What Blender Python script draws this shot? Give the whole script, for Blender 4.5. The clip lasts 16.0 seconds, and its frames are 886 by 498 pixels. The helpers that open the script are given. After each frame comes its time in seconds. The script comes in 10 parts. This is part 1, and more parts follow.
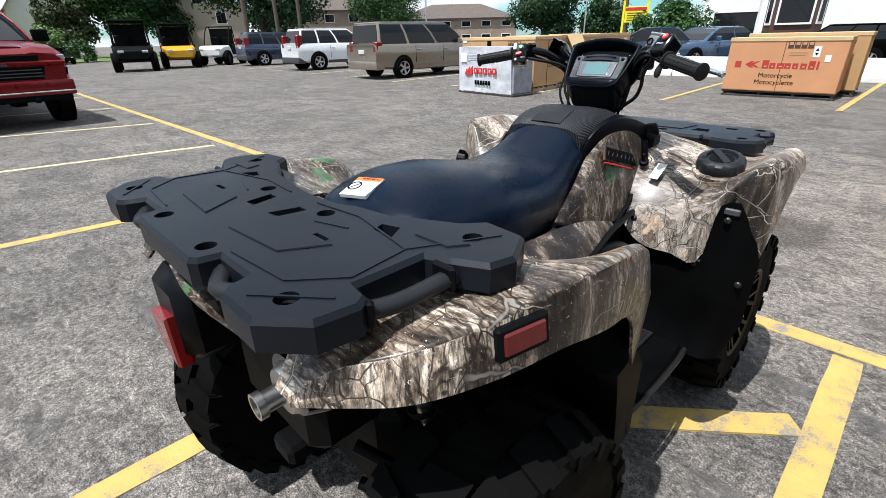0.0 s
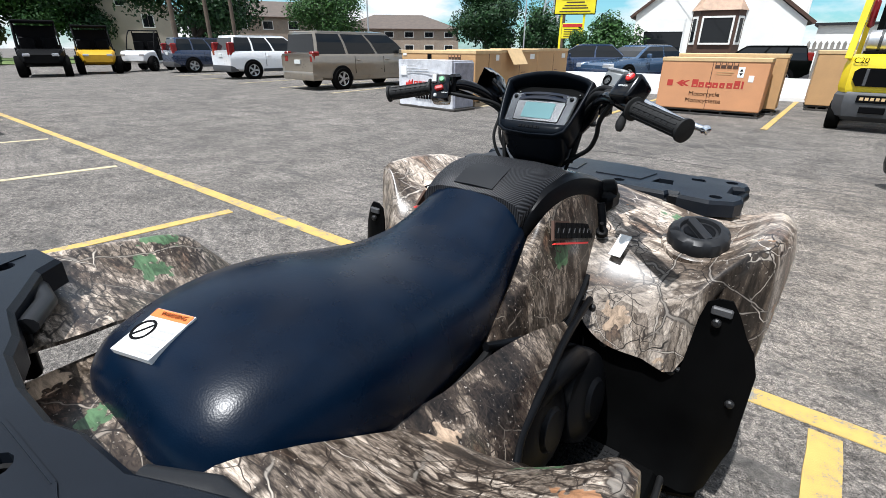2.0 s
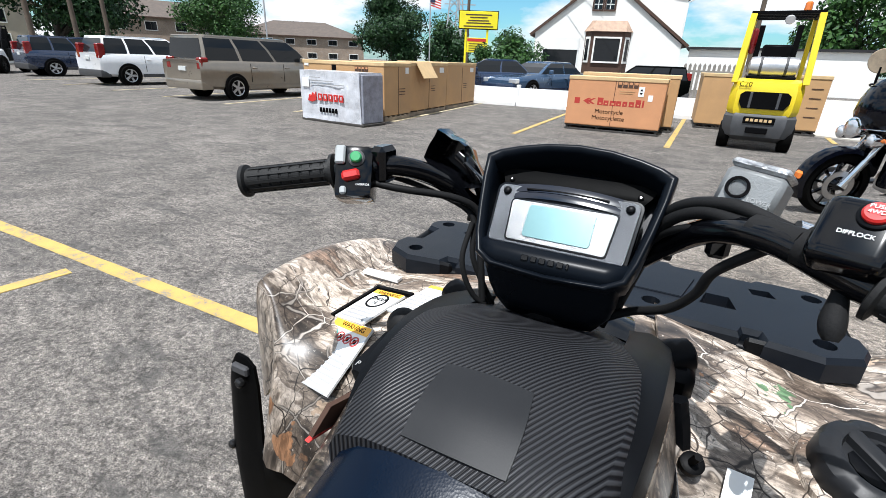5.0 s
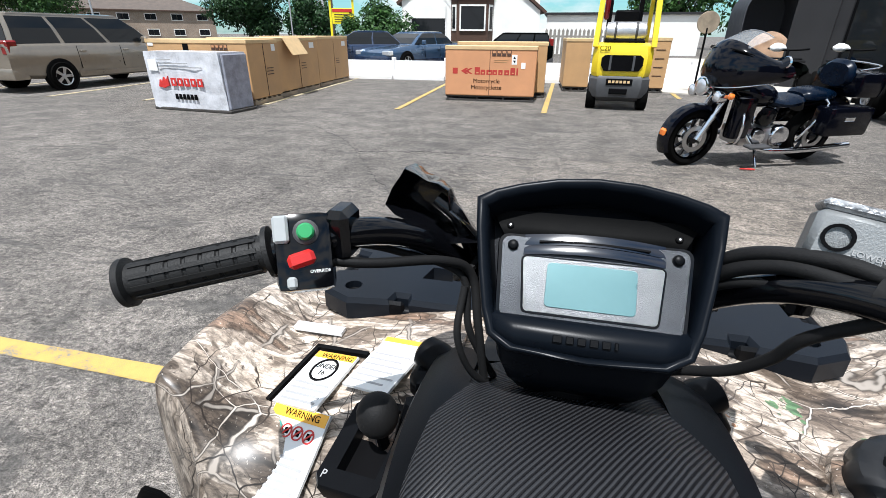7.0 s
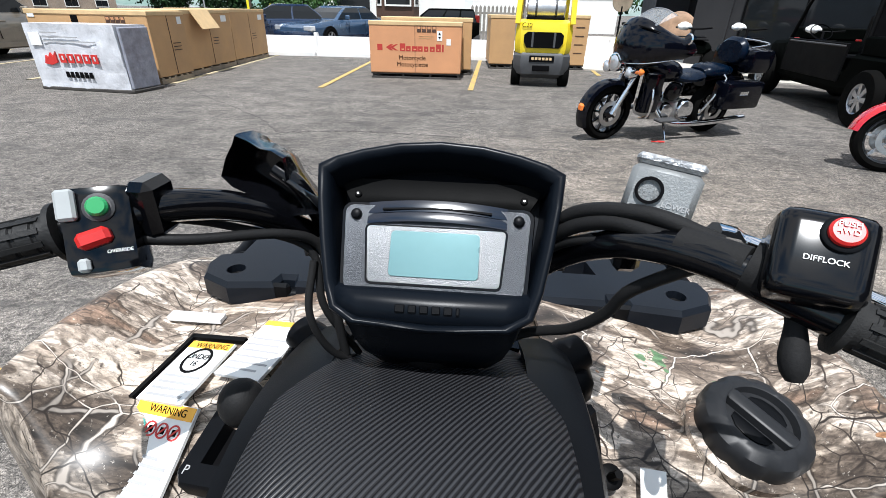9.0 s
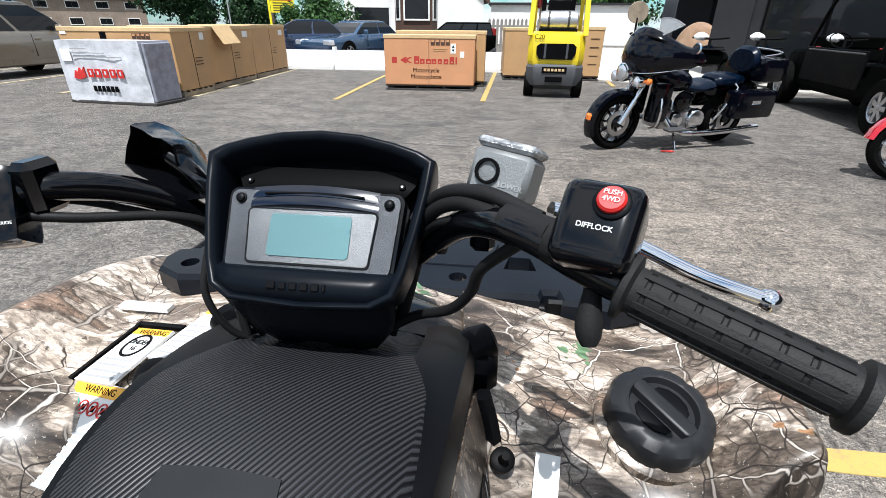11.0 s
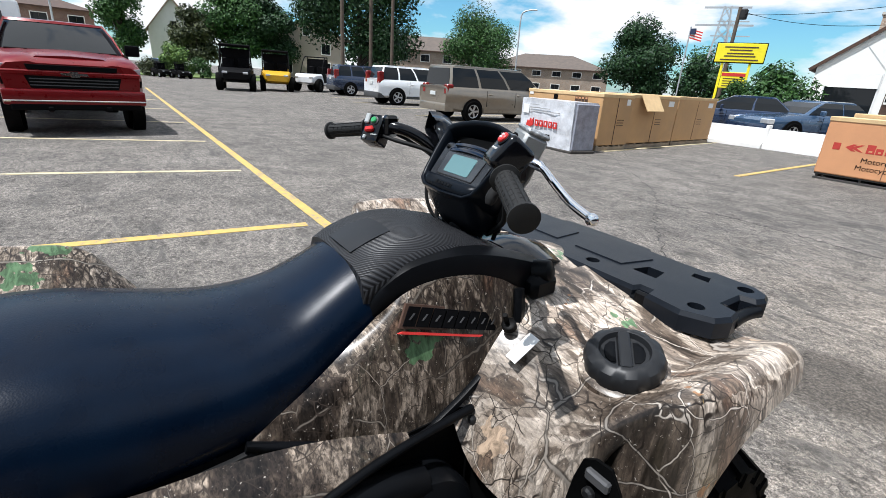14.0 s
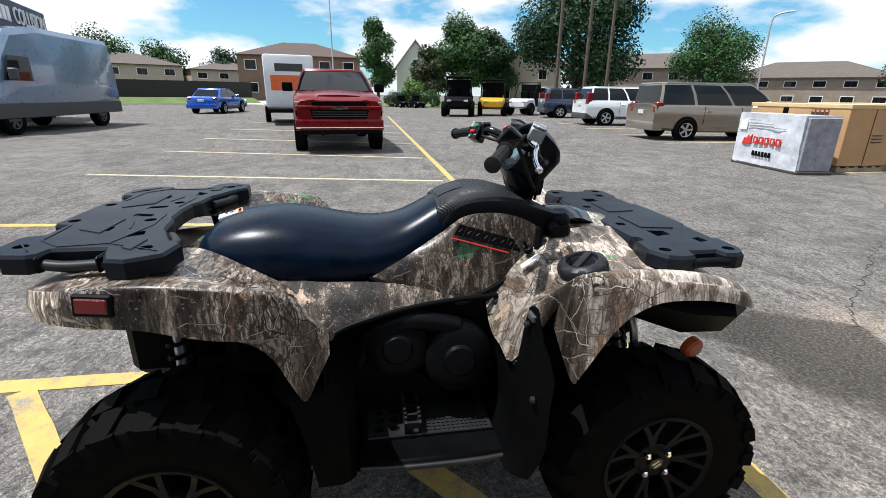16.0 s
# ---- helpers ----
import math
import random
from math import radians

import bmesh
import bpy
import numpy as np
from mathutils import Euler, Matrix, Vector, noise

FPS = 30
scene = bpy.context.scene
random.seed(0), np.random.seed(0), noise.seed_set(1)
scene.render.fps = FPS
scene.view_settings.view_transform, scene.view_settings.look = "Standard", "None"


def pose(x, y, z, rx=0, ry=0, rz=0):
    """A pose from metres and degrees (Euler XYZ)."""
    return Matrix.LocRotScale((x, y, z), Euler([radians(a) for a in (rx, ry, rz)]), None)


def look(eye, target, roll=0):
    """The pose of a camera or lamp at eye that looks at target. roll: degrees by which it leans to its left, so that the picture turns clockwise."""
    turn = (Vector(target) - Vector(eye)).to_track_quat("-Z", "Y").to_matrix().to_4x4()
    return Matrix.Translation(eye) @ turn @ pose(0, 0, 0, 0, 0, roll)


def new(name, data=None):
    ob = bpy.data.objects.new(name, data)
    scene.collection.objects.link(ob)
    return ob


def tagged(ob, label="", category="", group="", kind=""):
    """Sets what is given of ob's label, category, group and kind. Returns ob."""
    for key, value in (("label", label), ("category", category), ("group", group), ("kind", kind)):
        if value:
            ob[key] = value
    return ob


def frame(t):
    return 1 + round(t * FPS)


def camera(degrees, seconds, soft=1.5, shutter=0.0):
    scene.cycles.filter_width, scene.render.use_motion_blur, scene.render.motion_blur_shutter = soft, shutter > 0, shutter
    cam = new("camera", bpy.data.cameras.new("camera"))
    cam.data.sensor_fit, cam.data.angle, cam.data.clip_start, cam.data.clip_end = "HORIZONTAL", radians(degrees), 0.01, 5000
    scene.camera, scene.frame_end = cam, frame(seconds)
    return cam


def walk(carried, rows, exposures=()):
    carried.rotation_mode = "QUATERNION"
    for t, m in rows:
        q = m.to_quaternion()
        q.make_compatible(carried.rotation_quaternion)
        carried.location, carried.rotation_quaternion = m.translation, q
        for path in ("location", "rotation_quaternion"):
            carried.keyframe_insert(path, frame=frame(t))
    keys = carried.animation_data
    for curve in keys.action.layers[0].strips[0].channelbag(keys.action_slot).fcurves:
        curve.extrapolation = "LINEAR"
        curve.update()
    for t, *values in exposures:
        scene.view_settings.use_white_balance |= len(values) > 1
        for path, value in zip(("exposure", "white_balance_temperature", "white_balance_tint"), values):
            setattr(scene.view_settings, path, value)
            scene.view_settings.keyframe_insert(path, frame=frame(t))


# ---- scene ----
# camera and walk: seconds, eye, yaw, pitch and roll in degrees
cam = camera(87.6, 16.0, soft=0.5)
PATH_ROWS = [
    (0, 0.776, -1.114, 1.233, 45.72, -24.56, -1.26),
    (0.5, 0.744, -0.997, 1.251, 45.19, -24.97, -0.93),
    (1, 0.673, -0.904, 1.265, 40.81, -24.87, -0.33),
    (1.5, 0.602, -0.827, 1.274, 36.73, -24.26, 0.38),
    (2, 0.554, -0.720, 1.273, 38.74, -23.52, 0.22),
    (2.5, 0.520, -0.606, 1.281, 40.68, -22.73, 1.30),
    (3, 0.461, -0.504, 1.280, 39.48, -22.74, 1.72),
    (3.5, 0.354, -0.412, 1.296, 37.37, -21.21, 1.56),
    (4, 0.275, -0.330, 1.298, 34.46, -21.19, 2.01),
    (6.5, -0.035, -0.081, 1.345, 16.07, -23.59, 0.67),
    (7, -0.043, -0.063, 1.348, 13.01, -25.01, 0.31),
    (7.5, -0.035, -0.049, 1.347, 9.98, -26.15, 0.41),
    (8, -0.013, -0.038, 1.344, 8.06, -27.18, -0.52),
    (8.5, 0.012, -0.035, 1.338, 5.91, -27.45, 0.27),
    (9, 0.043, -0.036, 1.331, 4.56, -27.32, 1.18),
    (9.5, 0.078, -0.041, 1.338, 4.01, -26.81, 0.95),
    (12, 0.287, -0.086, 1.307, 16.83, -24.54, 0.55),
    (12.5, 0.368, -0.145, 1.311, 25.33, -22.94, 1.74),
    (13, 0.487, -0.205, 1.312, 34.21, -21.31, 2.72),
    (13.5, 0.610, -0.233, 1.310, 44.74, -20.08, 3.27),
    (14, 0.755, -0.235, 1.297, 54.48, -20.14, 3.86),
    (14.5, 0.907, -0.238, 1.304, 60.78, -20.08, 1.93),
    (15, 1.111, -0.240, 1.299, 67.08, -20.18, 2.77),
    (15.5, 1.285, -0.183, 1.309, 74.23, -19.45, 1.98),
    (16, 1.453, -0.144, 1.306, 80.52, -18.55, 0.82),
]
walk(cam, [(t, pose(x, y, z, 90 + pitch, 0, yaw) @ pose(0, 0, 0, 0, 0, roll)) for t, x, y, z, yaw, pitch, roll in PATH_ROWS])
scene.view_settings.exposure = 0.45
scene.view_settings.use_white_balance = True
scene.view_settings.white_balance_temperature = 6270

# world: clear summer sky with broken white cloud, one high sun
SUN_WAY = Vector((-0.03, -0.42, 1.0)).normalized()
world = bpy.data.worlds.new("sky")
scene.world = world
world.use_nodes = True
wt = world.node_tree
for n in list(wt.nodes):
    wt.nodes.remove(n)
w_out = wt.nodes.new("ShaderNodeOutputWorld")
w_bg = wt.nodes.new("ShaderNodeBackground")
w_sky = wt.nodes.new("ShaderNodeTexSky")
w_sky.sky_type = "NISHITA"
w_sky.sun_disc = False
w_sky.sun_elevation = math.asin(SUN_WAY.z)
w_sky.sun_rotation = math.atan2(SUN_WAY.x, SUN_WAY.y)
w_sky.air_density, w_sky.dust_density, w_sky.ozone_density = 1.0, 0.6, 2.0
w_co = wt.nodes.new("ShaderNodeTexCoord")
w_map = wt.nodes.new("ShaderNodeMapping")
w_map.inputs["Scale"].default_value = (2.2, 2.2, 6.5)
w_map.inputs["Location"].default_value = (0.4, 1.7, 0.15)
w_noise = wt.nodes.new("ShaderNodeTexNoise")
w_noise.inputs["Scale"].default_value = 1.5
w_noise.inputs["Detail"].default_value = 7
w_noise.inputs["Roughness"].default_value = 0.55
w_ramp = wt.nodes.new("ShaderNodeValToRGB")
w_ramp.color_ramp.elements[0].position, w_ramp.color_ramp.elements[1].position = 0.42, 0.53
w_mix = wt.nodes.new("ShaderNodeMix")
w_mix.data_type = "RGBA"
w_mix.inputs["B"].default_value = (13.0, 13.2, 13.4, 1)
wt.links.new(w_co.outputs["Generated"], w_map.inputs["Vector"])
wt.links.new(w_map.outputs["Vector"], w_noise.inputs["Vector"])
wt.links.new(w_noise.outputs["Fac"], w_ramp.inputs["Fac"])
wt.links.new(w_ramp.outputs["Color"], w_mix.inputs["Factor"])
w_tint = wt.nodes.new("ShaderNodeMix")
w_tint.data_type, w_tint.blend_type = "RGBA", "MULTIPLY"
w_tint.inputs["Factor"].default_value = 1.0
w_tint.inputs["B"].default_value = (0.95, 1.62, 1.80, 1)
wt.links.new(w_sky.outputs["Color"], w_tint.inputs["A"])
wt.links.new(w_tint.outputs["Result"], w_mix.inputs["A"])
wt.links.new(w_mix.outputs["Result"], w_bg.inputs["Color"])
w_bg.inputs["Strength"].default_value = 0.059
wt.links.new(w_bg.outputs["Background"], w_out.inputs["Surface"])

sun = new("sun", bpy.data.lights.new("sun", "SUN"))
sun.data.energy, sun.data.angle, sun.data.color = 5.0, radians(0.53), (0.995, 0.985, 0.97)
sun.matrix_world = look(SUN_WAY * 60, (0, 0, 0))


# ---- mesh helpers ----
def bm_new():
    return bmesh.new()


def part(name, bm, material, parent=None, label="", smooth=None):
    """One mesh object from a bmesh, under a thing or a part. smooth: angle in degrees."""
    bmesh.ops.recalc_face_normals(bm, faces=bm.faces)
    me = bpy.data.meshes.new(name)
    bm.to_mesh(me)
    bm.free()
    me.materials.append(material)
    if smooth:
        me.polygons.foreach_set("use_smooth", [True] * len(me.polygons))
        me.set_sharp_from_angle(angle=radians(smooth))
    ob = new(name, me)
    if parent:
        ob.parent = parent
    if label:
        ob["label"] = label
    return ob


def thing(name, label, category, m=None, group="", kind=""):
    ob = new(name)
    ob.empty_display_size = 0.1
    if m is not None:
        ob.matrix_world = m
    return tagged(ob, label, category, group, kind)


def box(bm, x0, x1, y0, y1, z0, z1, bevel=0.0, m=None, seg=1):
    g = bmesh.ops.create_cube(bm, size=1.0)
    vs = g["verts"]
    for v in vs:
        v.co = Vector((x0 + (v.co.x + 0.5) * (x1 - x0), y0 + (v.co.y + 0.5) * (y1 - y0), z0 + (v.co.z + 0.5) * (z1 - z0)))
    if bevel:
        es = list({e for v in vs for e in v.link_edges})
        r = bmesh.ops.bevel(bm, geom=es, offset=bevel, segments=seg, affect="EDGES", profile=0.6)
        vs = list({v for f in r["faces"] for v in f.verts} | {v for v in vs if v.is_valid})
    if m is not None:
        bmesh.ops.transform(bm, matrix=m, verts=vs)
    return bm


def loft(bm, rings, closed=True, caps=True):
    """Skin between rings of equally many points."""
    rows = [[bm.verts.new(p) for p in r] for r in rings]
    n = len(rows[0])
    for a, b in zip(rows, rows[1:]):
        for i in range(n if closed else n - 1):
            j = (i + 1) % n
            bm.faces.new((a[i], a[j], b[j], b[i]))
    if caps and closed:
        bm.faces.new(rows[0][::-1])
        bm.faces.new(rows[-1])
    return bm


def spline(pts, n):
    """n points on a Catmull-Rom curve through pts."""
    P = [Vector(p) for p in pts]
    P = [P[0] * 2 - P[1]] + P + [P[-1] * 2 - P[-2]]
    out = []
    k = len(P) - 3
    for i in range(n):
        u = i / (n - 1) * k
        j = min(int(u), k - 1)
        t = u - j
        a, b, c, d = P[j:j + 4]
        out.append(0.5 * ((2 * b) + (c - a) * t + (2 * a - 5 * b + 4 * c - d) * t * t + (3 * b - a - 3 * c + d) * t ** 3))
    return out


def tube(bm, pts, r, n=8, caps=True):
    P = [Vector(p) for p in pts]
    rad = r if isinstance(r, (list, tuple)) else [r] * len(P)
    up = None
    rings = []
    for i, p in enumerate(P):
        d = (P[min(i + 1, len(P) - 1)] - P[max(i - 1, 0)]).normalized()
        if up is None:
            up = d.orthogonal().normalized()
        up = (up - d * up.dot(d)).normalized()
        side = d.cross(up)
        rings.append([p + (up * math.cos(2 * math.pi * k / n) + side * math.sin(2 * math.pi * k / n)) * rad[i] for k in range(n)])
    return loft(bm, rings, True, caps)


def lathe(bm, profile, m=None, n=24, caps=True):
    """Turn (radius, height) about z, then place by m."""
    m = m or Matrix()
    rings = [[m @ Vector((r * math.cos(2 * math.pi * k / n), r * math.sin(2 * math.pi * k / n), h)) for k in range(n)] for r, h in profile]
    return loft(bm, rings, True, caps)


def axis(p, d):
    """A matrix at p whose z looks along d."""
    return Matrix.Translation(p) @ Vector(d).to_track_quat("Z", "Y").to_matrix().to_4x4()


def prism(bm, outline, a0, a1, m=None, inset=0.0):
    """Outline in (u, v), pulled from a0 to a1 along w. m maps (u, v, w). inset: chamfer at both ends."""
    m = m or Matrix()
    P = [Vector((u, v)) for u, v in outline]
    area = sum(P[i - 1].x * P[i].y - P[i].x * P[i - 1].y for i in range(len(P)))
    sgn = 1 if area > 0 else -1

    def shrink(d):
        out = []
        for i, p in enumerate(P):
            e1, e2 = (p - P[i - 1]).normalized(), (P[(i + 1) % len(P)] - p).normalized()
            n1, n2 = Vector((-e1.y, e1.x)) * sgn, Vector((-e2.y, e2.x)) * sgn
            k = n1 + n2
            k = k / max(0.4, k.length_squared) * 2 if k.length > 1e-6 else n1
            out.append(p + k * d * 0.5)
        return out
    s = 1 if a1 > a0 else -1
    levels = [(a0, P), (a1, P)] if not inset else [(a0, shrink(inset)), (a0 + s * inset, P), (a1 - s * inset, P), (a1, shrink(inset))]
    return loft(bm, [[m @ Vector((p.x, p.y, a)) for p in q] for a, q in levels])


def plate(bm, outer, holes, z0, z1, chamfer=0.006):
    """Flat plate with through holes and a chamfered upper rim."""
    from mathutils.geometry import tessellate_polygon

    def walls(loop, za, zb, inner=None):
        lo = [bm.verts.new((x, y, za)) for x, y in loop]
        hi = [bm.verts.new((x, y, zb)) for x, y in (inner or loop)]
        for i in range(len(loop)):
            j = (i + 1) % len(loop)
            bm.faces.new((lo[i], lo[j], hi[j], hi[i]))
    P = [Vector(p) for p in outer]
    area = sum(P[i - 1].x * P[i].y - P[i].x * P[i - 1].y for i in range(len(P)))
    sg = 1 if area > 0 else -1
    ins = []
    for i, p in enumerate(P):
        e1, e2 = (p - P[i - 1]).normalized(), (P[(i + 1) % len(P)] - p).normalized()
        k = (Vector((-e1.y, e1.x)) + Vector((-e2.y, e2.x))) * sg
        ins.append(tuple(p + k * chamfer / max(0.6, k.length_squared) * 2 * 0.7))
    walls(outer, z0, z1 - chamfer)
    walls(outer, z1 - chamfer, z1, ins)
    for hl in holes:
        walls(hl, z0, z1)
    for z, loop in ((z1, ins), (z0, outer)):
        loops = [[Vector((x, y, z)) for x, y in loop]] + [[Vector((x, y, z)) for x, y in hl] for hl in holes]
        flat = [v for l in loops for v in l]
        vs = [bm.verts.new(v) for v in flat]
        for tri in tessellate_polygon(loops):
            try:
                bm.faces.new([vs[i] for i in tri])
            except ValueError:
                pass
    bmesh.ops.remove_doubles(bm, verts=bm.verts, dist=1e-5)
    return bm


def disc(x, y, r, n=12):
    return [(x + r * math.cos(2 * math.pi * k / n), y + r * math.sin(2 * math.pi * k / n)) for k in range(n)]


def mirror_x(pts):
    """Right half outline, mirrored to a whole."""
    return list(pts) + [(-x, y) for x, y in reversed(pts) if abs(x) > 1e-6]


def thicken(bm, t):
    """Give an open skin a second face t below it and close the rim."""
    bmesh.ops.remove_doubles(bm, verts=bm.verts, dist=1e-5)
    bmesh.ops.recalc_face_normals(bm, faces=bm.faces)
    bm.normal_update()
    top = list(bm.verts)
    edges = [e for e in bm.edges if e.is_boundary]
    under = {v: bm.verts.new(v.co - v.normal * t) for v in top}
    for f in list(bm.faces):
        bm.faces.new([under[v] for v in reversed(f.verts)])
    for e in edges:
        a, b = e.verts
        bm.faces.new((a, b, under[b], under[a]))
    return bm


def text_part(name, body, size, m, material, parent=None, depth=0.001):
    cu = bpy.data.curves.new(name, "FONT")
    cu.body, cu.size, cu.extrude = body, size, depth
    cu.align_x, cu.align_y = "CENTER", "CENTER"
    tmp = bpy.data.objects.new(name, cu)
    scene.collection.objects.link(tmp)
    bpy.context.view_layer.update()
    me = bpy.data.meshes.new_from_object(tmp.evaluated_get(bpy.context.evaluated_depsgraph_get()))
    bpy.data.objects.remove(tmp)
    bpy.data.curves.remove(cu)
    me.materials.append(material)
    ob = new(name, me)
    if parent:
        ob.parent = parent
    ob.matrix_local = m
    return ob


# ---- materials ----
def nodes_of(name):
    ma = bpy.data.materials.new(name)
    ma.use_nodes = True
    nt = ma.node_tree
    return ma, nt, nt.nodes["Principled BSDF"]


def link(nt, a, b):
    nt.links.new(a, b)


def noise_node(nt, scale, detail=4, rough=0.6, stretch=(1, 1, 1), distort=0.0, local=True, offset=(0, 0, 0)):
    co = nt.nodes.new("ShaderNodeTexCoord")
    mp = nt.nodes.new("ShaderNodeMapping")
    mp.inputs["Scale"].default_value = stretch
    mp.inputs["Location"].default_value = offset
    no = nt.nodes.new("ShaderNodeTexNoise")
    no.inputs["Scale"].default_value, no.inputs["Detail"].default_value = scale, detail
    no.inputs["Roughness"].default_value, no.inputs["Distortion"].default_value = rough, distort
    link(nt, co.outputs["Object"], mp.inputs["Vector"])
    link(nt, mp.outputs["Vector"], no.inputs["Vector"])
    return no


def ramp_node(nt, src, stops):
    r = nt.nodes.new("ShaderNodeValToRGB")
    el = r.color_ramp.elements
    while len(el) < len(stops):
        el.new(0.5)
    for e, (p, c) in zip(el, stops):
        e.position = p
        e.color = (*c, 1) if isinstance(c, tuple) else (c, c, c, 1)
    link(nt, src, r.inputs["Fac"])
    return r


def mix_node(nt, fac, a, b, mode="MIX"):
    m = nt.nodes.new("ShaderNodeMix")
    m.data_type, m.blend_type = "RGBA", mode
    for sock, v in (("Factor", fac), ("A", a), ("B", b)):
        if hasattr(v, "is_linked"):
            link(nt, v, m.inputs[sock])
        elif isinstance(v, tuple):
            m.inputs[sock].default_value = (*v, 1)
        else:
            m.inputs[sock].default_value = v
    return m.outputs["Result"]


def bump_node(nt, bsdf, height, strength=0.3, dist=0.002):
    b = nt.nodes.new("ShaderNodeBump")
    b.inputs["Strength"].default_value, b.inputs["Distance"].default_value = strength, dist
    link(nt, height, b.inputs["Height"])
    link(nt, b.outputs["Normal"], bsdf.inputs["Normal"])


def surf(name, base, rough=0.5, metal=0.0, vary=0.15, scale=6.0, fine=120.0, bump=0.2, dist=0.001, coat=0.0, spec=0.5, emit=None):
    """A plain coloured surface with broad and fine variation, uneven gloss and fine relief."""
    ma, nt, b = nodes_of(name)
    broad, grain = noise_node(nt, scale, 4), noise_node(nt, fine, 3)
    lo = tuple(c * (1 - vary) for c in base)
    hi = tuple(min(1, c * (1 + vary)) for c in base)
    c1 = ramp_node(nt, broad.outputs["Fac"], [(0.3, lo), (0.7, hi)])
    c2 = ramp_node(nt, grain.outputs["Fac"], [(0.3, 1 - vary * 0.6), (0.7, 1.0)])
    link(nt, mix_node(nt, 1.0, c1.outputs["Color"], c2.outputs["Color"], "MULTIPLY"), b.inputs["Base Color"])
    rr = ramp_node(nt, broad.outputs["Fac"], [(0.3, max(0.02, rough * 0.85)), (0.7, min(1.0, rough * 1.15))])
    link(nt, rr.outputs["Color"], b.inputs["Roughness"])
    b.inputs["Metallic"].default_value = metal
    b.inputs["Coat Weight"].default_value = coat
    b.inputs["Coat Roughness"].default_value = 0.05
    b.inputs["Specular IOR Level"].default_value = spec
    if bump:
        bump_node(nt, b, grain.outputs["Fac"], bump, dist)
    if emit:
        b.inputs["Emission Color"].default_value = (*emit[0], 1)
        b.inputs["Emission Strength"].default_value = emit[1]
    return ma


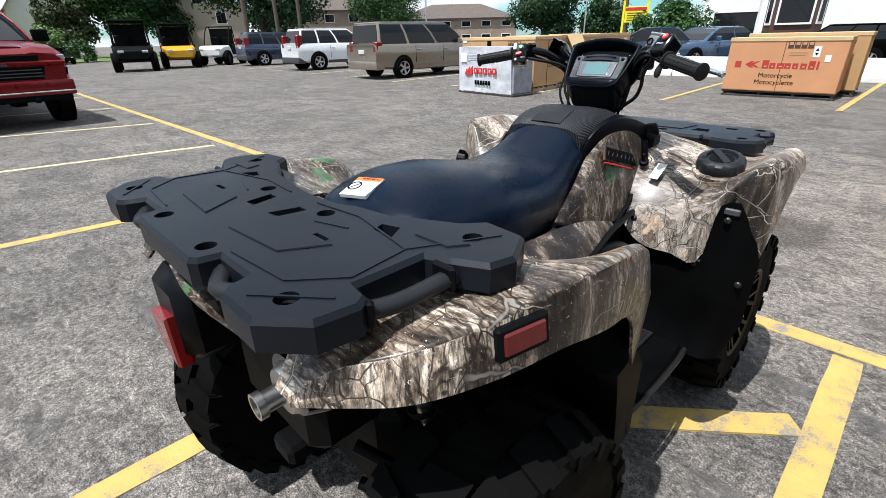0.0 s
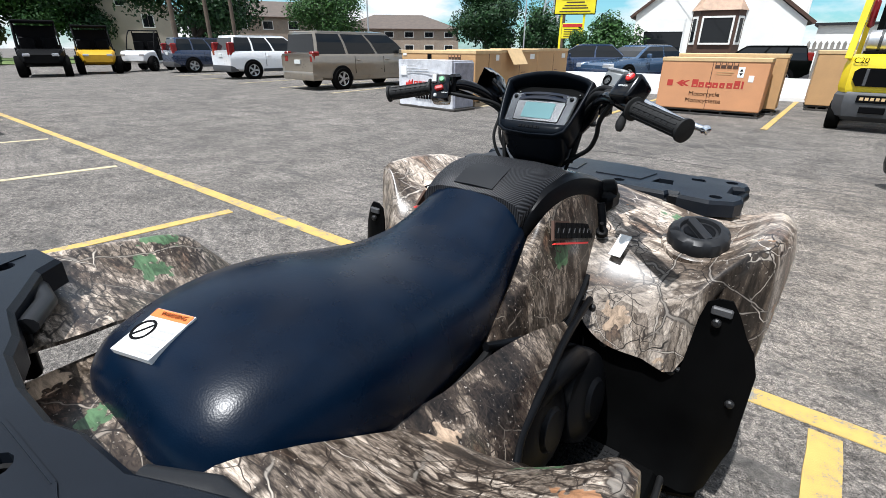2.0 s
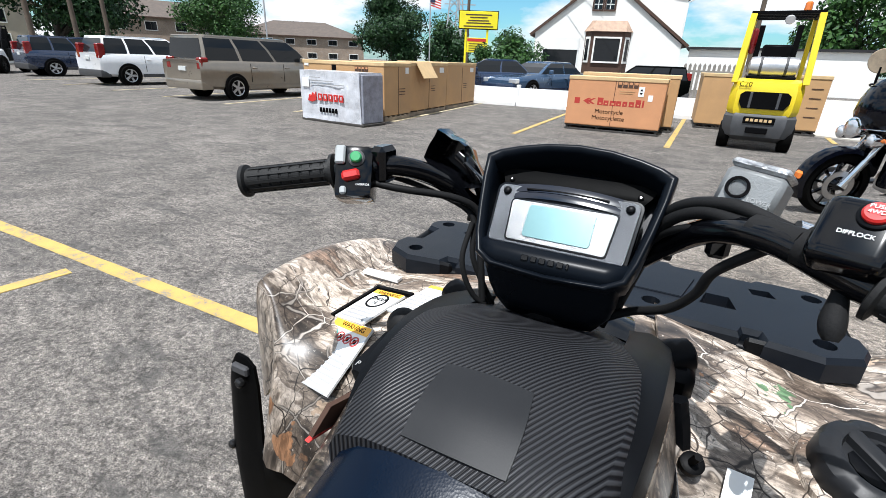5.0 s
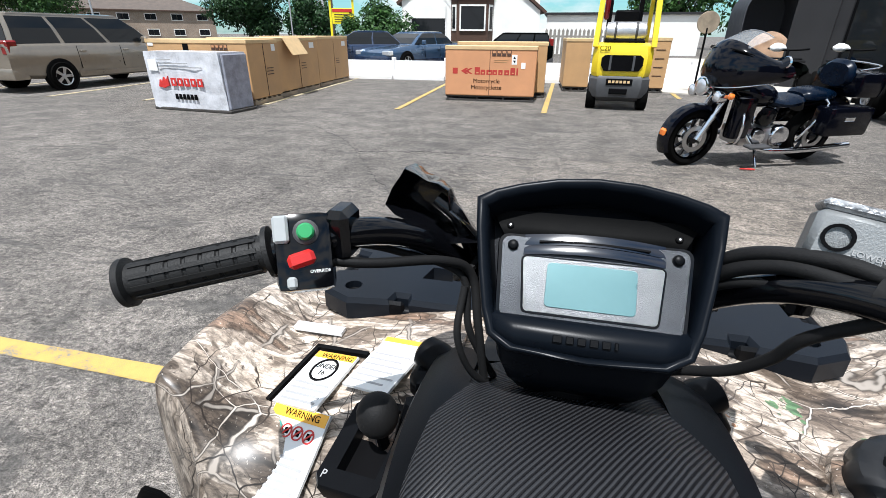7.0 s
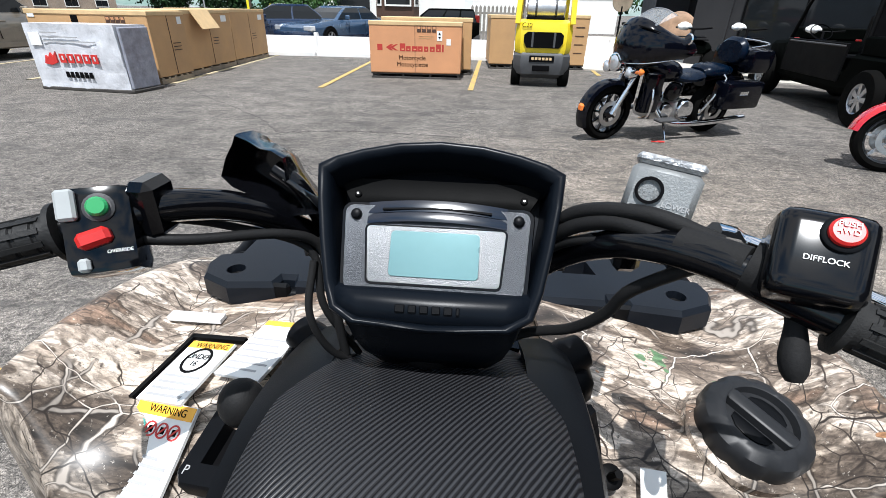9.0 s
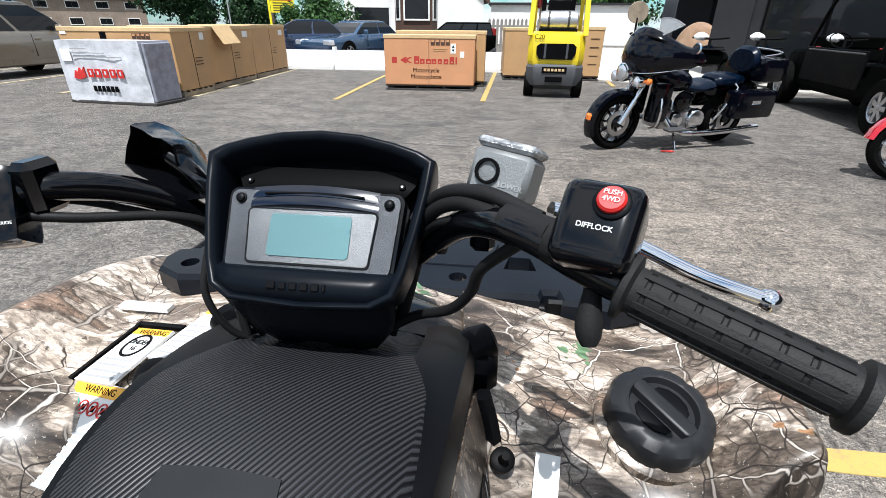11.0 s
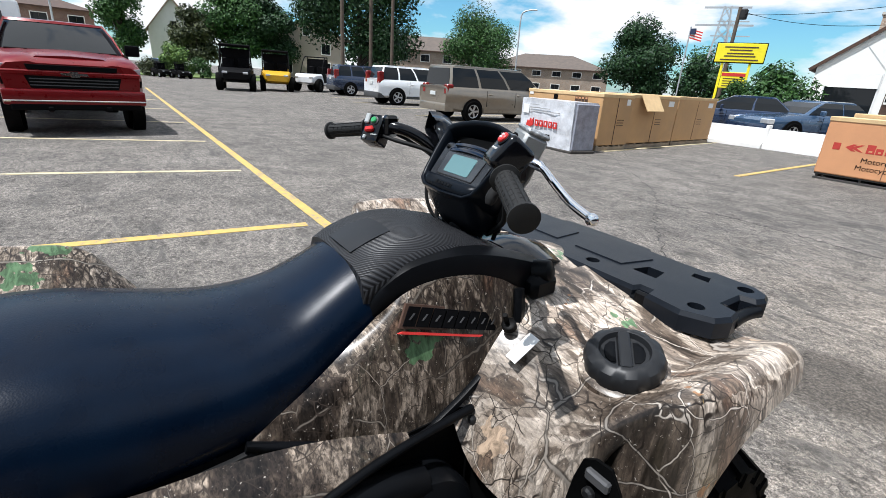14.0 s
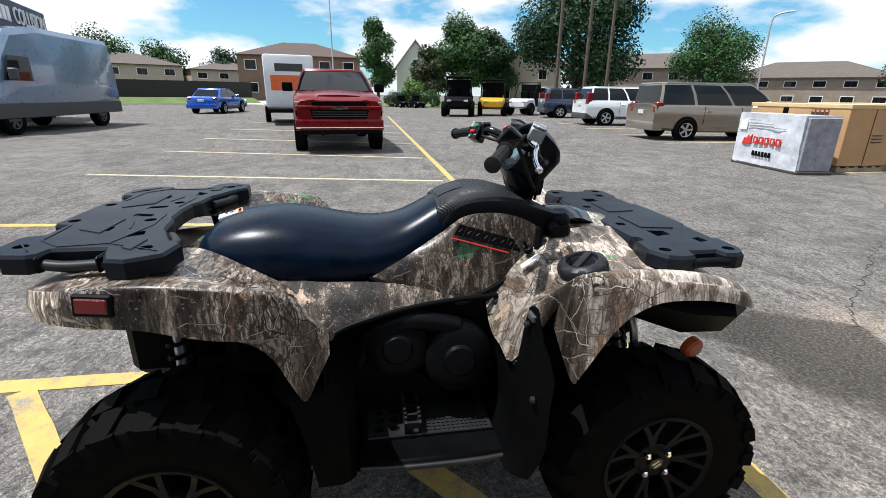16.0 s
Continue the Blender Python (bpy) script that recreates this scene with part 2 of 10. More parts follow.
def asphalt_material():
    ma, nt, b = nodes_of("worn_asphalt")
    big = noise_node(nt, 0.35, 5, 0.6)
    mid = noise_node(nt, 2.2, 6, 0.65, distort=0.4)
    pat = noise_node(nt, 0.9, 3, 0.5, (1, 2.2, 1), 1.2)
    grit = noise_node(nt, 210, 2, 0.7)
    stone = nt.nodes.new("ShaderNodeTexVoronoi")
    stone.inputs["Scale"].default_value = 95
    co = nt.nodes.new("ShaderNodeTexCoord")
    link(nt, co.outputs["Object"], stone.inputs["Vector"])
    c = ramp_node(nt, big.outputs["Fac"], [(0.3, (0.146, 0.134, 0.121)), (0.7, (0.216, 0.197, 0.177))]).outputs["Color"]
    c = mix_node(nt, 0.75, c, ramp_node(nt, mid.outputs["Fac"], [(0.34, (0.52, 0.52, 0.52)), (0.62, (1.1, 1.09, 1.08))]).outputs["Color"], "MULTIPLY")
    stains = ramp_node(nt, pat.outputs["Fac"], [(0.63, 0.0), (0.72, 1.0)]).outputs["Color"]
    c = mix_node(nt, mix_node(nt, 1.0, stains, (0.42, 0.42, 0.42), "MULTIPLY"), c, (0.085, 0.083, 0.08))
    c = mix_node(nt, 1.0, c, ramp_node(nt, grit.outputs["Fac"], [(0.38, 0.3), (0.60, 1.7)]).outputs["Color"], "MULTIPLY")
    c = mix_node(nt, 1.0, c, ramp_node(nt, noise_node(nt, 48, 2, 0.6).outputs["Fac"], [(0.38, 0.64), (0.62, 1.36)]).outputs["Color"], "MULTIPLY")
    c = mix_node(nt, 0.8, c, ramp_node(nt, stone.outputs["Distance"], [(0.0, (1.35, 1.33, 1.3)), (0.55, (0.62, 0.62, 0.63))]).outputs["Color"], "MULTIPLY")
    # short dark scuffs, oil drips, a sandy and a dark gravel patch
    scuff = noise_node(nt, 3.2, 5, 0.65, (0.45, 1.3, 1), 0.7, offset=(4, 7, 0))
    c = mix_node(nt, ramp_node(nt, scuff.outputs["Fac"], [(0.56, 0.0), (0.63, 0.72)]).outputs["Color"], c, (0.075, 0.071, 0.066))
    fleck = noise_node(nt, 16, 4, 0.7, (0.8, 1.15, 1), 0.6, offset=(2, 9, 0))
    c = mix_node(nt, 1.0, c, ramp_node(nt, fleck.outputs["Fac"], [(0.36, (0.6, 0.6, 0.6)), (0.5, (1.0, 1.0, 1.0)), (0.64, (1.3, 1.29, 1.27))]).outputs["Color"], "MULTIPLY")
    wob = noise_node(nt, 3.6, 10, 0.78, distort=0.6, offset=(1, 3, 0))
    speck = noise_node(nt, 60, 4, 0.8)
    for x, y, r, soft_edge, col, k in ((1.5, 3.3, 3.0, 2.4, (1.42, 1.35, 1.26), 0.9), (-0.55, 2.75, 0.5, 0.3, (0.34, 0.27, 0.20), 0.3), (-0.36, 2.3, 0.55, 0.1, (0.034, 0.029, 0.024), 0.85), (-0.8, 1.95, 0.34, 0.1, (0.034, 0.029, 0.024), 0.8), (0.3, 2.55, 0.4, 0.15, (0.045, 0.039, 0.033), 0.75), (-1.5, 5.96, 0.2, 0.06, (0.05, 0.047, 0.044), 0.75),
                                (-0.8, 6.7, 0.16, 0.06, (0.05, 0.047, 0.044), 0.75), (-0.55, 6.85, 0.14, 0.05, (0.05, 0.047, 0.044), 0.7), (-1.15, 5.75, 0.12, 0.05, (0.05, 0.047, 0.044), 0.7), (-0.3, 7.4, 0.2, 0.08, (0.06, 0.055, 0.05), 0.6)):
        co2 = nt.nodes.new("ShaderNodeTexCoord")
        ds = nt.nodes.new("ShaderNodeVectorMath")
        ds.operation = "DISTANCE"
        ds.inputs[1].default_value = (x, y, 0)
        link(nt, co2.outputs["Object"], ds.inputs[0])
        ad = nt.nodes.new("ShaderNodeMath")
        ad.operation, ad.inputs[1].default_value = "MULTIPLY_ADD", r * 1.6
        link(nt, wob.outputs["Fac"], ad.inputs[0])
        link(nt, ds.outputs["Value"], ad.inputs[2])
        msk = nt.nodes.new("ShaderNodeMapRange")
        msk.inputs["From Min"].default_value, msk.inputs["From Max"].default_value = r * 1.8 - soft_edge, r * 1.8
        msk.inputs["To Min"].default_value, msk.inputs["To Max"].default_value = k, 0.0
        link(nt, ad.outputs[0], msk.inputs["Value"])
        worn = mix_node(nt, 1.0, c, col, "MULTIPLY") if r > 2 else mix_node(nt, 1.0, col, ramp_node(nt, speck.outputs["Fac"], [(0.38, 0.25), (0.5, 0.9), (0.62, 3.2)]).outputs["Color"], "MULTIPLY")
        c = mix_node(nt, msk.outputs["Result"], c, worn)
    link(nt, c, b.inputs["Base Color"])
    b.inputs["Roughness"].default_value = 0.88
    b.inputs["Specular IOR Level"].default_value = 0.3
    add = nt.nodes.new("ShaderNodeMath")
    add.operation = "SUBTRACT"
    link(nt, grit.outputs["Fac"], add.inputs[0])
    link(nt, stone.outputs["Distance"], add.inputs[1])
    bump_node(nt, b, add.outputs[0], 0.6, 0.006)
    return ma


def line_paint(name, col):
    """Thin worn road paint that lets the stones show."""
    ma, nt, b = nodes_of(name)
    wear, grit = noise_node(nt, 7, 6, 0.7), noise_node(nt, 160, 2, 0.7)
    add = nt.nodes.new("ShaderNodeMath")
    add.operation = "MULTIPLY_ADD"
    link(nt, grit.outputs["Fac"], add.inputs[0])
    add.inputs[1].default_value = 0.55
    link(nt, wear.outputs["Fac"], add.inputs[2])
    k = ramp_node(nt, add.outputs[0], [(0.63, 1.0), (0.73, 0.0)]).outputs["Color"]
    shade = ramp_node(nt, wear.outputs["Fac"], [(0.3, tuple(c * 0.8 for c in col)), (0.7, col)]).outputs["Color"]
    link(nt, mix_node(nt, k, shade, (0.2, 0.19, 0.17)), b.inputs["Base Color"])
    b.inputs["Roughness"].default_value = 0.8
    bump_node(nt, b, grit.outputs["Fac"], 0.5, 0.004)
    return ma


def camo_material(name, tones, limb, away, light_drift=None, calm=1.0):
    """Printed woodland pattern: upright trunks with fissured bark, crossing twigs, a few oak leaves."""
    ma, nt, b = nodes_of(name)
    geo = nt.nodes.new("ShaderNodeNewGeometry")
    nrm = nt.nodes.new("ShaderNodeSeparateXYZ")
    link(nt, geo.outputs["Normal"], nrm.inputs[0])
    up = ramp_node(nt, nrm.outputs["Z"], [(0.52, 0.0), (0.62, 1.0)]).outputs["Color"]

    def mapped(stretch, turn=(0, 0, 0), off=(0, 0, 0), warp=0.0):
        """Object coordinates, turned, moved and stretched; warp bends them a little."""
        co = nt.nodes.new("ShaderNodeTexCoord")
        src = co.outputs["Object"]
        if warp:
            src = mix_node(nt, warp, src, noise_node(nt, 9, 3, 0.6, offset=off).outputs["Color"], "ADD")
        mp = nt.nodes.new("ShaderNodeMapping")
        mp.inputs["Scale"].default_value, mp.inputs["Location"].default_value, mp.inputs["Rotation"].default_value = stretch, off, turn
        link(nt, src, mp.inputs["Vector"])
        return mp.outputs["Vector"]

    def grain(vec, scale, detail=4, rough=0.6, distort=0.0):
        nz = nt.nodes.new("ShaderNodeTexNoise")
        nz.inputs["Scale"].default_value, nz.inputs["Detail"].default_value = scale, detail
        nz.inputs["Roughness"].default_value, nz.inputs["Distortion"].default_value = rough, distort
        link(nt, vec, nz.inputs["Vector"])
        return nz.outputs["Fac"]

    def edges(vec, scale):
        vo = nt.nodes.new("ShaderNodeTexVoronoi")
        vo.feature = "DISTANCE_TO_EDGE"
        vo.inputs["Scale"].default_value = scale
        link(nt, vec, vo.inputs["Vector"])
        return vo.outputs["Distance"]

    def both(make, side, flat):
        """The same layer run upright on the flanks and across on the tops."""
        return mix_node(nt, up, make(*side), make(*flat))

    # trunks and ground seen between them
    zone = both(lambda v: grain(v, 7.0, 3, 0.55, 0.35), (mapped((1.6, 1.6, 0.28), (0.05, 0, 0), away),), (mapped((0.55, 1.7, 1.0), (0, 0, 0.5), (2, 1, 0)),))
    c = ramp_node(nt, zone, tones).outputs["Color"]
    # broken bark: long fibres, then fissures between the plates
    fib = both(lambda v: grain(v, 26, 7, 0.72, 0.5), (mapped((3.0, 3.0, 0.42), off=(2, 5, 1)),), (mapped((0.6, 3.0, 2.0), (0, 0, 0.42), (2, 5, 1)),))
    c = mix_node(nt, calm, c, ramp_node(nt, fib, [(0.36, (0.22, 0.19, 0.17)), (0.45, (0.72, 0.69, 0.66)), (0.52, (1.05, 1.03, 1.0)), (0.62, (1.6, 1.57, 1.52))]).outputs["Color"], "MULTIPLY")
    plates = both(lambda v: edges(v, 26), (mapped((2.6, 2.6, 0.5), off=(1, 0, 4), warp=0.06),), (mapped((0.6, 2.2, 1.5), (0, 0, 0.42), (1, 0, 4), 0.06),))
    barky = ramp_node(nt, grain(mapped((1.3, 1.3, 0.5), off=(5, 8, 2)), 6.5, 3), [(0.44, 0.0), (0.52, calm)]).outputs["Color"]
    fissure = mix_node(nt, 1.0, ramp_node(nt, plates, [(0.035, 0.92), (0.10, 0.0)]).outputs["Color"], barky, "MULTIPLY")
    c = mix_node(nt, fissure, c, (0.022, 0.016, 0.013))
    hair = both(lambda v: grain(v, 75, 5, 0.7, 0.6), (mapped((2.6, 2.6, 0.5), off=(4, 2, 9)),), (mapped((0.6, 2.6, 2.0), (0, 0, 0.42), (4, 2, 9)),))
    c = mix_node(nt, calm, c, ramp_node(nt, hair, [(0.40, (0.35, 0.33, 0.31)), (0.50, (0.95, 0.94, 0.93)), (0.60, (1.5, 1.48, 1.45))]).outputs["Color"], "MULTIPLY")
    # fine speckle of lichen
    c = mix_node(nt, ramp_node(nt, grain(mapped((1, 1, 1), off=(3, 3, 3)), 150, 3, 0.7), [(0.64, 0.0), (0.69, 0.7)]).outputs["Color"], c, (0.58, 0.52, 0.45))
    c = mix_node(nt, ramp_node(nt, grain(mapped((1, 1, 1), off=(8, 1, 3)), 90, 4, 0.7, 0.8), [(0.33, 0.85), (0.40, 0.0)]).outputs["Color"], c, (0.03, 0.022, 0.018))

    def twig(scale, stretch, turn, off, width, col, rim=True):
        """Sparse forked lines with a dark lower rim."""
        nonlocal c
        d = edges(mapped(stretch, turn, off, 0.05), scale)
        here = ramp_node(nt, grain(mapped((1, 1, 1), off=(off[2], off[0], off[1])), 5.0, 2), [(0.50, 0.0), (0.55, 1.0)]).outputs["Color"]
        if rim:
            c = mix_node(nt, mix_node(nt, 1.0, ramp_node(nt, d, [(width * 1.1, 0.9), (width * 2.2, 0.0)]).outputs["Color"], here, "MULTIPLY"), c, (0.02, 0.015, 0.012))
        c = mix_node(nt, mix_node(nt, 1.0, ramp_node(nt, d, [(width * 0.5, 1.0), (width, 0.0)]).outputs["Color"], here, "MULTIPLY"), c, col)
    twig(6.5, (1.0, 0.5, 1.3), (0.5, 0.3, 0.6), (3, 1, 6), 0.013, tuple(k * 0.55 for k in limb))
    twig(9.0, (0.6, 1.2, 0.9), (0.9, 0.2, 0.3), (9, 4, 7), 0.009, limb)
    twig(17.0, (1.0, 0.6, 1.0), (0.2, 0.7, 1.1), (6, 5, 2), 0.014, (0.03, 0.022, 0.017), False)
    twig(13.0, (1.1, 1.1, 0.4), (0.2, 0.1, 0.0), (1, 8, 3), 0.014, (0.02, 0.015, 0.012), False)
    twig(24.0, (0.5, 1.0, 0.8), (0.7, 0.1, 0.8), (4, 6, 1), 0.016, (0.04, 0.03, 0.024), False)
    # leaves with ragged lobes and a pale rib
    leaf = nt.nodes.new("ShaderNodeTexVoronoi")
    leaf.inputs["Scale"].default_value = 12.5
    link(nt, mix_node(nt, 0.085, mapped((1.0, 0.8, 0.9), (0.3, 0.2, 0.5)), noise_node(nt, 34, 2, 0.6).outputs["Color"], "ADD"), leaf.inputs["Vector"])
    sep = nt.nodes.new("ShaderNodeSeparateColor")
    link(nt, leaf.outputs["Color"], sep.inputs["Color"])
    inner = ramp_node(nt, leaf.outputs["Distance"], [(0.33, 1.0), (0.35, 0.0)]).outputs["Color"]
    tint = ramp_node(nt, fib, [(0.4, (0.55, 0.55, 0.55)), (0.6, (1.35, 1.35, 1.35))]).outputs["Color"]
    for chan, lo, col in ((sep.outputs["Red"], 0.93, (0.07, 0.135, 0.065)), (sep.outputs["Green"], 0.93, (0.30, 0.15, 0.075)), (sep.outputs["Blue"], 0.93, (0.46, 0.34, 0.24))):
        pick = ramp_node(nt, chan, [(lo, 0.0), (lo + 0.005, 0.95)]).outputs["Color"]
        c = mix_node(nt, mix_node(nt, 1.0, pick, inner, "MULTIPLY"), c, mix_node(nt, 1.0, tint, col, "MULTIPLY"))
    if light_drift:
        # sun brightness put into the print's colour: darker to paler along y
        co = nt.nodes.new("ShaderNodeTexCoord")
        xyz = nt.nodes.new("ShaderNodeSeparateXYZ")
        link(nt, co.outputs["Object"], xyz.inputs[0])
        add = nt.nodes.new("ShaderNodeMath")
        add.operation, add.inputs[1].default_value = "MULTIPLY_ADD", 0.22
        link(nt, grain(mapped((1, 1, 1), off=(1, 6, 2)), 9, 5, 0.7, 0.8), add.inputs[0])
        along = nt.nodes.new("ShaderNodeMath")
        along.operation, along.inputs[1].default_value = "MULTIPLY", light_drift[4]
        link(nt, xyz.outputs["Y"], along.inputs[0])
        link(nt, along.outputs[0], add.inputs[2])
        c = mix_node(nt, 1.0, c, ramp_node(nt, add.outputs[0], [(light_drift[0], (light_drift[2],) * 3), (light_drift[1], (light_drift[3],) * 3)]).outputs["Color"], "MULTIPLY")
    link(nt, c, b.inputs["Base Color"])
    b.inputs["Roughness"].default_value = 0.33
    b.inputs["Specular IOR Level"].default_value = 0.3
    b.inputs["Coat Weight"].default_value = 0.06
    b.inputs["Coat Roughness"].default_value = 0.12
    bump_node(nt, b, noise_node(nt, 60, 3).outputs["Fac"], 0.05, 0.001)
    return ma


def carbon_material():
    """Black plastic moulded with a diagonal twill."""
    ma, nt, b = nodes_of("twill_textured_plastic")
    co = nt.nodes.new("ShaderNodeTexCoord")
    mp = nt.nodes.new("ShaderNodeMapping")
    mp.inputs["Rotation"].default_value = (0, 0, radians(35))
    link(nt, co.outputs["Object"], mp.inputs["Vector"])
    wv = nt.nodes.new("ShaderNodeTexWave")
    wv.inputs["Scale"].default_value = 72
    wv.inputs["Distortion"].default_value = 0.4
    link(nt, mp.outputs["Vector"], wv.inputs["Vector"])
    c = ramp_node(nt, wv.outputs["Fac"], [(0.25, (0.003, 0.003, 0.004)), (0.75, (0.030, 0.031, 0.034))])
    link(nt, c.outputs["Color"], b.inputs["Base Color"])
    r = ramp_node(nt, wv.outputs["Fac"], [(0.3, 0.55), (0.7, 0.36)])
    link(nt, r.outputs["Color"], b.inputs["Roughness"])
    b.inputs["Specular IOR Level"].default_value = 0.22
    bump_node(nt, b, wv.outputs["Fac"], 0.5, 0.002)
    return ma


def seat_material():
    ma, nt, b = nodes_of("black_grained_vinyl")
    vo = nt.nodes.new("ShaderNodeTexVoronoi")
    vo.inputs["Scale"].default_value = 420
    co = nt.nodes.new("ShaderNodeTexCoord")
    link(nt, co.outputs["Object"], vo.inputs["Vector"])
    dust = noise_node(nt, 9, 5, 0.6)
    c = ramp_node(nt, dust.outputs["Fac"], [(0.35, (0.0004, 0.0035, 0.0108)), (0.7, (0.0007, 0.0060, 0.0170))])
    link(nt, c.outputs["Color"], b.inputs["Base Color"])
    r = ramp_node(nt, dust.outputs["Fac"], [(0.3, 0.25), (0.7, 0.31)])
    link(nt, r.outputs["Color"], b.inputs["Roughness"])
    b.inputs["Specular IOR Level"].default_value = 0.18
    crease = noise_node(nt, 70, 5, 0.7, (1.0, 0.6, 1.0), 1.2)
    add = nt.nodes.new("ShaderNodeMath")
    add.operation = "MULTIPLY_ADD"
    link(nt, crease.outputs["Fac"], add.inputs[0])
    add.inputs[1].default_value = 1.4
    link(nt, vo.outputs["Distance"], add.inputs[2])
    bump_node(nt, b, add.outputs[0], 0.12, 0.0007)
    return ma


def brick_wall_material(name, c1, c2, mortar, scale=1.0):
    ma, nt, b = nodes_of(name)
    co = nt.nodes.new("ShaderNodeTexCoord")
    mp = nt.nodes.new("ShaderNodeMapping")
    mp.inputs["Rotation"].default_value = (radians(90), 0, 0)
    br = nt.nodes.new("ShaderNodeTexBrick")
    br.inputs["Color1"].default_value, br.inputs["Color2"].default_value, br.inputs["Mortar"].default_value = (*c1, 1), (*c2, 1), (*mortar, 1)
    br.inputs["Scale"].default_value = 4.5 * scale
    link(nt, co.outputs["Object"], mp.inputs["Vector"])
    link(nt, mp.outputs["Vector"], br.inputs["Vector"])
    st = noise_node(nt, 0.7, 4)
    s2 = ramp_node(nt, st.outputs["Fac"], [(0.3, 0.75), (0.7, 1.05)]).outputs["Color"]
    link(nt, mix_node(nt, 1.0, br.outputs["Color"], s2, "MULTIPLY"), b.inputs["Base Color"])
    b.inputs["Roughness"].default_value = 0.9
    return ma


def leaf_material(name, lo, hi):
    ma, nt, b = nodes_of(name)
    ge = nt.nodes.new("ShaderNodeNewGeometry")
    c = ramp_node(nt, ge.outputs["Random Per Island"], [(0.0, lo), (1.0, hi)])
    link(nt, c.outputs["Color"], b.inputs["Base Color"])
    b.inputs["Roughness"].default_value = 0.55
    b.inputs["Specular IOR Level"].default_value = 0.25
    b.inputs["Subsurface Weight"].default_value = 0.0
    return ma


def glass_material(name, col, rough=0.03):
    ma, nt, b = nodes_of(name)
    b.inputs["Base Color"].default_value = (*col, 1)
    b.inputs["Roughness"].default_value = rough
    b.inputs["Coat Weight"].default_value = 0.0
    b.inputs["Specular IOR Level"].default_value = 0.25
    b.inputs["Coat Roughness"].default_value = 0.02
    return ma


def clear_material(name, tint=(0.9, 0.92, 0.93), alpha=0.25):
    ma, nt, b = nodes_of(name)
    b.inputs["Base Color"].default_value = (*tint, 1)
    b.inputs["Roughness"].default_value = 0.04
    b.inputs["Alpha"].default_value = alpha
    return ma


M_ASPHALT = asphalt_material()
M_YELLOW_LINE = line_paint("yellow_road_paint", (0.52, 0.355, 0.10))
M_WHITE_LINE = line_paint("white_road_paint", (0.56, 0.47, 0.29))
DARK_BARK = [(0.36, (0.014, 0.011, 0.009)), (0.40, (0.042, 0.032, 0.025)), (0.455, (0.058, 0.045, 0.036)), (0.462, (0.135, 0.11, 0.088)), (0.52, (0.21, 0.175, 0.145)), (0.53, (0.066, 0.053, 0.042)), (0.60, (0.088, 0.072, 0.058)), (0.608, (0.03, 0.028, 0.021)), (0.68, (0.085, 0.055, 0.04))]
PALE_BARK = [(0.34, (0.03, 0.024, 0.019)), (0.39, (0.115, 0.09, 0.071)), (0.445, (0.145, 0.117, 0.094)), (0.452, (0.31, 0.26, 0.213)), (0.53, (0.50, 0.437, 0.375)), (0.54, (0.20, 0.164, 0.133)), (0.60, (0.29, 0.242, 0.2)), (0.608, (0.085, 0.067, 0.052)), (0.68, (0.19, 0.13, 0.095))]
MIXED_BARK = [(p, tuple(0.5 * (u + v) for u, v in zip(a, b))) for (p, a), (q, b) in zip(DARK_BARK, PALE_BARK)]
# the last tuple paints sun glare into the rear corner's colour
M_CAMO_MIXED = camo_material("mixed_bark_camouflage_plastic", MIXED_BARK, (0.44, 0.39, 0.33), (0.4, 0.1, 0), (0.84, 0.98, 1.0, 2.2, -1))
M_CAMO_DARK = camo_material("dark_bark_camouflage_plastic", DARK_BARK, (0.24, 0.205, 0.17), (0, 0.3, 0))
# the last tuple paints the sunlit fender top paler, its lower tab darker
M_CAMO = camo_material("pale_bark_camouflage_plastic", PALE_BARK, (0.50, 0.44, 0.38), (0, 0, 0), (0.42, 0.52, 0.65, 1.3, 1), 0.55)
M_CARBON = carbon_material()
M_SEAT = seat_material()
M_BLACK = surf("black_moulded_plastic", (0.0032, 0.0036, 0.0045), 0.38, vary=0.25, fine=700, bump=0.2, dist=0.0005, spec=0.09)
M_RACK = surf("black_textured_rack_plastic", (0.0075, 0.0098, 0.0140), 0.36, vary=0.25, fine=900, bump=0.25, dist=0.0004, spec=0.16)
M_MATT = surf("matt_black_plate_plastic", (0.0024, 0.0025, 0.0026), 0.5, vary=0.3, fine=600, bump=0.2, dist=0.0005, spec=0.035)
M_PANEL = surf("smooth_satin_panel_plastic", (0.016, 0.0168, 0.0185), 0.42, vary=0.15, fine=500, bump=0.1, dist=0.0004, spec=0.22)
M_POD = surf("satin_blue_black_plastic", (0.0034, 0.0050, 0.0078), 0.3, vary=0.12, fine=700, bump=0.1, dist=0.0004, spec=0.1)
M_GLOSS = surf("gloss_black_paint", (0.002, 0.0022, 0.003), 0.14, vary=0.1, bump=0, coat=0.25, spec=0.25)
M_DARK = surf("dark_chassis_steel", (0.003, 0.003, 0.0033), 0.55, vary=0.3, fine=300, bump=0.2, spec=0.08)
M_RUBBER = surf("black_rubber", (0.007, 0.007, 0.0073), 0.7, vary=0.3, fine=400, bump=0.4, spec=0.25)
M_TYRE = surf("tyre_rubber", (0.0035, 0.0034, 0.0032), 0.8, vary=0.35, scale=12, fine=300, bump=0.4, spec=0.05)
M_CHROME = surf("chrome", (0.75, 0.76, 0.78), 0.08, 1.0, vary=0.05, bump=0)
M_STEEL = surf("bare_steel", (0.5, 0.5, 0.5), 0.35, 1.0, vary=0.15, bump=0.1)
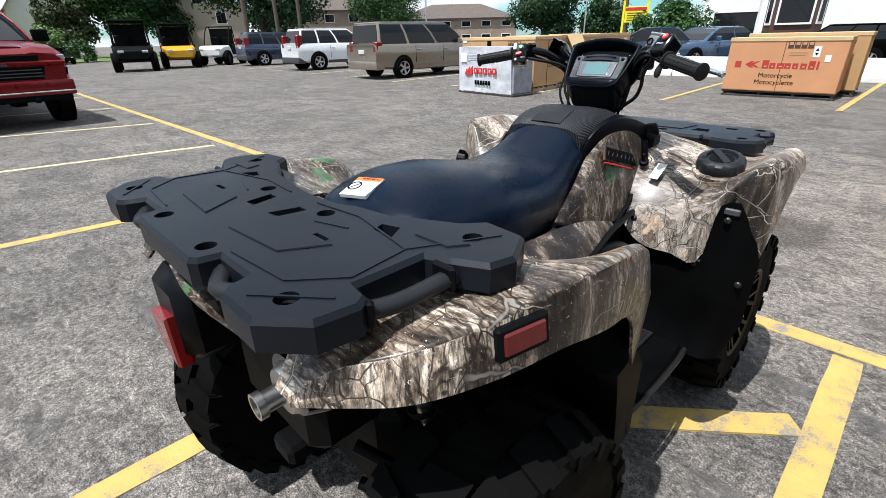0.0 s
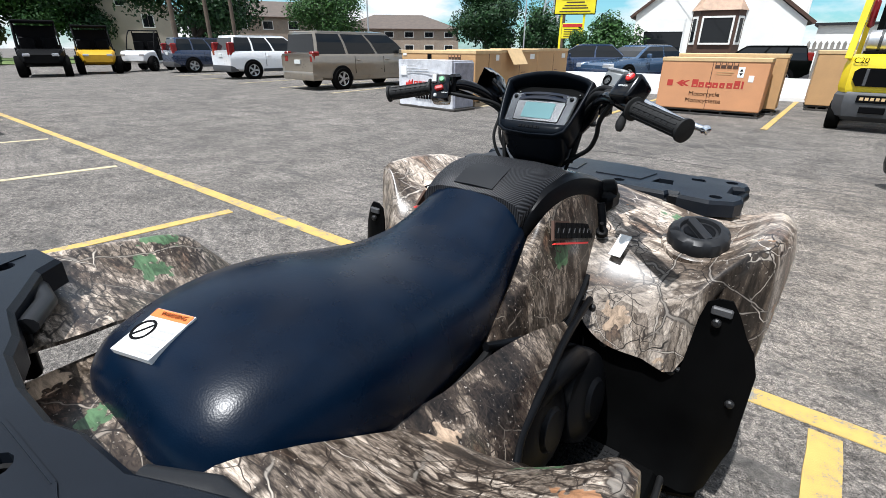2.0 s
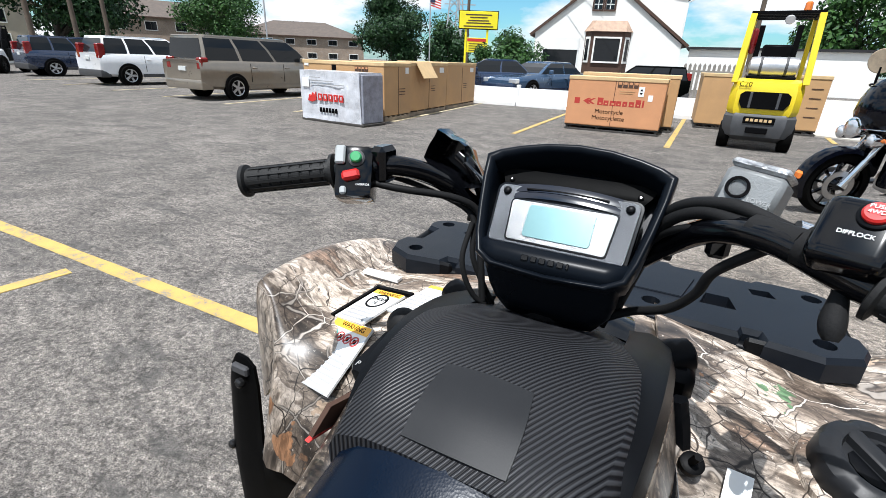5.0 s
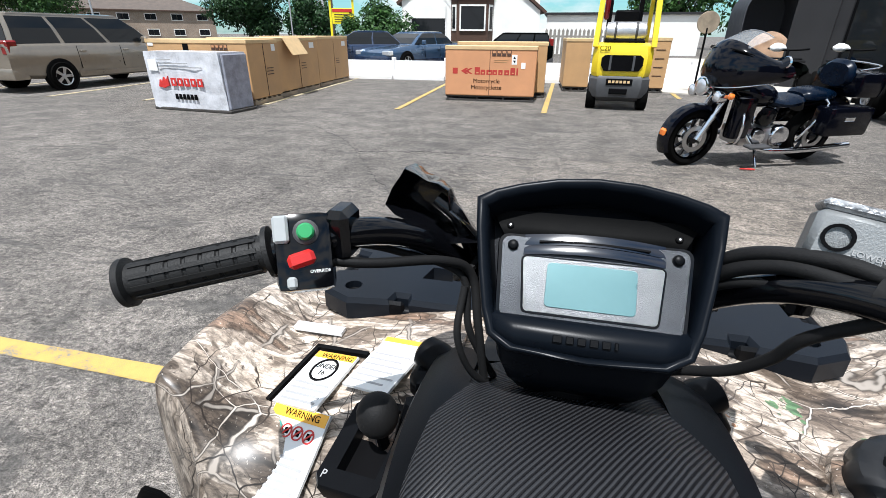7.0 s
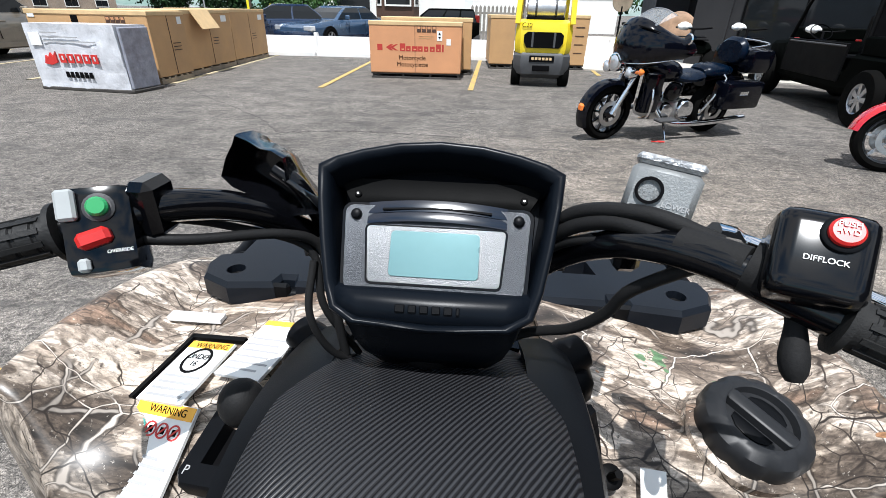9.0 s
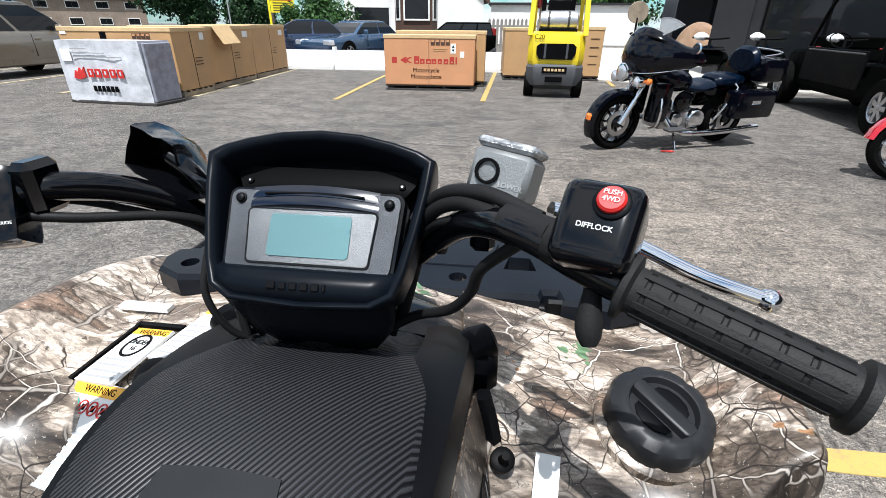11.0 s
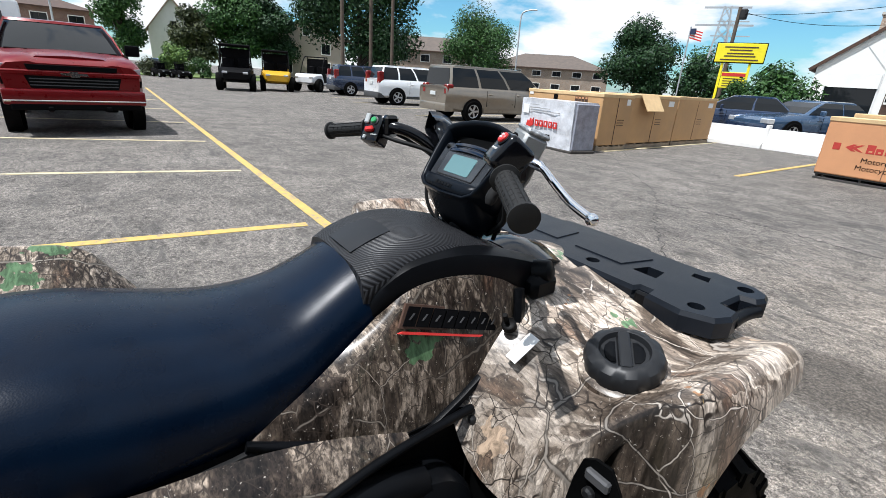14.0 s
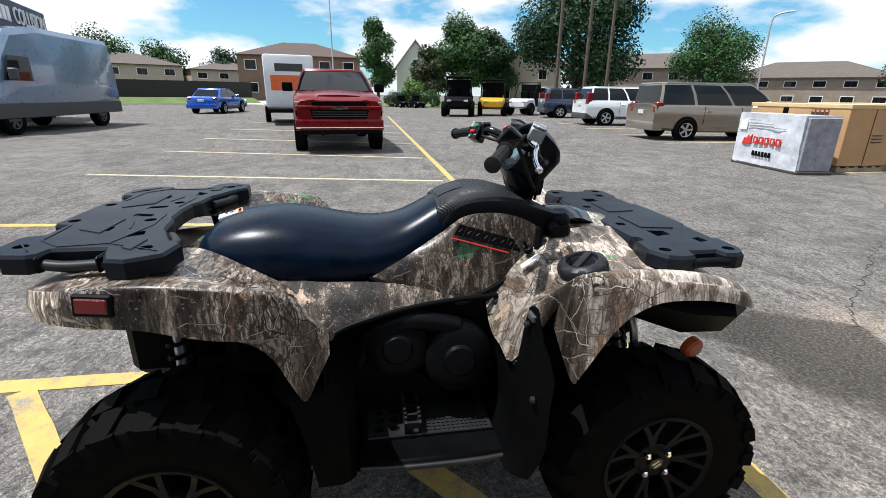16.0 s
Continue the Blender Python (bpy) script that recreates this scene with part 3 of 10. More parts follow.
M_GREYCAST = surf("grey_cast_alloy", (0.24, 0.25, 0.25), 0.5, 0.5, vary=0.12, fine=500, bump=0.5)
M_LIDCAST = surf("bright_knurled_alloy", (0.42, 0.43, 0.44), 0.4, 0.7, vary=0.5, scale=60, fine=260, bump=1.0, dist=0.002)
M_RED_BTN = surf("red_button_plastic", (0.50, 0.018, 0.016), 0.35, vary=0.08, bump=0)
M_GREEN_BTN = surf("green_button_plastic", (0.03, 0.30, 0.10), 0.35, vary=0.08, bump=0)
M_GREY_BTN = surf("pale_grey_switch_plastic", (0.36, 0.38, 0.38), 0.4, vary=0.08, bump=0)
M_WHITE = surf("white_label_paper", (0.8, 0.8, 0.78), 0.4, vary=0.04, bump=0)
M_ORANGE = surf("orange_print", (0.85, 0.42, 0.04), 0.45, vary=0.05, bump=0)
M_RED_PRINT = surf("red_print", (0.55, 0.03, 0.025), 0.45, vary=0.08, bump=0)
M_GREY_PRINT = surf("grey_print", (0.36, 0.36, 0.36), 0.5, vary=0.1, bump=0)
M_INK = surf("black_print", (0.004, 0.004, 0.0045), 0.5, vary=0.1, bump=0, spec=0.04)
M_BLUE_PRINT = surf("teal_print", (0.05, 0.30, 0.26), 0.5, vary=0.08, bump=0)
M_LCD = surf("lcd_panel", (0.11, 0.22, 0.23), 0.3, 0.35, vary=0.05, bump=0, coat=0.3)
M_FACE = surf("dark_metallic_dash_face", (0.06, 0.064, 0.07), 0.36, 0.9, vary=0.5, fine=1100, bump=0.9, dist=0.0005)
M_FACE_PALE = surf("pale_metallic_screen_surround", (0.14, 0.145, 0.15), 0.32, 1.0, vary=0.3, fine=1100, bump=0.8, dist=0.0004)
M_REFLECTOR = surf("red_reflector_lens", (0.13, 0.006, 0.006), 0.2, vary=0.25, fine=250, bump=0.5, coat=0.2)
M_AMBER = surf("amber_lens", (0.75, 0.19, 0.03), 0.15, vary=0.1, bump=0, coat=0.5)
M_MARKER = surf("dull_red_orange_lens", (0.34, 0.075, 0.02), 0.3, vary=0.2, bump=0, spec=0.3)
M_GLASS = glass_material("dark_tinted_glass", (0.012, 0.014, 0.016))
M_CLEARGLASS = clear_material("clear_plastic_screen", (0.2, 0.23, 0.25), 0.14)
M_ACRYLIC = clear_material("clear_acrylic", (0.75, 0.78, 0.8), 0.12)
M_LAMP = surf("clear_lamp_lens", (0.7, 0.72, 0.75), 0.1, 0.6, vary=0.1, bump=0, coat=0.8)
M_CARD = surf("brown_cardboard", (0.50, 0.30, 0.14), 0.8, vary=0.1, scale=2.0, fine=90, bump=0.15)
M_CARD_ORANGE = surf("orange_brown_cardboard", (0.56, 0.27, 0.13), 0.75, vary=0.08, scale=2.0, fine=90, bump=0.12)
M_CARD_PALE = surf("pale_cardboard", (0.60, 0.42, 0.22), 0.8, vary=0.1, bump=0.1)
M_PALLET = surf("dark_steel_skid", (0.05, 0.045, 0.04), 0.6, vary=0.3, bump=0.2)
M_WOOD = surf("weathered_wood", (0.30, 0.24, 0.17), 0.85, vary=0.3, scale=4, bump=0.3)
M_WRAP = surf("silver_white_wrap", (0.62, 0.63, 0.66), 0.3, vary=0.18, scale=5, fine=30, bump=0.5, dist=0.008, coat=0.3)
M_WRAP_GREY = surf("grey_printed_wrap", (0.28, 0.29, 0.34), 0.35, vary=0.3, scale=6, fine=30, bump=0.5, dist=0.006, coat=0.3)
M_YELLOW = surf("yellow_machine_paint", (0.80, 0.60, 0.02), 0.35, vary=0.08, scale=3, bump=0.05, coat=0.3)
M_CAST_GREY = surf("charcoal_counterweight", (0.06, 0.062, 0.066), 0.55, vary=0.2, bump=0.2)
M_TANK = surf("galvanised_gas_tank", (0.55, 0.55, 0.56), 0.4, 0.7, vary=0.15)
M_BARRIER = surf("white_plastic_barrier", (0.78, 0.77, 0.75), 0.6, vary=0.06, scale=1.5, bump=0.1)
M_RED_PAINT = surf("metallic_red_car_paint", (0.15, 0.002, 0.004), 0.3, 0.15, vary=0.06, bump=0, coat=0.3, spec=0.3)
M_TAN_PAINT = surf("tan_metallic_car_paint", (0.25, 0.215, 0.17), 0.32, 0.4, vary=0.06, bump=0, coat=1.0)
M_WHITE_PAINT = surf("white_car_paint", (0.76, 0.77, 0.78), 0.3, vary=0.03, bump=0, coat=1.0)
M_NAVY_PAINT = surf("dark_blue_car_paint", (0.015, 0.03, 0.07), 0.25, 0.3, vary=0.06, bump=0, coat=1.0)
M_STEELBLUE = surf("steel_blue_car_paint", (0.05, 0.10, 0.18), 0.25, 0.4, vary=0.06, bump=0, coat=1.0)
M_BRIGHTBLUE = surf("bright_blue_car_paint", (0.01, 0.10, 0.50), 0.25, 0.2, vary=0.06, bump=0, coat=1.0)
M_SILVERBLUE = surf("silver_blue_van_paint", (0.17, 0.235, 0.33), 0.3, 0.3, vary=0.04, bump=0, coat=0.8)
M_BLACK_PAINT = surf("black_motorcycle_paint", (0.0015, 0.002, 0.0045), 0.12, 0.0, vary=0.05, bump=0, coat=0.22, spec=0.2)
M_RED_BIKE = surf("red_motorcycle_paint", (0.55, 0.01, 0.02), 0.2, 0.1, vary=0.05, bump=0, coat=1.0)
M_TRIM = surf("unpainted_grey_trim", (0.05, 0.05, 0.052), 0.6, vary=0.15, bump=0.1)
M_ALLOY = surf("silver_alloy_wheel", (0.5, 0.51, 0.53), 0.3, 0.8, vary=0.08, bump=0)
M_TAILLAMP = surf("red_tail_lamp", (0.20, 0.008, 0.008), 0.2, vary=0.1, bump=0, coat=0.3)
M_PLATE = surf("pale_number_plate", (0.6, 0.62, 0.6), 0.4, vary=0.05, bump=0)
M_STUCCO = surf("white_painted_stucco", (0.80, 0.79, 0.75), 0.85, vary=0.05, scale=1.2, fine=25, bump=0.3, dist=0.01)
M_BROWN_TRIM = surf("dark_brown_timber", (0.07, 0.035, 0.022), 0.7, vary=0.2, bump=0.1)
M_COPPER_ROOF = surf("faded_copper_shingle", (0.42, 0.29, 0.21), 0.8, vary=0.2, scale=4, bump=0.3)
M_SHINGLE = surf("grey_brown_roof_shingle", (0.11, 0.088, 0.074), 0.9, vary=0.25, scale=1.5, fine=9, bump=0.5, dist=0.02)
M_SHINGLE_DARK = surf("dark_brown_roof_shingle", (0.09, 0.06, 0.05), 0.9, vary=0.25, scale=1.5, fine=9, bump=0.5, dist=0.02)
M_BEIGE = surf("beige_siding", (0.42, 0.36, 0.29), 0.85, vary=0.08, scale=0.8, fine=5, bump=0.3, dist=0.02)
M_BRICK = brick_wall_material("tan_brick", (0.26, 0.19, 0.14), (0.33, 0.25, 0.18), (0.36, 0.33, 0.29))
M_BRICK_RED = brick_wall_material("brown_red_brick", (0.17, 0.09, 0.07), (0.22, 0.12, 0.09), (0.28, 0.24, 0.2))
M_CHIMNEY = brick_wall_material("chimney_stone", (0.45, 0.36, 0.29), (0.34, 0.22, 0.16), (0.5, 0.46, 0.4), 0.6)
M_CONCRETE = surf("pale_concrete", (0.48, 0.45, 0.40), 0.9, vary=0.15, scale=1.2, fine=40, bump=0.2)
M_GREYWALL = surf("grey_metal_wall", (0.03, 0.03, 0.032), 0.7, vary=0.15, scale=1, bump=0.1, spec=0.15)
M_CHARCOAL = surf("charcoal_fabric_canopy", (0.038, 0.041, 0.05), 0.75, vary=0.2, scale=3, bump=0.2)
M_SIGN_YELLOW = surf("yellow_sign_face", (0.85, 0.72, 0.02), 0.4, vary=0.05, scale=1, bump=0)
M_SIGN_NAVY = surf("navy_sign_face", (0.02, 0.03, 0.07), 0.5, vary=0.1, bump=0)
M_GRASS = surf("mown_grass", (0.10, 0.15, 0.035), 0.95, vary=0.3, scale=0.6, fine=20, bump=0.5, dist=0.03)
M_POLE = surf("weathered_utility_pole", (0.10, 0.075, 0.055), 0.9, vary=0.3, scale=3, bump=0.3)
M_GALV = surf("galvanised_pole", (0.45, 0.46, 0.47), 0.5, 0.5, vary=0.1, bump=0.05)
M_DARKFENCE = surf("dark_fabric_fence", (0.028, 0.026, 0.025), 0.9, vary=0.2, scale=1, bump=0.1)
M_GREYWOOD = surf("grey_picket_fence", (0.26, 0.24, 0.21), 0.9, vary=0.3, scale=3, bump=0.2)
M_BARK = surf("tree_bark", (0.045, 0.036, 0.028), 0.95, vary=0.35, scale=3, fine=20, bump=0.6, dist=0.02)
M_LEAF = leaf_material("summer_leaves", (0.012, 0.045, 0.010), (0.045, 0.11, 0.022))
M_LEAF_DARK = leaf_material("dark_leaves", (0.006, 0.024, 0.008), (0.02, 0.06, 0.014))
M_LEAF_BRIGHT = leaf_material("bright_leaves", (0.04, 0.09, 0.02), (0.12, 0.2, 0.04))
M_LEAF_RUST = leaf_material("bronze_leaves", (0.02, 0.03, 0.012), (0.055, 0.065, 0.022))
M_ORANGE_PLASTIC = surf("orange_traffic_plastic", (0.75, 0.14, 0.03), 0.5, vary=0.1, bump=0)


# ---- the lot ----
def sheet(name, pts, z, material, label, category, kind="structure", thick=0.0):
    bm = bm_new()
    if thick:
        prism(bm, pts, z - thick, z)
    else:
        bm.faces.new([bm.verts.new((x, y, z)) for x, y in pts])
    return tagged(part(name, bm, material), label, category, kind=kind)


sheet("ground", [(-420, -420), (420, -420), (420, 420), (-420, 420)], 0.0, M_ASPHALT, "worn grey asphalt of a large parking lot", "asphalt")
sheet("grass_verge", [(-62, -60), (-44, -30), (-50, -17), (-58, -14), (-90, -20)], 0.05, M_GRASS, "mown green grass strip beside the lot", "grass", thick=0.05)
sheet("lawn", [(-75, 0.5), (-49, 0.5), (-47, 20), (-75, 26)], 0.05, M_GRASS, "shaded lawn in front of the houses", "lawn", thick=0.05)
sheet("pavement", [(-70, -14), (-50, -16), (-49, 0.4), (-70, 0.4)], 0.045, M_CONCRETE, "pale concrete drive at the edge of the lot", "pavement", thick=0.05)
sheet("shop_apron", [(2.6, 13.2), (14, 8.5), (30, 30), (3.5, 34)], 0.03, M_CONCRETE, "pale concrete apron by the shop", "pavement", thick=0.03)


LINE_COUNT = [0]


def line(p0, p1, width, material, label):
    a, b = Vector(p0), Vector(p1)
    d = (b - a).normalized()
    n = Vector((-d.y, d.x)) * width / 2
    steps = max(2, int((b - a).length / 0.12))
    rnd = random.Random(int(abs(a.x * 31 + a.y * 17 + b.x * 7) * 100))
    left, right = [], []
    for i in range(steps + 1):
        c = a.lerp(b, i / steps)
        left.append(c + n * (1 + rnd.uniform(-0.05, 0.05)))
        right.append(c - n * (1 + rnd.uniform(-0.05, 0.05)))
    LINE_COUNT[0] += 1
    top = 0.003 + 0.0004 * LINE_COUNT[0]
    bm = bm_new()
    rows = [[bm.verts.new((p.x, p.y, z)) for p, z in ((l, 0.0), (l, top), (r, top), (r, 0.0))] for l, r in zip(left, right)]
    for s, t in zip(rows, rows[1:]):
        for i in range(3):
            bm.faces.new((s[i], s[i + 1], t[i + 1], t[i]))
    return tagged(part("parking_line", bm, material), label, "parking line", "parking lines", "structure")


YL, WL = "faded yellow painted parking line on asphalt", "faded pale painted parking line on asphalt"
line((-27.0, 1.22), (3.2, 1.2), 0.1, M_YELLOW_LINE, YL)
for p0, p1, w, m in (((-0.63, 1.1), (-0.68, -4.5), 0.1, M_YELLOW_LINE), ((-3.17, 1.05), (-3.72, -4.6), 0.1, M_YELLOW_LINE), ((-5.72, 1.04), (-6.78, -4.58), 0.09, M_WHITE_LINE),
                     ((-8.45, 1.03), (-10.0, -4.66), 0.09, M_WHITE_LINE), ((-11.5, 1.05), (-13.05, -4.69), 0.09, M_WHITE_LINE), ((-15.0, 1.06), (-16.7, -4.87), 0.09, M_WHITE_LINE),
                     ((-18.6, 1.08), (-20.6, -5.0), 0.09, M_WHITE_LINE), ((0.84, 1.12), (0.79, -4.2), 0.1, M_YELLOW_LINE)):
    line(p0, p1, w, m, YL if m is M_YELLOW_LINE else WL)
for y0, y1 in ((-2.92, -1.95), (-1.72, -0.62), (-0.56, 0.56)):
    line((-0.6, y0), (0.77, y1), 0.1, M_YELLOW_LINE, "faded yellow diagonal hatching line on asphalt")
line((-0.58, 0.58), (0.1, 1.1), 0.1, M_YELLOW_LINE, "faded yellow diagonal hatching line on asphalt")
for x0, x1, y0, y1, m in ((-3.03, -3.25, 8.8, 14.9, M_YELLOW_LINE), (-0.23, -0.15, 9.05, 15.0, M_YELLOW_LINE), (2.75, 2.95, 12.0, 15.6, M_YELLOW_LINE), (-5.85, -6.4, 8.7, 14.9, M_WHITE_LINE),
                          (-8.7, -9.3, 8.6, 14.6, M_WHITE_LINE), (-11.3, -11.8, 8.6, 14.4, M_WHITE_LINE), (-14.2, -14.7, 8.8, 14.4, M_WHITE_LINE), (-17.3, -17.8, 9, 14.8, M_WHITE_LINE),
                          (-20.7, -21.1, 9.2, 15, M_WHITE_LINE), (-24.0, -24.3, 9.4, 15.2, M_WHITE_LINE)):
    line((x0, y0), (x1, y1), 0.1, m, YL if m is M_YELLOW_LINE else WL)


def crack(pts, width=0.007):
    """A ragged tar-filled crack lying on the asphalt."""
    rnd = random.Random(5)
    fine = []
    for p in spline([(x, y, 0) for x, y in pts], 90):
        fine.append(Vector((p.x + rnd.uniform(-0.03, 0.03), p.y + rnd.uniform(-0.03, 0.03), 0)))
    bm = bm_new()
    rows = []
    for i, p in enumerate(fine):
        d = (fine[min(i + 1, len(fine) - 1)] - fine[max(0, i - 1)]).normalized()
        n = Vector((-d.y, d.x, 0)) * width * rnd.uniform(0.2, 0.9)
        rows.append([bm.verts.new(p + n + Vector((0, 0, 0.001))), bm.verts.new(p + Vector((0, 0, 0.004))), bm.verts.new(p - n + Vector((0, 0, 0.001)))])
    for a, b in zip(rows, rows[1:]):
        bm.faces.new((a[0], a[1], b[1], b[0]))
        bm.faces.new((a[1], a[2], b[2], b[1]))
    return tagged(part("asphalt_crack", bm, M_TAR), "dark ragged tar-sealed crack in the asphalt", "crack", kind="structure")


M_TAR = surf("crack_tar", (0.03, 0.029, 0.028), 0.8, vary=0.3, bump=0.3)
crack([(-5.3, 8.3), (-4.2, 7.2), (-3.0, 6.1), (-2.4, 5.3), (-1.85, 4.4), (-1.35, 3.7), (-0.95, 3.1), (-0.62, 2.72)])
crack([(-2.4, 5.3), (-1.4, 5.5), (-0.2, 5.4)], 0.008)


# low white barrier along the back of the stalls
def barrier(x0, y0, x1, y1):
    a, b = Vector((x0, y0, 0)), Vector((x1, y1, 0))
    L = (b - a).length
    m = Matrix.Translation(a) @ Matrix.Rotation(math.atan2(b.y - a.y, b.x - a.x), 4, "Z")
    ob = thing("barrier_section", "low white moulded plastic road barrier section", "barrier", m, "barrier row")
    bm = bm_new()
    prism(bm, [(-0.2, 0.0), (0.2, 0.0), (0.2, 0.1), (0.09, 0.2), (0.07, 0.56), (-0.07, 0.56), (-0.09, 0.2), (-0.2, 0.1)], 0.02, L - 0.02, Matrix(((0, 0, 1, 0), (1, 0, 0, 0), (0, 1, 0, 0), (0, 0, 0, 1))), 0.015)
    part("body", bm, M_BARRIER, ob)
    for u in (0.0, L):
        bm = bm_new()
        box(bm, u - 0.05, u + 0.05, -0.09, 0.09, 0.0, 0.66, 0.015)
        part("post", bm, M_BARRIER, ob)


xs = [-6.95, -5.2, -3.5, -1.7, 0.1, 1.9, 3.7, 5.5]
for i in range(len(xs) - 1):
    barrier(xs[i], 15.1 + 0.05 * i, xs[i + 1], 15.14 + 0.05 * i)


# ---- vehicles ----
def bar(bm, p0, p1, w, h, up=(0, 0, 1)):
    """A straight square bar."""
    a, b, u = Vector(p0), Vector(p1), Vector(up)
    d = (b - a).normalized()
    s = d.cross(u).normalized()
    u = s.cross(d)
    return loft(bm, [[p + s * i * w / 2 + u * j * h / 2 for i, j in ((-1, -1), (1, -1), (1, 1), (-1, 1))] for p in (a, b)])


def road_wheel(parent, p, side, r, w, rim_r, spokes=5, rim=None):
    """Wheel with tyre and spoked rim; side +1 shows its face to +x."""
    m = axis(p, (side, 0, 0))
    bm = bm_new()
    lathe(bm, [(rim_r, -w / 2), (r * 0.93, -w / 2), (r, -w * 0.36), (r, w * 0.36), (r * 0.93, w / 2), (rim_r, w / 2), (rim_r * 0.97, w * 0.3), (rim_r * 0.97, -w * 0.3)], m, 28)
    wh = part("wheel", bm_disc(m, rim_r * 0.98, w * 0.12), M_TRIM, parent)
    part("tyre", bm, M_TYRE, wh, smooth=35)
    bm = bm_new()
    lathe(bm, [(rim_r * 0.9, w * 0.40), (rim_r, w * 0.46), (rim_r * 1.02, w * 0.40), (rim_r * 0.9, w * 0.30)], m, 28, caps=False)
    for k in range(spokes):
        a = 2 * math.pi * k / spokes
        d = Vector((math.cos(a), math.sin(a), 0))
        t = Vector((-d.y, d.x, 0)) * rim_r * 0.16
        z = Vector((0, 0, 1))
        q = [m @ (d * rr + t * s * tw + z * w * zz) for rr, tw in ((rim_r * 0.12, 0.8), (rim_r * 0.95, 1.1)) for s, zz in ((-1, 0.25), (1, 0.25), (1, 0.42), (-1, 0.42))]
        loft(bm, [q[:4], q[4:]])
    lathe(bm, [(rim_r * 0.2, w * 0.2), (rim_r * 0.2, w * 0.44), (rim_r * 0.1, w * 0.47)], m, 12)
    part("rim", bm, rim or M_ALLOY, wh, smooth=30)
    return wh


def bm_disc(m, r, h):
    return lathe(bm_new(), [(r, h - 0.01), (r, h)], m, 24)


def car(name, label, category, m, paint, S, group=""):
    """A road car, nose to +y. S: its measures."""
    ob = thing(name, label, category, m, group)
    w, L = S["W"] / 2, S["L"]
    bm = bm_new()
    rings = []
    for y, zb, zt, k in spline(S["body"], 3 * len(S["body"]) - 2):
        ww = w * k
        zm = zb + (zt - zb) * 0.55
        pts = [(ww * 0.86, zb), (ww * 0.97, zb + 0.08), (ww, zm), (ww * 0.985, zt - 0.07), (ww * 0.93, zt), (ww * 0.45, zt + 0.015)]
        rings.append([Vector((x, y, z)) for x, z in pts] + [Vector((-x, y, z)) for x, z in reversed(pts)])
    loft(bm, rings)
    part("body", bm, paint, ob, smooth=38)
    zb, zr = S["belt"], S["H"]
    fl, ft, rt, rl = S["glass"]
    wb, wr = w * 0.94, w * S.get("roofw", 0.78)

    def ring(x, y0, y1, z, c=0.08):
        return [Vector(p) for p in ((-x + c, y0, z), (x - c, y0, z), (x, y0 + c, z), (x, y1 - c, z), (x - c, y1, z), (-x + c, y1, z), (-x, y1 - c, z), (-x, y0 + c, z))]
    bm = bm_new()
    loft(bm, [ring(wb, rl, fl, zb - 0.02), ring((wb + wr) / 2 + 0.02, (rl * 0.45 + rt * 0.55), (fl + ft) / 2 + 0.03, (zb + zr) / 2), ring(wr, rt, ft, zr - 0.03)])
    part("cabin", bm, paint, ob, smooth=50)

    def at(u, v):
        """A place on the cabin's side: u from back to front, v from belt to roof."""
        lo = Vector((wb, rl + (fl - rl) * u, zb - 0.02))
        mi = Vector(((wb + wr) / 2 + 0.02, (rl * 0.45 + rt * 0.55) * (1 - u) + ((fl + ft) / 2 + 0.03) * u, (zb + zr) / 2))
        hi = Vector((wr, rt + (ft - rt) * u, zr - 0.03))
        return lo.lerp(mi, v * 2) if v < 0.5 else mi.lerp(hi, v * 2 - 1)
    us = sorted(S["pillars"])
    for s in (-1, 1):
        for u0, u1 in zip(us, us[1:]):
            bm = bm_new()
            a, b = u0 + 0.014, u1 - 0.014
            rows = [[at(a + (b - a) * c, v) + Vector((0.012, 0, 0.002)) for c in (0.0, 0.5, 1.0)] for v in (0.04, 0.5, 0.90)]
            loft(bm, [[Vector((s * p.x, p.y, p.z)) for p in r] for r in rows], closed=False)
            part("side_window", thicken(bm, 0.006), M_GLASS, ob, "dark tinted window")
    for nm, u, d in (("rear_window", 0.0, -0.014), ("windscreen", 1.0, 0.014)):
        rows = []
        for v in (0.1, 0.5, 0.88):
            p = at(u, v)
            rows.append([Vector((p.x * k, p.y + d, p.z)) for k in (-0.88, 0.0, 0.88)])
        part(nm, thicken(loft(bm_new(), rows, closed=False), 0.008), M_GLASS, ob, "dark tinted window")
    bm = bm_new()
    loft(bm, [ring(wr + 0.012, rt - 0.012, ft + 0.012, zr - 0.045, 0.12), ring(wr + 0.005, rt, ft, zr - 0.015, 0.12), ring(wr * 0.85, rt + 0.15, ft - 0.15, zr, 0.15)])
    part("roof", bm, paint, ob, smooth=40)
    for s in (-1, 1):
        for u in S.get("doors", ()):
            bm = bm_new()
            bar(bm, (s * (w + 0.002), u, S["body"][1][1] + 0.15), (s * (w * 0.985 + 0.002), u, zb - 0.06), 0.012, 0.012, (s, 0, 0))
            part("door_gap", bm, M_INK, ob)
            bm = bm_new()
            box(bm, s * w - 0.02, s * w + 0.03, u + 0.06, u + 0.22, zb - 0.2, zb - 0.16, 0.01)
            part("door_handle", bm, S.get("handle", paint), ob)
        bm = bm_new()
        box(bm, s * (w + 0.1) - 0.1, s * (w + 0.1) + 0.1, fl - 0.55, fl - 0.45, zb - 0.02, zb + 0.15, 0.03)
        part("side_mirror", bm, S.get("mirror", paint), ob)
        bm = bm_new()
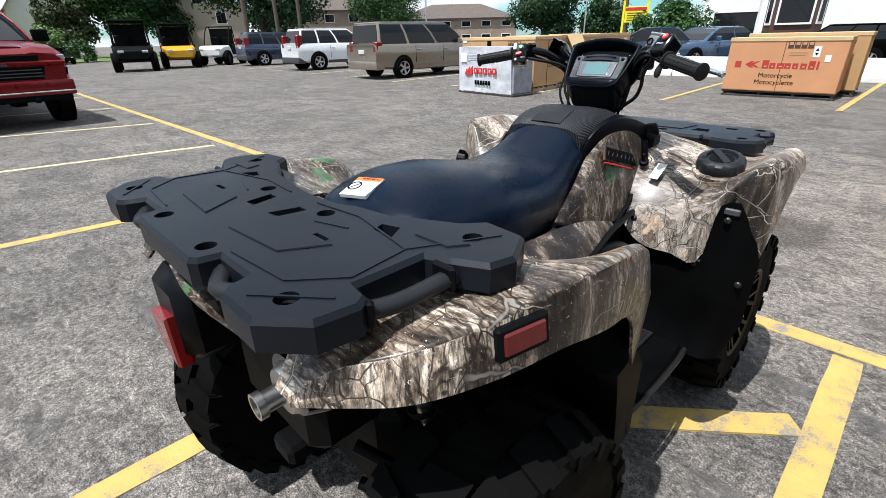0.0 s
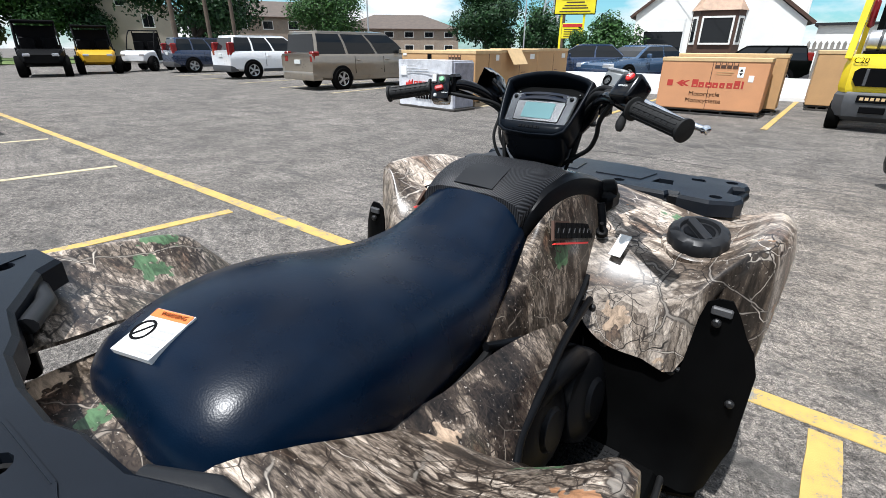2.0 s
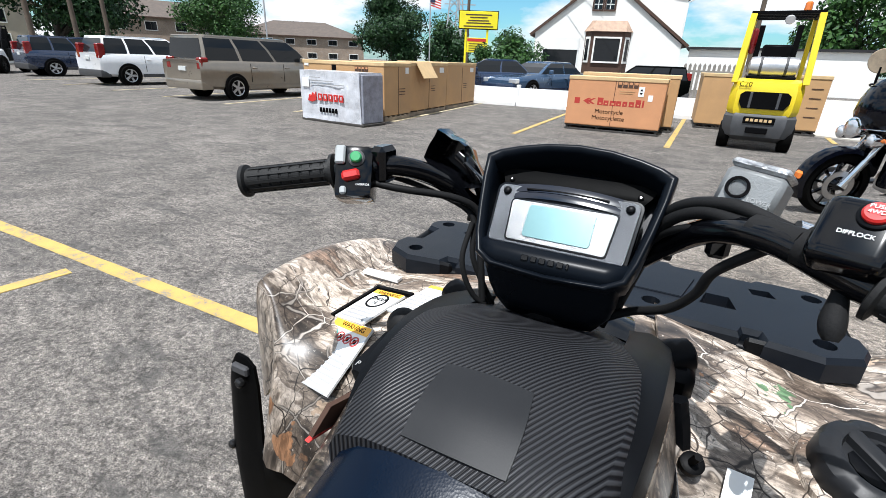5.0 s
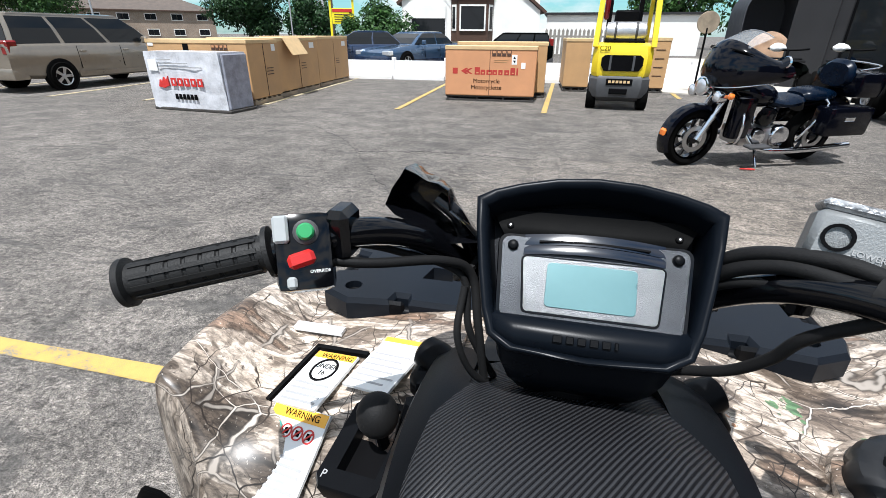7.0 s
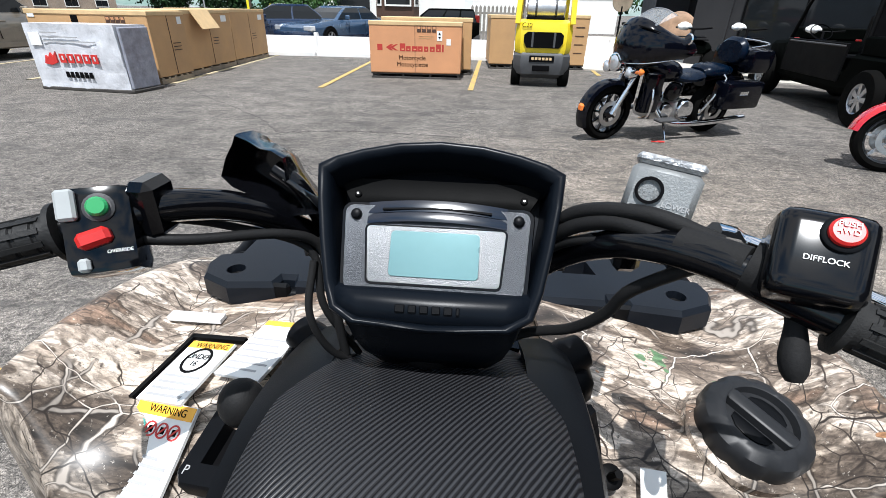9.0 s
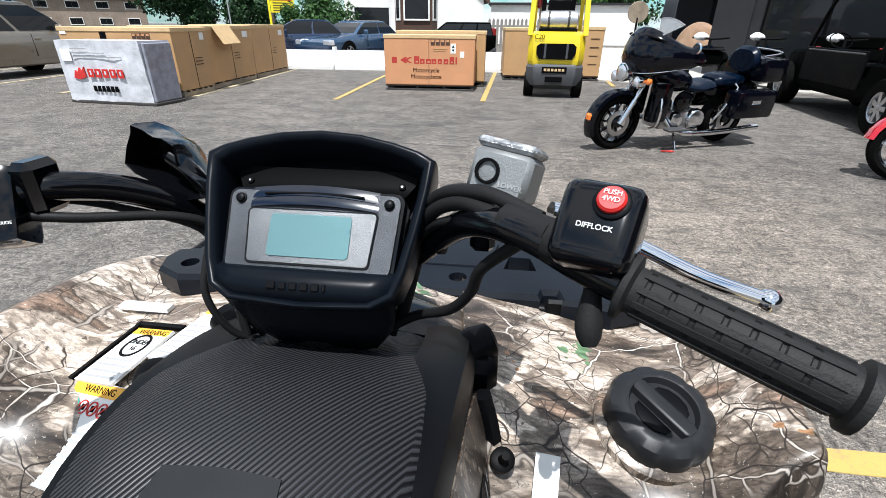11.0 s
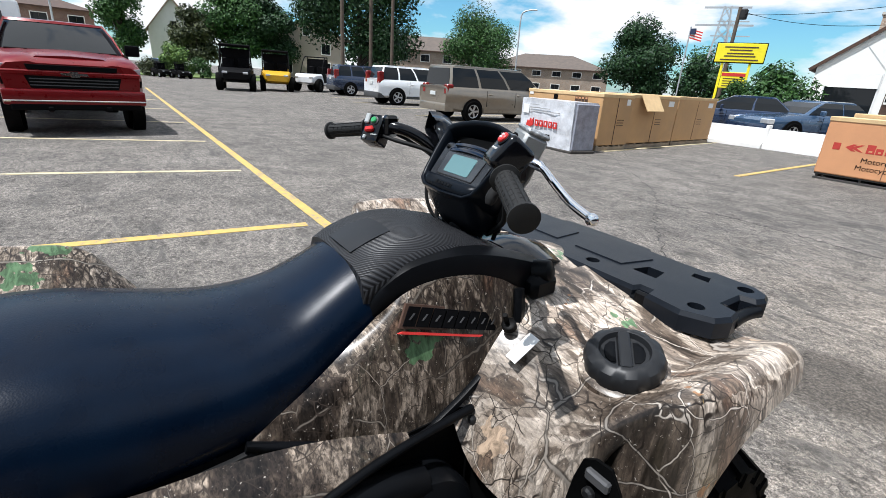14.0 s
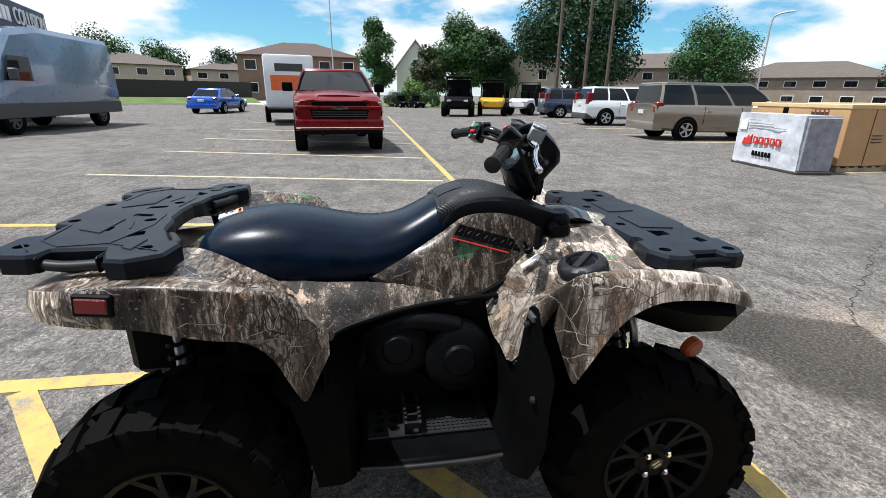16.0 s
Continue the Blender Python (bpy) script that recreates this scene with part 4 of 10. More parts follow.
        bar(bm, (s * (w + 0.004), S["axles"][1] + S["r"] * 1.3, 0.36), (s * (w + 0.004), S["axles"][0] - S["r"] * 1.3, 0.36), 0.02, 0.12, (0, 0, 1))
        part("sill", bm, S.get("low", M_TRIM), ob)
        for y in S["axles"]:
            bm = bm_new()
            lathe(bm, [(S["r"] * 1.17, -0.14), (S["r"] * 1.17, 0.008), (S["r"] * 1.12, 0.012)], axis((s * w, y, S["r"] + 0.02), (s, 0, 0)), 28)
            part("wheel_arch", bm, M_DARK, ob)
            road_wheel(ob, (s * (w - S["r"] * 0.22), y, S["r"]), s, S["r"], S["r"] * 0.66, S["r"] * 0.66, S.get("spokes", 5))
        yf, yr = S["body"][-1][0], S["body"][0][0]
        for lamp, y, mat, zz in (("headlamp", yf, M_LAMP, S.get("zf", 0.7)), ("tail_lamp", yr, M_TAILLAMP, S.get("zt", 0.95))):
            bm = bm_new()
            sx = s * w * 0.78
            h = S.get("th", 0.12) if lamp == "tail_lamp" else 0.09
            d = 1 if lamp == "headlamp" else -1
            box(bm, sx - w * (0.2 if lamp == "headlamp" else 0.04), sx + w * 0.19, min(y - d * 0.25, y + d * 0.012), max(y - d * 0.25, y + d * 0.004), zz - h, zz + h, 0.03)
            part(lamp, bm, mat, ob)
    for nm, y, d in (("front_bumper", S["body"][-1][0], 1), ("rear_bumper", S["body"][0][0], -1)):
        bm = bm_new()
        box(bm, -w * 0.96, w * 0.96, min(y - d * 0.3, y + d * 0.05), max(y - d * 0.3, y + d * 0.05), 0.3, 0.56, 0.05, seg=2)
        part(nm, bm, S.get("low", paint), ob, smooth=40)
    bm = bm_new()
    y = S["body"][0][0]
    box(bm, -0.17, 0.17, y - 0.03, y + 0.1, S.get("zp", 0.78) - 0.06, S.get("zp", 0.78) + 0.06, 0.005)
    part("number_plate", bm, M_PLATE, ob)
    return ob


SUV = dict(W=1.87, L=4.7, H=1.74, belt=1.12, r=0.36, roofw=0.76, glass=(1.05, 0.35, -2.0, -2.2), pillars=(0.0, 0.28, 0.58, 0.97), doors=(-0.75, 0.25), axles=(1.42, -1.38), th=0.26, zt=1.2, zp=0.95, low=M_TRIM,
           body=[(-2.32, 0.42, 1.05, 0.9), (-2.25, 0.36, 1.13, 0.98), (-1.4, 0.3, 1.14, 1.0), (0.6, 0.28, 1.13, 1.0), (1.1, 0.28, 1.1, 1.0), (2.1, 0.3, 0.95, 0.97), (2.32, 0.4, 0.8, 0.86)])
MINIVAN = dict(W=1.84, L=5.1, H=1.76, belt=1.08, r=0.335, roofw=0.8, glass=(1.55, 0.6, -2.35, -2.42), pillars=(0.0, 0.3, 0.62, 0.98), doors=(-0.95, 0.3), axles=(1.55, -1.5), th=0.16, zt=1.0, zp=0.85, low=M_TAN_PAINT,
               body=[(-2.55, 0.4, 1.0, 0.92), (-2.48, 0.34, 1.1, 0.985), (-1.2, 0.26, 1.1, 1.0), (0.8, 0.26, 1.08, 1.0), (1.5, 0.26, 1.02, 0.99), (2.3, 0.3, 0.84, 0.93), (2.55, 0.38, 0.7, 0.8)])
SEDAN = dict(W=1.82, L=4.75, H=1.45, belt=0.95, r=0.33, roofw=0.72, glass=(1.0, 0.15, -1.15, -1.75), pillars=(0.02, 0.45, 0.98), doors=(-0.7, 0.3), axles=(1.38, -1.36), zf=0.66, zt=0.85, th=0.08, zp=0.75,
             body=[(-2.37, 0.42, 0.85, 0.86), (-2.2, 0.34, 0.96, 0.96), (-1.3, 0.26, 0.97, 1.0), (0.5, 0.24, 0.95, 1.0), (1.1, 0.26, 0.92, 0.99), (2.1, 0.3, 0.8, 0.94), (2.37, 0.4, 0.66, 0.8)])
COUPE = dict(SEDAN, W=1.95, H=1.42, low=M_NAVY_PAINT)

car("minivan", "tan metallic minivan parked nose-in with dark windows", "minivan", pose(-12.95, 11.35, 0, 0, 0, -3), M_TAN_PAINT, MINIVAN, "parked cars")
car("white_suv", "white sport utility car with grey lower trim, parked", "car", pose(-20.1, 12.3, 0, 0, 0, -4), M_WHITE_PAINT, SUV, "parked cars")
car("dark_suv", "dark blue sport utility car parked nose-in", "car", pose(-27.2, 13.1, 0, 0, 0, -6), M_NAVY_PAINT, SUV, "parked cars")
car("dark_sedan", "dark blue sedan parked behind the white barrier", "car", pose(-8.15, 19.3, 0, 0, 0, 118), M_NAVY_PAINT, SEDAN, "parked cars")
car("blue_coupe", "steel blue coupe parked behind the white barrier", "car", pose(-6.1, 20.2, 0, 0, 0, 155), M_STEELBLUE, COUPE, "parked cars")
car("bright_blue_car", "bright blue small car far across the lot", "car", pose(-31.0, -9.2, 0, 0, 0, 82), M_BRIGHTBLUE, SEDAN, "parked cars")
car("grey_blue_car", "grey-blue car parked by the shrubs", "car", pose(-50.5, 4.2, 0, 0, 0, -60), M_STEELBLUE, SEDAN, "parked cars")


# ---- the quad bike ----
def grid_skin(bm, rows, nu, nv):
    """Smooth open skin through rows of control points."""
    fine = [spline(r, nv) for r in rows]
    cols = list(zip(*fine))
    cols = [spline(c, nu) for c in cols]
    return loft(bm, [list(r) for r in zip(*cols)], closed=False)


quad = thing("quad_bike", "woodland camouflage quad bike with black seat and black plastic racks, parked", "quad bike")


def seat():
    st = [(-0.635, 0.10, 0.853, 0.880), (-0.618, 0.155, 0.823, 0.909), (-0.575, 0.19, 0.808, 0.940), (-0.50, 0.206, 0.798, 0.961), (-0.42, 0.212, 0.792, 0.968), (-0.34, 0.211, 0.788, 0.962), (-0.25, 0.2, 0.784, 0.943),
          (-0.15, 0.186, 0.784, 0.928), (-0.06, 0.168, 0.796, 0.937), (0.0, 0.15, 0.820, 0.963), (0.05, 0.136, 0.863, 0.990), (0.085, 0.128, 0.913, 1.005)]
    bm = bm_new()
    prof = [(0.92, 0.0), (0.99, 0.06), (1.0, 0.18), (0.985, 0.38), (0.93, 0.58), (0.83, 0.75), (0.67, 0.88), (0.4, 0.97), (0.0, 1.0)]
    ctrl = [[Vector((w * a, y + (0.02 * (1 - b) if y > 0 else 0), zb + (zc - zb) * b)) for a, b in prof] for y, w, zb, zc in st]
    cols = [spline(c, 41) for c in zip(*ctrl)]
    rings = []
    for r in zip(*cols):
        right = list(r)
        rings.append(right + [Vector((-p.x, p.y, p.z)) for p in reversed(right[:-1])])
    loft(bm, rings)
    return part("seat", bm, M_SEAT, quad, "smooth black vinyl seat", smooth=60)


SEAT = seat()
bm = bm_new()
for s in (-1, 1):
    pts = [(s * 0.196, -0.575, 0.808), (s * 0.217, -0.44, 0.794), (s * 0.212, -0.3, 0.786), (s * 0.195, -0.15, 0.782), (s * 0.172, -0.03, 0.804), (s * 0.148, 0.05, 0.858), (s * 0.134, 0.1, 0.918)]
    tube(bm, spline(pts, 24), 0.007, 6)
part("seat_welt", bm, M_RUBBER, SEAT, smooth=60)

# warning label on the back of the seat
lab = Matrix.Translation((-0.030, -0.566, 0.945)) @ Euler((radians(15), radians(-4), radians(14))).to_matrix().to_4x4()
bm = box(bm_new(), -0.036, 0.036, -0.036, 0.036, -0.006, 0.002, m=lab)
sticker = part("warning_label", bm, M_WHITE, quad, "white warning label with an orange strip")
part("label_strip", box(bm_new(), -0.035, 0.035, 0.022, 0.035, 0.002, 0.0032, m=lab), surf("red_orange_print", (0.72, 0.17, 0.035), 0.45, vary=0.05, bump=0), sticker)
text_part("label_word", "WARNING", 0.010, lab @ pose(0.005, 0.0285, 0.0036), M_INK, sticker, 0.0002)
bm = lathe(bm_new(), [(0.017, 0.002), (0.017, 0.003), (0.0135, 0.003), (0.0135, 0.002)], lab @ Matrix.Translation((-0.02, 0.0, 0)), 20, caps=False)
bar(bm, lab @ Vector((-0.03, -0.011, 0.0026)), lab @ Vector((-0.01, 0.011, 0.0026)), 0.003, 0.001)
part("label_ring", bm, M_INK, sticker)
for k in range(4):
    part("label_line", box(bm_new(), 0.002, 0.031, -0.03 + k * 0.011, -0.027 + k * 0.011, 0.002, 0.0028, m=lab), M_GREY_PRINT, sticker)


def cowl():
    st = [(0.06, 0.118, 0.945, 0.995), (0.10, 0.123, 0.965, 1.016), (0.17, 0.130, 0.982, 1.034), (0.24, 0.132, 0.982, 1.032), (0.31, 0.13, 0.965, 1.012), (0.38, 0.122, 0.935, 0.982), (0.45, 0.11, 0.895, 0.945)]
    bm = bm_new()
    prof = [(1.0, -1.4), (1.06, -0.2), (1.08, 0.3), (0.98, 0.72), (0.7, 0.94), (0.35, 1.0), (0.0, 0.985)]
    ctrl = [[Vector((w * a, y, zb + (zc - zb) * b)) for a, b in prof] for y, w, zb, zc in st]
    cols = [spline(c, 31) for c in zip(*ctrl)]
    rings = []
    for r in zip(*cols):
        right = list(r)
        rings.append(right + [Vector((-p.x, p.y, p.z)) for p in reversed(right[:-1])])
    loft(bm, rings)
    c = part("tank_cowl", bm, M_CARBON, quad, "black cowl with a diagonal twill texture", smooth=50)
    bm = bm_new()
    grid_skin(bm, [[(-0.05, 0.07, 1.004), (0, 0.068, 1.006), (0.05, 0.07, 1.004)], [(-0.05, 0.11, 1.022), (0, 0.11, 1.024), (0.05, 0.11, 1.022)], [(-0.045, 0.15, 1.032), (0, 0.152, 1.034), (0.045, 0.15, 1.032)]], 9, 9)
    part("smooth_panel", thicken(bm, 0.004), M_PANEL, c, smooth=50)
    for s in (-1, 1):
        bm = bm_new()
        path = spline([(s * 0.120, 0.075, 0.917), (s * 0.130, 0.10, 0.950), (s * 0.141, 0.15, 0.978), (s * 0.149, 0.23, 0.986), (s * 0.153, 0.31, 0.974), (s * 0.155, 0.38, 0.954), (s * 0.152, 0.43, 0.937)], 26)
        rings = []
        for i, p in enumerate(path):
            d = (path[min(i + 1, 25)] - path[max(i - 1, 0)]).normalized()
            k = 0.6 + 0.4 * min(1, i / 8)
            out = Vector((s, 0, 0))
            up = out.cross(d) * s
            up = up if up.z > 0 or i < 4 else -up
            hgt = 0.036 * k
            rings.append([p + out * a + up * b for a, b in ((-0.05, hgt * 0.75), (-0.02, hgt * 0.85), (0.004, hgt * 0.6), (0.013, 0.0), (0.012, -hgt * 0.9), (0.0, -hgt * 1.2), (-0.03, -hgt * 1.2))])
        loft(bm, rings)
        part("cowl_arm", bm, M_BLACK, c, "satin black side arm of the cowl", smooth=45)
    return c


cowl()
# stubby key switch at the end of the right arm, plain plug on the left
for s, mat in ((1, M_BLACK), (-1, M_BLACK)):
    bm = bm_new()
    lathe(bm, [(0.024, -0.03), (0.026, 0.0), (0.022, 0.022), (0.016, 0.026)], axis((s * 0.165, 0.43, 0.945), (s * 0.75, 0.35, 0.25)), 16)
    box(bm, s * 0.165 - 0.03, s * 0.165 + 0.03, 0.39, 0.46, 0.895, 0.945, 0.012)
    part("switch_housing", bm, mat, quad, smooth=40)


def side_panels(s):
    """Printed side panel, lower panel and the badge on it."""
    bm = bm_new()
    T = [(0.137, 0.078, 0.917), (0.152, 0.13, 0.960), (0.160, 0.19, 0.974), (0.165, 0.26, 0.970), (0.169, 0.32, 0.952), (0.172, 0.365, 0.927)]
    Mi = [(0.168, -0.045, 0.847), (0.186, 0.045, 0.857), (0.196, 0.135, 0.854), (0.196, 0.205, 0.860), (0.190, 0.29, 0.870), (0.184, 0.36, 0.882)]
    B = [(0.190, -0.15, 0.794), (0.210, -0.04, 0.759), (0.222, 0.10, 0.714), (0.217, 0.18, 0.738), (0.205, 0.27, 0.784), (0.192, 0.352, 0.837)]
    grid_skin(bm, [[(s * x, y, z) for x, y, z in r] for r in (T, Mi, B)], 14, 24)
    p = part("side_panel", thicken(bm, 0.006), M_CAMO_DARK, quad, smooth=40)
    bm = bm_new()
    rim = [(s * (x + 0.002), y, z) for x, y, z in B]
    tube(bm, spline(rim, 24), 0.009, 6)
    tube(bm, spline([(s * (r[-1][0] + 0.006), r[-1][1] - 0.002, r[-1][2]) for r in (T, Mi, B)], 10), 0.012, 6)
    part("panel_seam", bm, M_BLACK, p, smooth=60)
    bm = bm_new()
    T2 = [(0.198, -0.42, 0.822), (0.212, -0.30, 0.802), (0.212, -0.16, 0.794), (0.224, -0.04, 0.782), (0.232, 0.09, 0.745)]
    B2 = [(0.33, -0.33, 0.675), (0.318, -0.24, 0.692), (0.292, -0.13, 0.718), (0.268, -0.03, 0.733), (0.246, 0.085, 0.730)]
    M2 = [(0.262, -0.385, 0.765), (0.264, -0.27, 0.757), (0.258, -0.15, 0.762), (0.25, -0.035, 0.756), (0.240, 0.09, 0.738)]
    grid_skin(bm, [[(s * x, y, z) for x, y, z in r] for r in (T2, M2, B2)], 10, 20)
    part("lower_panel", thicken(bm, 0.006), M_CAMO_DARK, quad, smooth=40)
    # badge: dark slanting letter shapes over a red stripe, lying on the panel
    n = Vector((s * 0.95, 0, 0.31)).normalized()
    e1 = Vector((0, 0.955, -0.295)).normalized()
    e2 = Vector((s * -0.31, 0.29, 0.905)).normalized()
    o = Vector((s * 0.1845, 0.128, 0.906))

    def slab(u0, u1, v0, v1, lift, slant=0.008):
        q = []
        for h in (lift - 0.006, lift):
            q.append([o + e1 * (u + (v - v0) / max(1e-6, (v1 - v0)) * slant) + e2 * v + n * (h + 0.006 * math.sin(max(0.0, min(1.0, u / 0.22)) * 3.14)) for u, v in ((u0, v0), (u1, v0), (u1, v1), (u0, v1))])
        return loft(bm_new(), q)
    bd = part("badge", slab(-0.036, 0.188, -0.001, 0.040, 0.0035), M_BROWN_TRIM, quad, "dark raised badge with a red stripe")
    part("badge_stripe", slab(-0.036, 0.14, -0.010, -0.006, 0.005), M_RED_PRINT, bd)
    for k in range(8):
        part("badge_block", slab(-0.03 + k * 0.0265, -0.007 + k * 0.0265, 0.003, 0.036, 0.006), M_INK, bd)
        part("badge_gap", slab(-0.0205 + k * 0.0265, -0.017 + k * 0.0265, 0.014, 0.025, 0.0068), M_TRIM, bd)


for s in (1, -1):
    side_panels(s)


def rear_fender(s):
    # stations: y, inner, middle, upper edge, side, lower edge as (x, z)
    S = [(-0.945, (0.285, 0.825), (0.30, 0.828), (0.318, 0.830), (0.325, 0.826), (0.325, 0.820)),
         (-0.90, (0.27, 0.872), (0.32, 0.880), (0.372, 0.880), (0.384, 0.850), (0.38, 0.824)),
         (-0.84, (0.25, 0.892), (0.34, 0.901), (0.43, 0.902), (0.442, 0.860), (0.44, 0.828)),
         (-0.74, (0.21, 0.902), (0.34, 0.912), (0.475, 0.917), (0.489, 0.875), (0.488, 0.834)),
         (-0.62, (0.18, 0.905), (0.34, 0.909), (0.497, 0.926), (0.511, 0.878), (0.512, 0.832)),
         (-0.55, (0.20, 0.892), (0.33, 0.893), (0.5, 0.922), (0.514, 0.868), (0.514, 0.814)),
         (-0.48, (0.208, 0.856), (0.33, 0.862), (0.5, 0.914), (0.515, 0.856), (0.514, 0.798)),
         (-0.42, (0.215, 0.824), (0.33, 0.832), (0.5, 0.906), (0.515, 0.846), (0.512, 0.788)),
         (-0.37, (0.225, 0.796), (0.33, 0.806), (0.498, 0.899), (0.512, 0.822), (0.508, 0.745)),
         (-0.33, (0.255, 0.764), (0.34, 0.778), (0.493, 0.882), (0.508, 0.775), (0.502, 0.655)),
         (-0.305, (0.285, 0.742), (0.352, 0.756), (0.489, 0.852), (0.503, 0.735), (0.498, 0.615)),
         (-0.275, (0.31, 0.718), (0.365, 0.730), (0.484, 0.815), (0.496, 0.745), (0.493, 0.672)),
         (-0.245, (0.33, 0.698), (0.38, 0.710), (0.477, 0.775), (0.487, 0.752), (0.486, 0.730))]
    ctrl = []
    for y, a, b, e, m, l in S:
        k = min(1.0, (e[0] - a[0]) / 0.2)
        ctrl.append([(s * x, y, z) for x, z in (a, b, ((b[0] + e[0]) / 2, (b[1] + e[1]) / 2), (e[0] - 0.022 * k, e[1] - 0.001), e, (e[0] + 0.008 * k, e[1] - 0.014 * k), m, l)])
    bm = bm_new()
    grid_skin(bm, ctrl, 44, 30)
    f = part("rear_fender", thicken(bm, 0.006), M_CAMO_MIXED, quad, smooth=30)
    q = Matrix.Translation((s * 0.4985, -0.705, 0.888)) @ Matrix.Rotation(radians(-12 * s), 4, "Z") @ Matrix.Rotation(radians(-8 * s), 4, "Y")
    r = part("side_reflector", box(bm_new(), -0.008, 0.008, -0.036, 0.036, -0.017, 0.017, 0.004, m=q), M_REFLECTOR, f, "dark red side reflector")
    part("reflector_frame", box(bm_new(), -0.009, 0.005, -0.043, 0.043, -0.024, 0.024, 0.004, m=q), M_BLACK, r)
    # dark mud guard behind the footwell
    bm = bm_new()
    grid_skin(bm, [[(s * x, y, z) for x, y, z in r2] for r2 in ([(0.484, -0.262, 0.70), (0.4, -0.25, 0.67), (0.30, -0.25, 0.65)], [(0.485, -0.27, 0.47), (0.4, -0.26, 0.5), (0.26, -0.25, 0.5)], [(0.49, -0.235, 0.36), (0.4, -0.22, 0.36), (0.24, -0.22, 0.36)])], 10, 10)
    part("mud_guard", thicken(bm, 0.005), M_MATT, quad, smooth=40)
    bm = bm_new()
    rings = []
    for x, y0, y1, za, zb in ((0.2, -0.40, -0.2, 0.64, 0.335), (0.46, -0.39, -0.2, 0.62, 0.335), (0.488, -0.345, -0.215, 0.60, 0.345)):
        rings.append([Vector((s * x, y, z)) for y, z in ((y0, za), (y1 - 0.05, za + 0.02), (y1, za - 0.04), (y1, zb + 0.01), (y1 - 0.02, zb), (-0.295, zb), (-0.312, 0.45), (min(-0.33, y0 + 0.04), za - 0.06))])
    loft(bm, rings)
    part("wheel_arch_liner", bm, M_MATT, quad, "black wheel arch liner", smooth=35)


def front_fender(s):
    S = [(0.195, [(0.2, 0.745), (0.248, 0.682), (0.30, 0.655), (0.37, 0.652), (0.438, 0.642), (0.462, 0.72), (0.455, 0.725), (0.458, 0.715)]),
         (0.235, [(0.178, 0.78), (0.24, 0.745), (0.305, 0.73), (0.37, 0.735), (0.43, 0.77), (0.48, 0.83), (0.508, 0.835), (0.52, 0.69)]),
         (0.285, [(0.168, 0.835), (0.24, 0.805), (0.31, 0.795), (0.38, 0.8), (0.44, 0.83), (0.505, 0.885), (0.54, 0.872), (0.557, 0.645)]),
         (0.345, [(0.162, 0.88), (0.24, 0.852), (0.31, 0.842), (0.38, 0.84), (0.45, 0.856), (0.517, 0.912), (0.553, 0.893), (0.567, 0.67)]),
         (0.42, [(0.156, 0.905), (0.24, 0.88), (0.31, 0.866), (0.38, 0.856), (0.45, 0.862), (0.526, 0.922), (0.563, 0.902), (0.576, 0.80)]),
         (0.50, [(0.146, 0.916), (0.24, 0.896), (0.31, 0.88), (0.38, 0.866), (0.45, 0.867), (0.527, 0.922), (0.566, 0.903), (0.578, 0.852)]),
         (0.60, [(0.135, 0.915), (0.24, 0.896), (0.31, 0.882), (0.38, 0.87), (0.45, 0.868), (0.524, 0.912), (0.561, 0.895), (0.573, 0.855)]),
         (0.70, [(0.125, 0.90), (0.24, 0.883), (0.31, 0.874), (0.38, 0.864), (0.45, 0.86), (0.517, 0.89), (0.55, 0.873), (0.56, 0.838)]),
         (0.78, [(0.12, 0.875), (0.24, 0.86), (0.31, 0.852), (0.38, 0.846), (0.45, 0.842), (0.505, 0.858), (0.532, 0.842), (0.54, 0.812)]),
         (0.83, [(0.12, 0.838), (0.24, 0.825), (0.31, 0.818), (0.38, 0.813), (0.45, 0.81), (0.49, 0.815), (0.508, 0.805), (0.512, 0.79)])]
    bm = bm_new()
    back = (0, 0, 0, 0.005, 0.02, 0.10, 0.11, 0.11)
    grid_skin(bm, [[(s * x, y + back[c] * max(0.0, (0.345 - y) / 0.15), z + (0.05 if y < 0.22 and c > 4 else 0.0)) for c, (x, z) in enumerate(row)] for y, row in S], 34, 24)
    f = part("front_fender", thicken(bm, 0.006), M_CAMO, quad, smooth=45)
    return f


FENDERS = {}
for s in (1, -1):
    rear_fender(s)
    FENDERS[s] = front_fender(s)
# centre deck of the rear, nose panel between the front fenders
bm = bm_new()
grid_skin(bm, [[(-0.18, -0.93, 0.84), (0, -0.95, 0.85), (0.18, -0.93, 0.84)], [(-0.18, -0.7, 0.865), (0, -0.7, 0.875), (0.18, -0.7, 0.865)], [(-0.2, -0.5, 0.86), (0, -0.5, 0.87), (0.2, -0.5, 0.86)]], 8, 8)
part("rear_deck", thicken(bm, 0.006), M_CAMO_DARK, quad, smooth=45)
bm = bm_new()
grid_skin(bm, [[(-0.16, 0.42, 0.895), (0, 0.42, 0.925), (0.16, 0.42, 0.895)], [(-0.145, 0.55, 0.903), (0, 0.55, 0.93), (0.145, 0.55, 0.903)], [(-0.13, 0.72, 0.88), (0, 0.72, 0.90), (0.13, 0.72, 0.88)], [(-0.125, 0.85, 0.80), (0, 0.87, 0.81), (0.125, 0.85, 0.80)]], 12, 10)
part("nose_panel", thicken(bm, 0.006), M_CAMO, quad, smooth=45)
bm = bm_new()
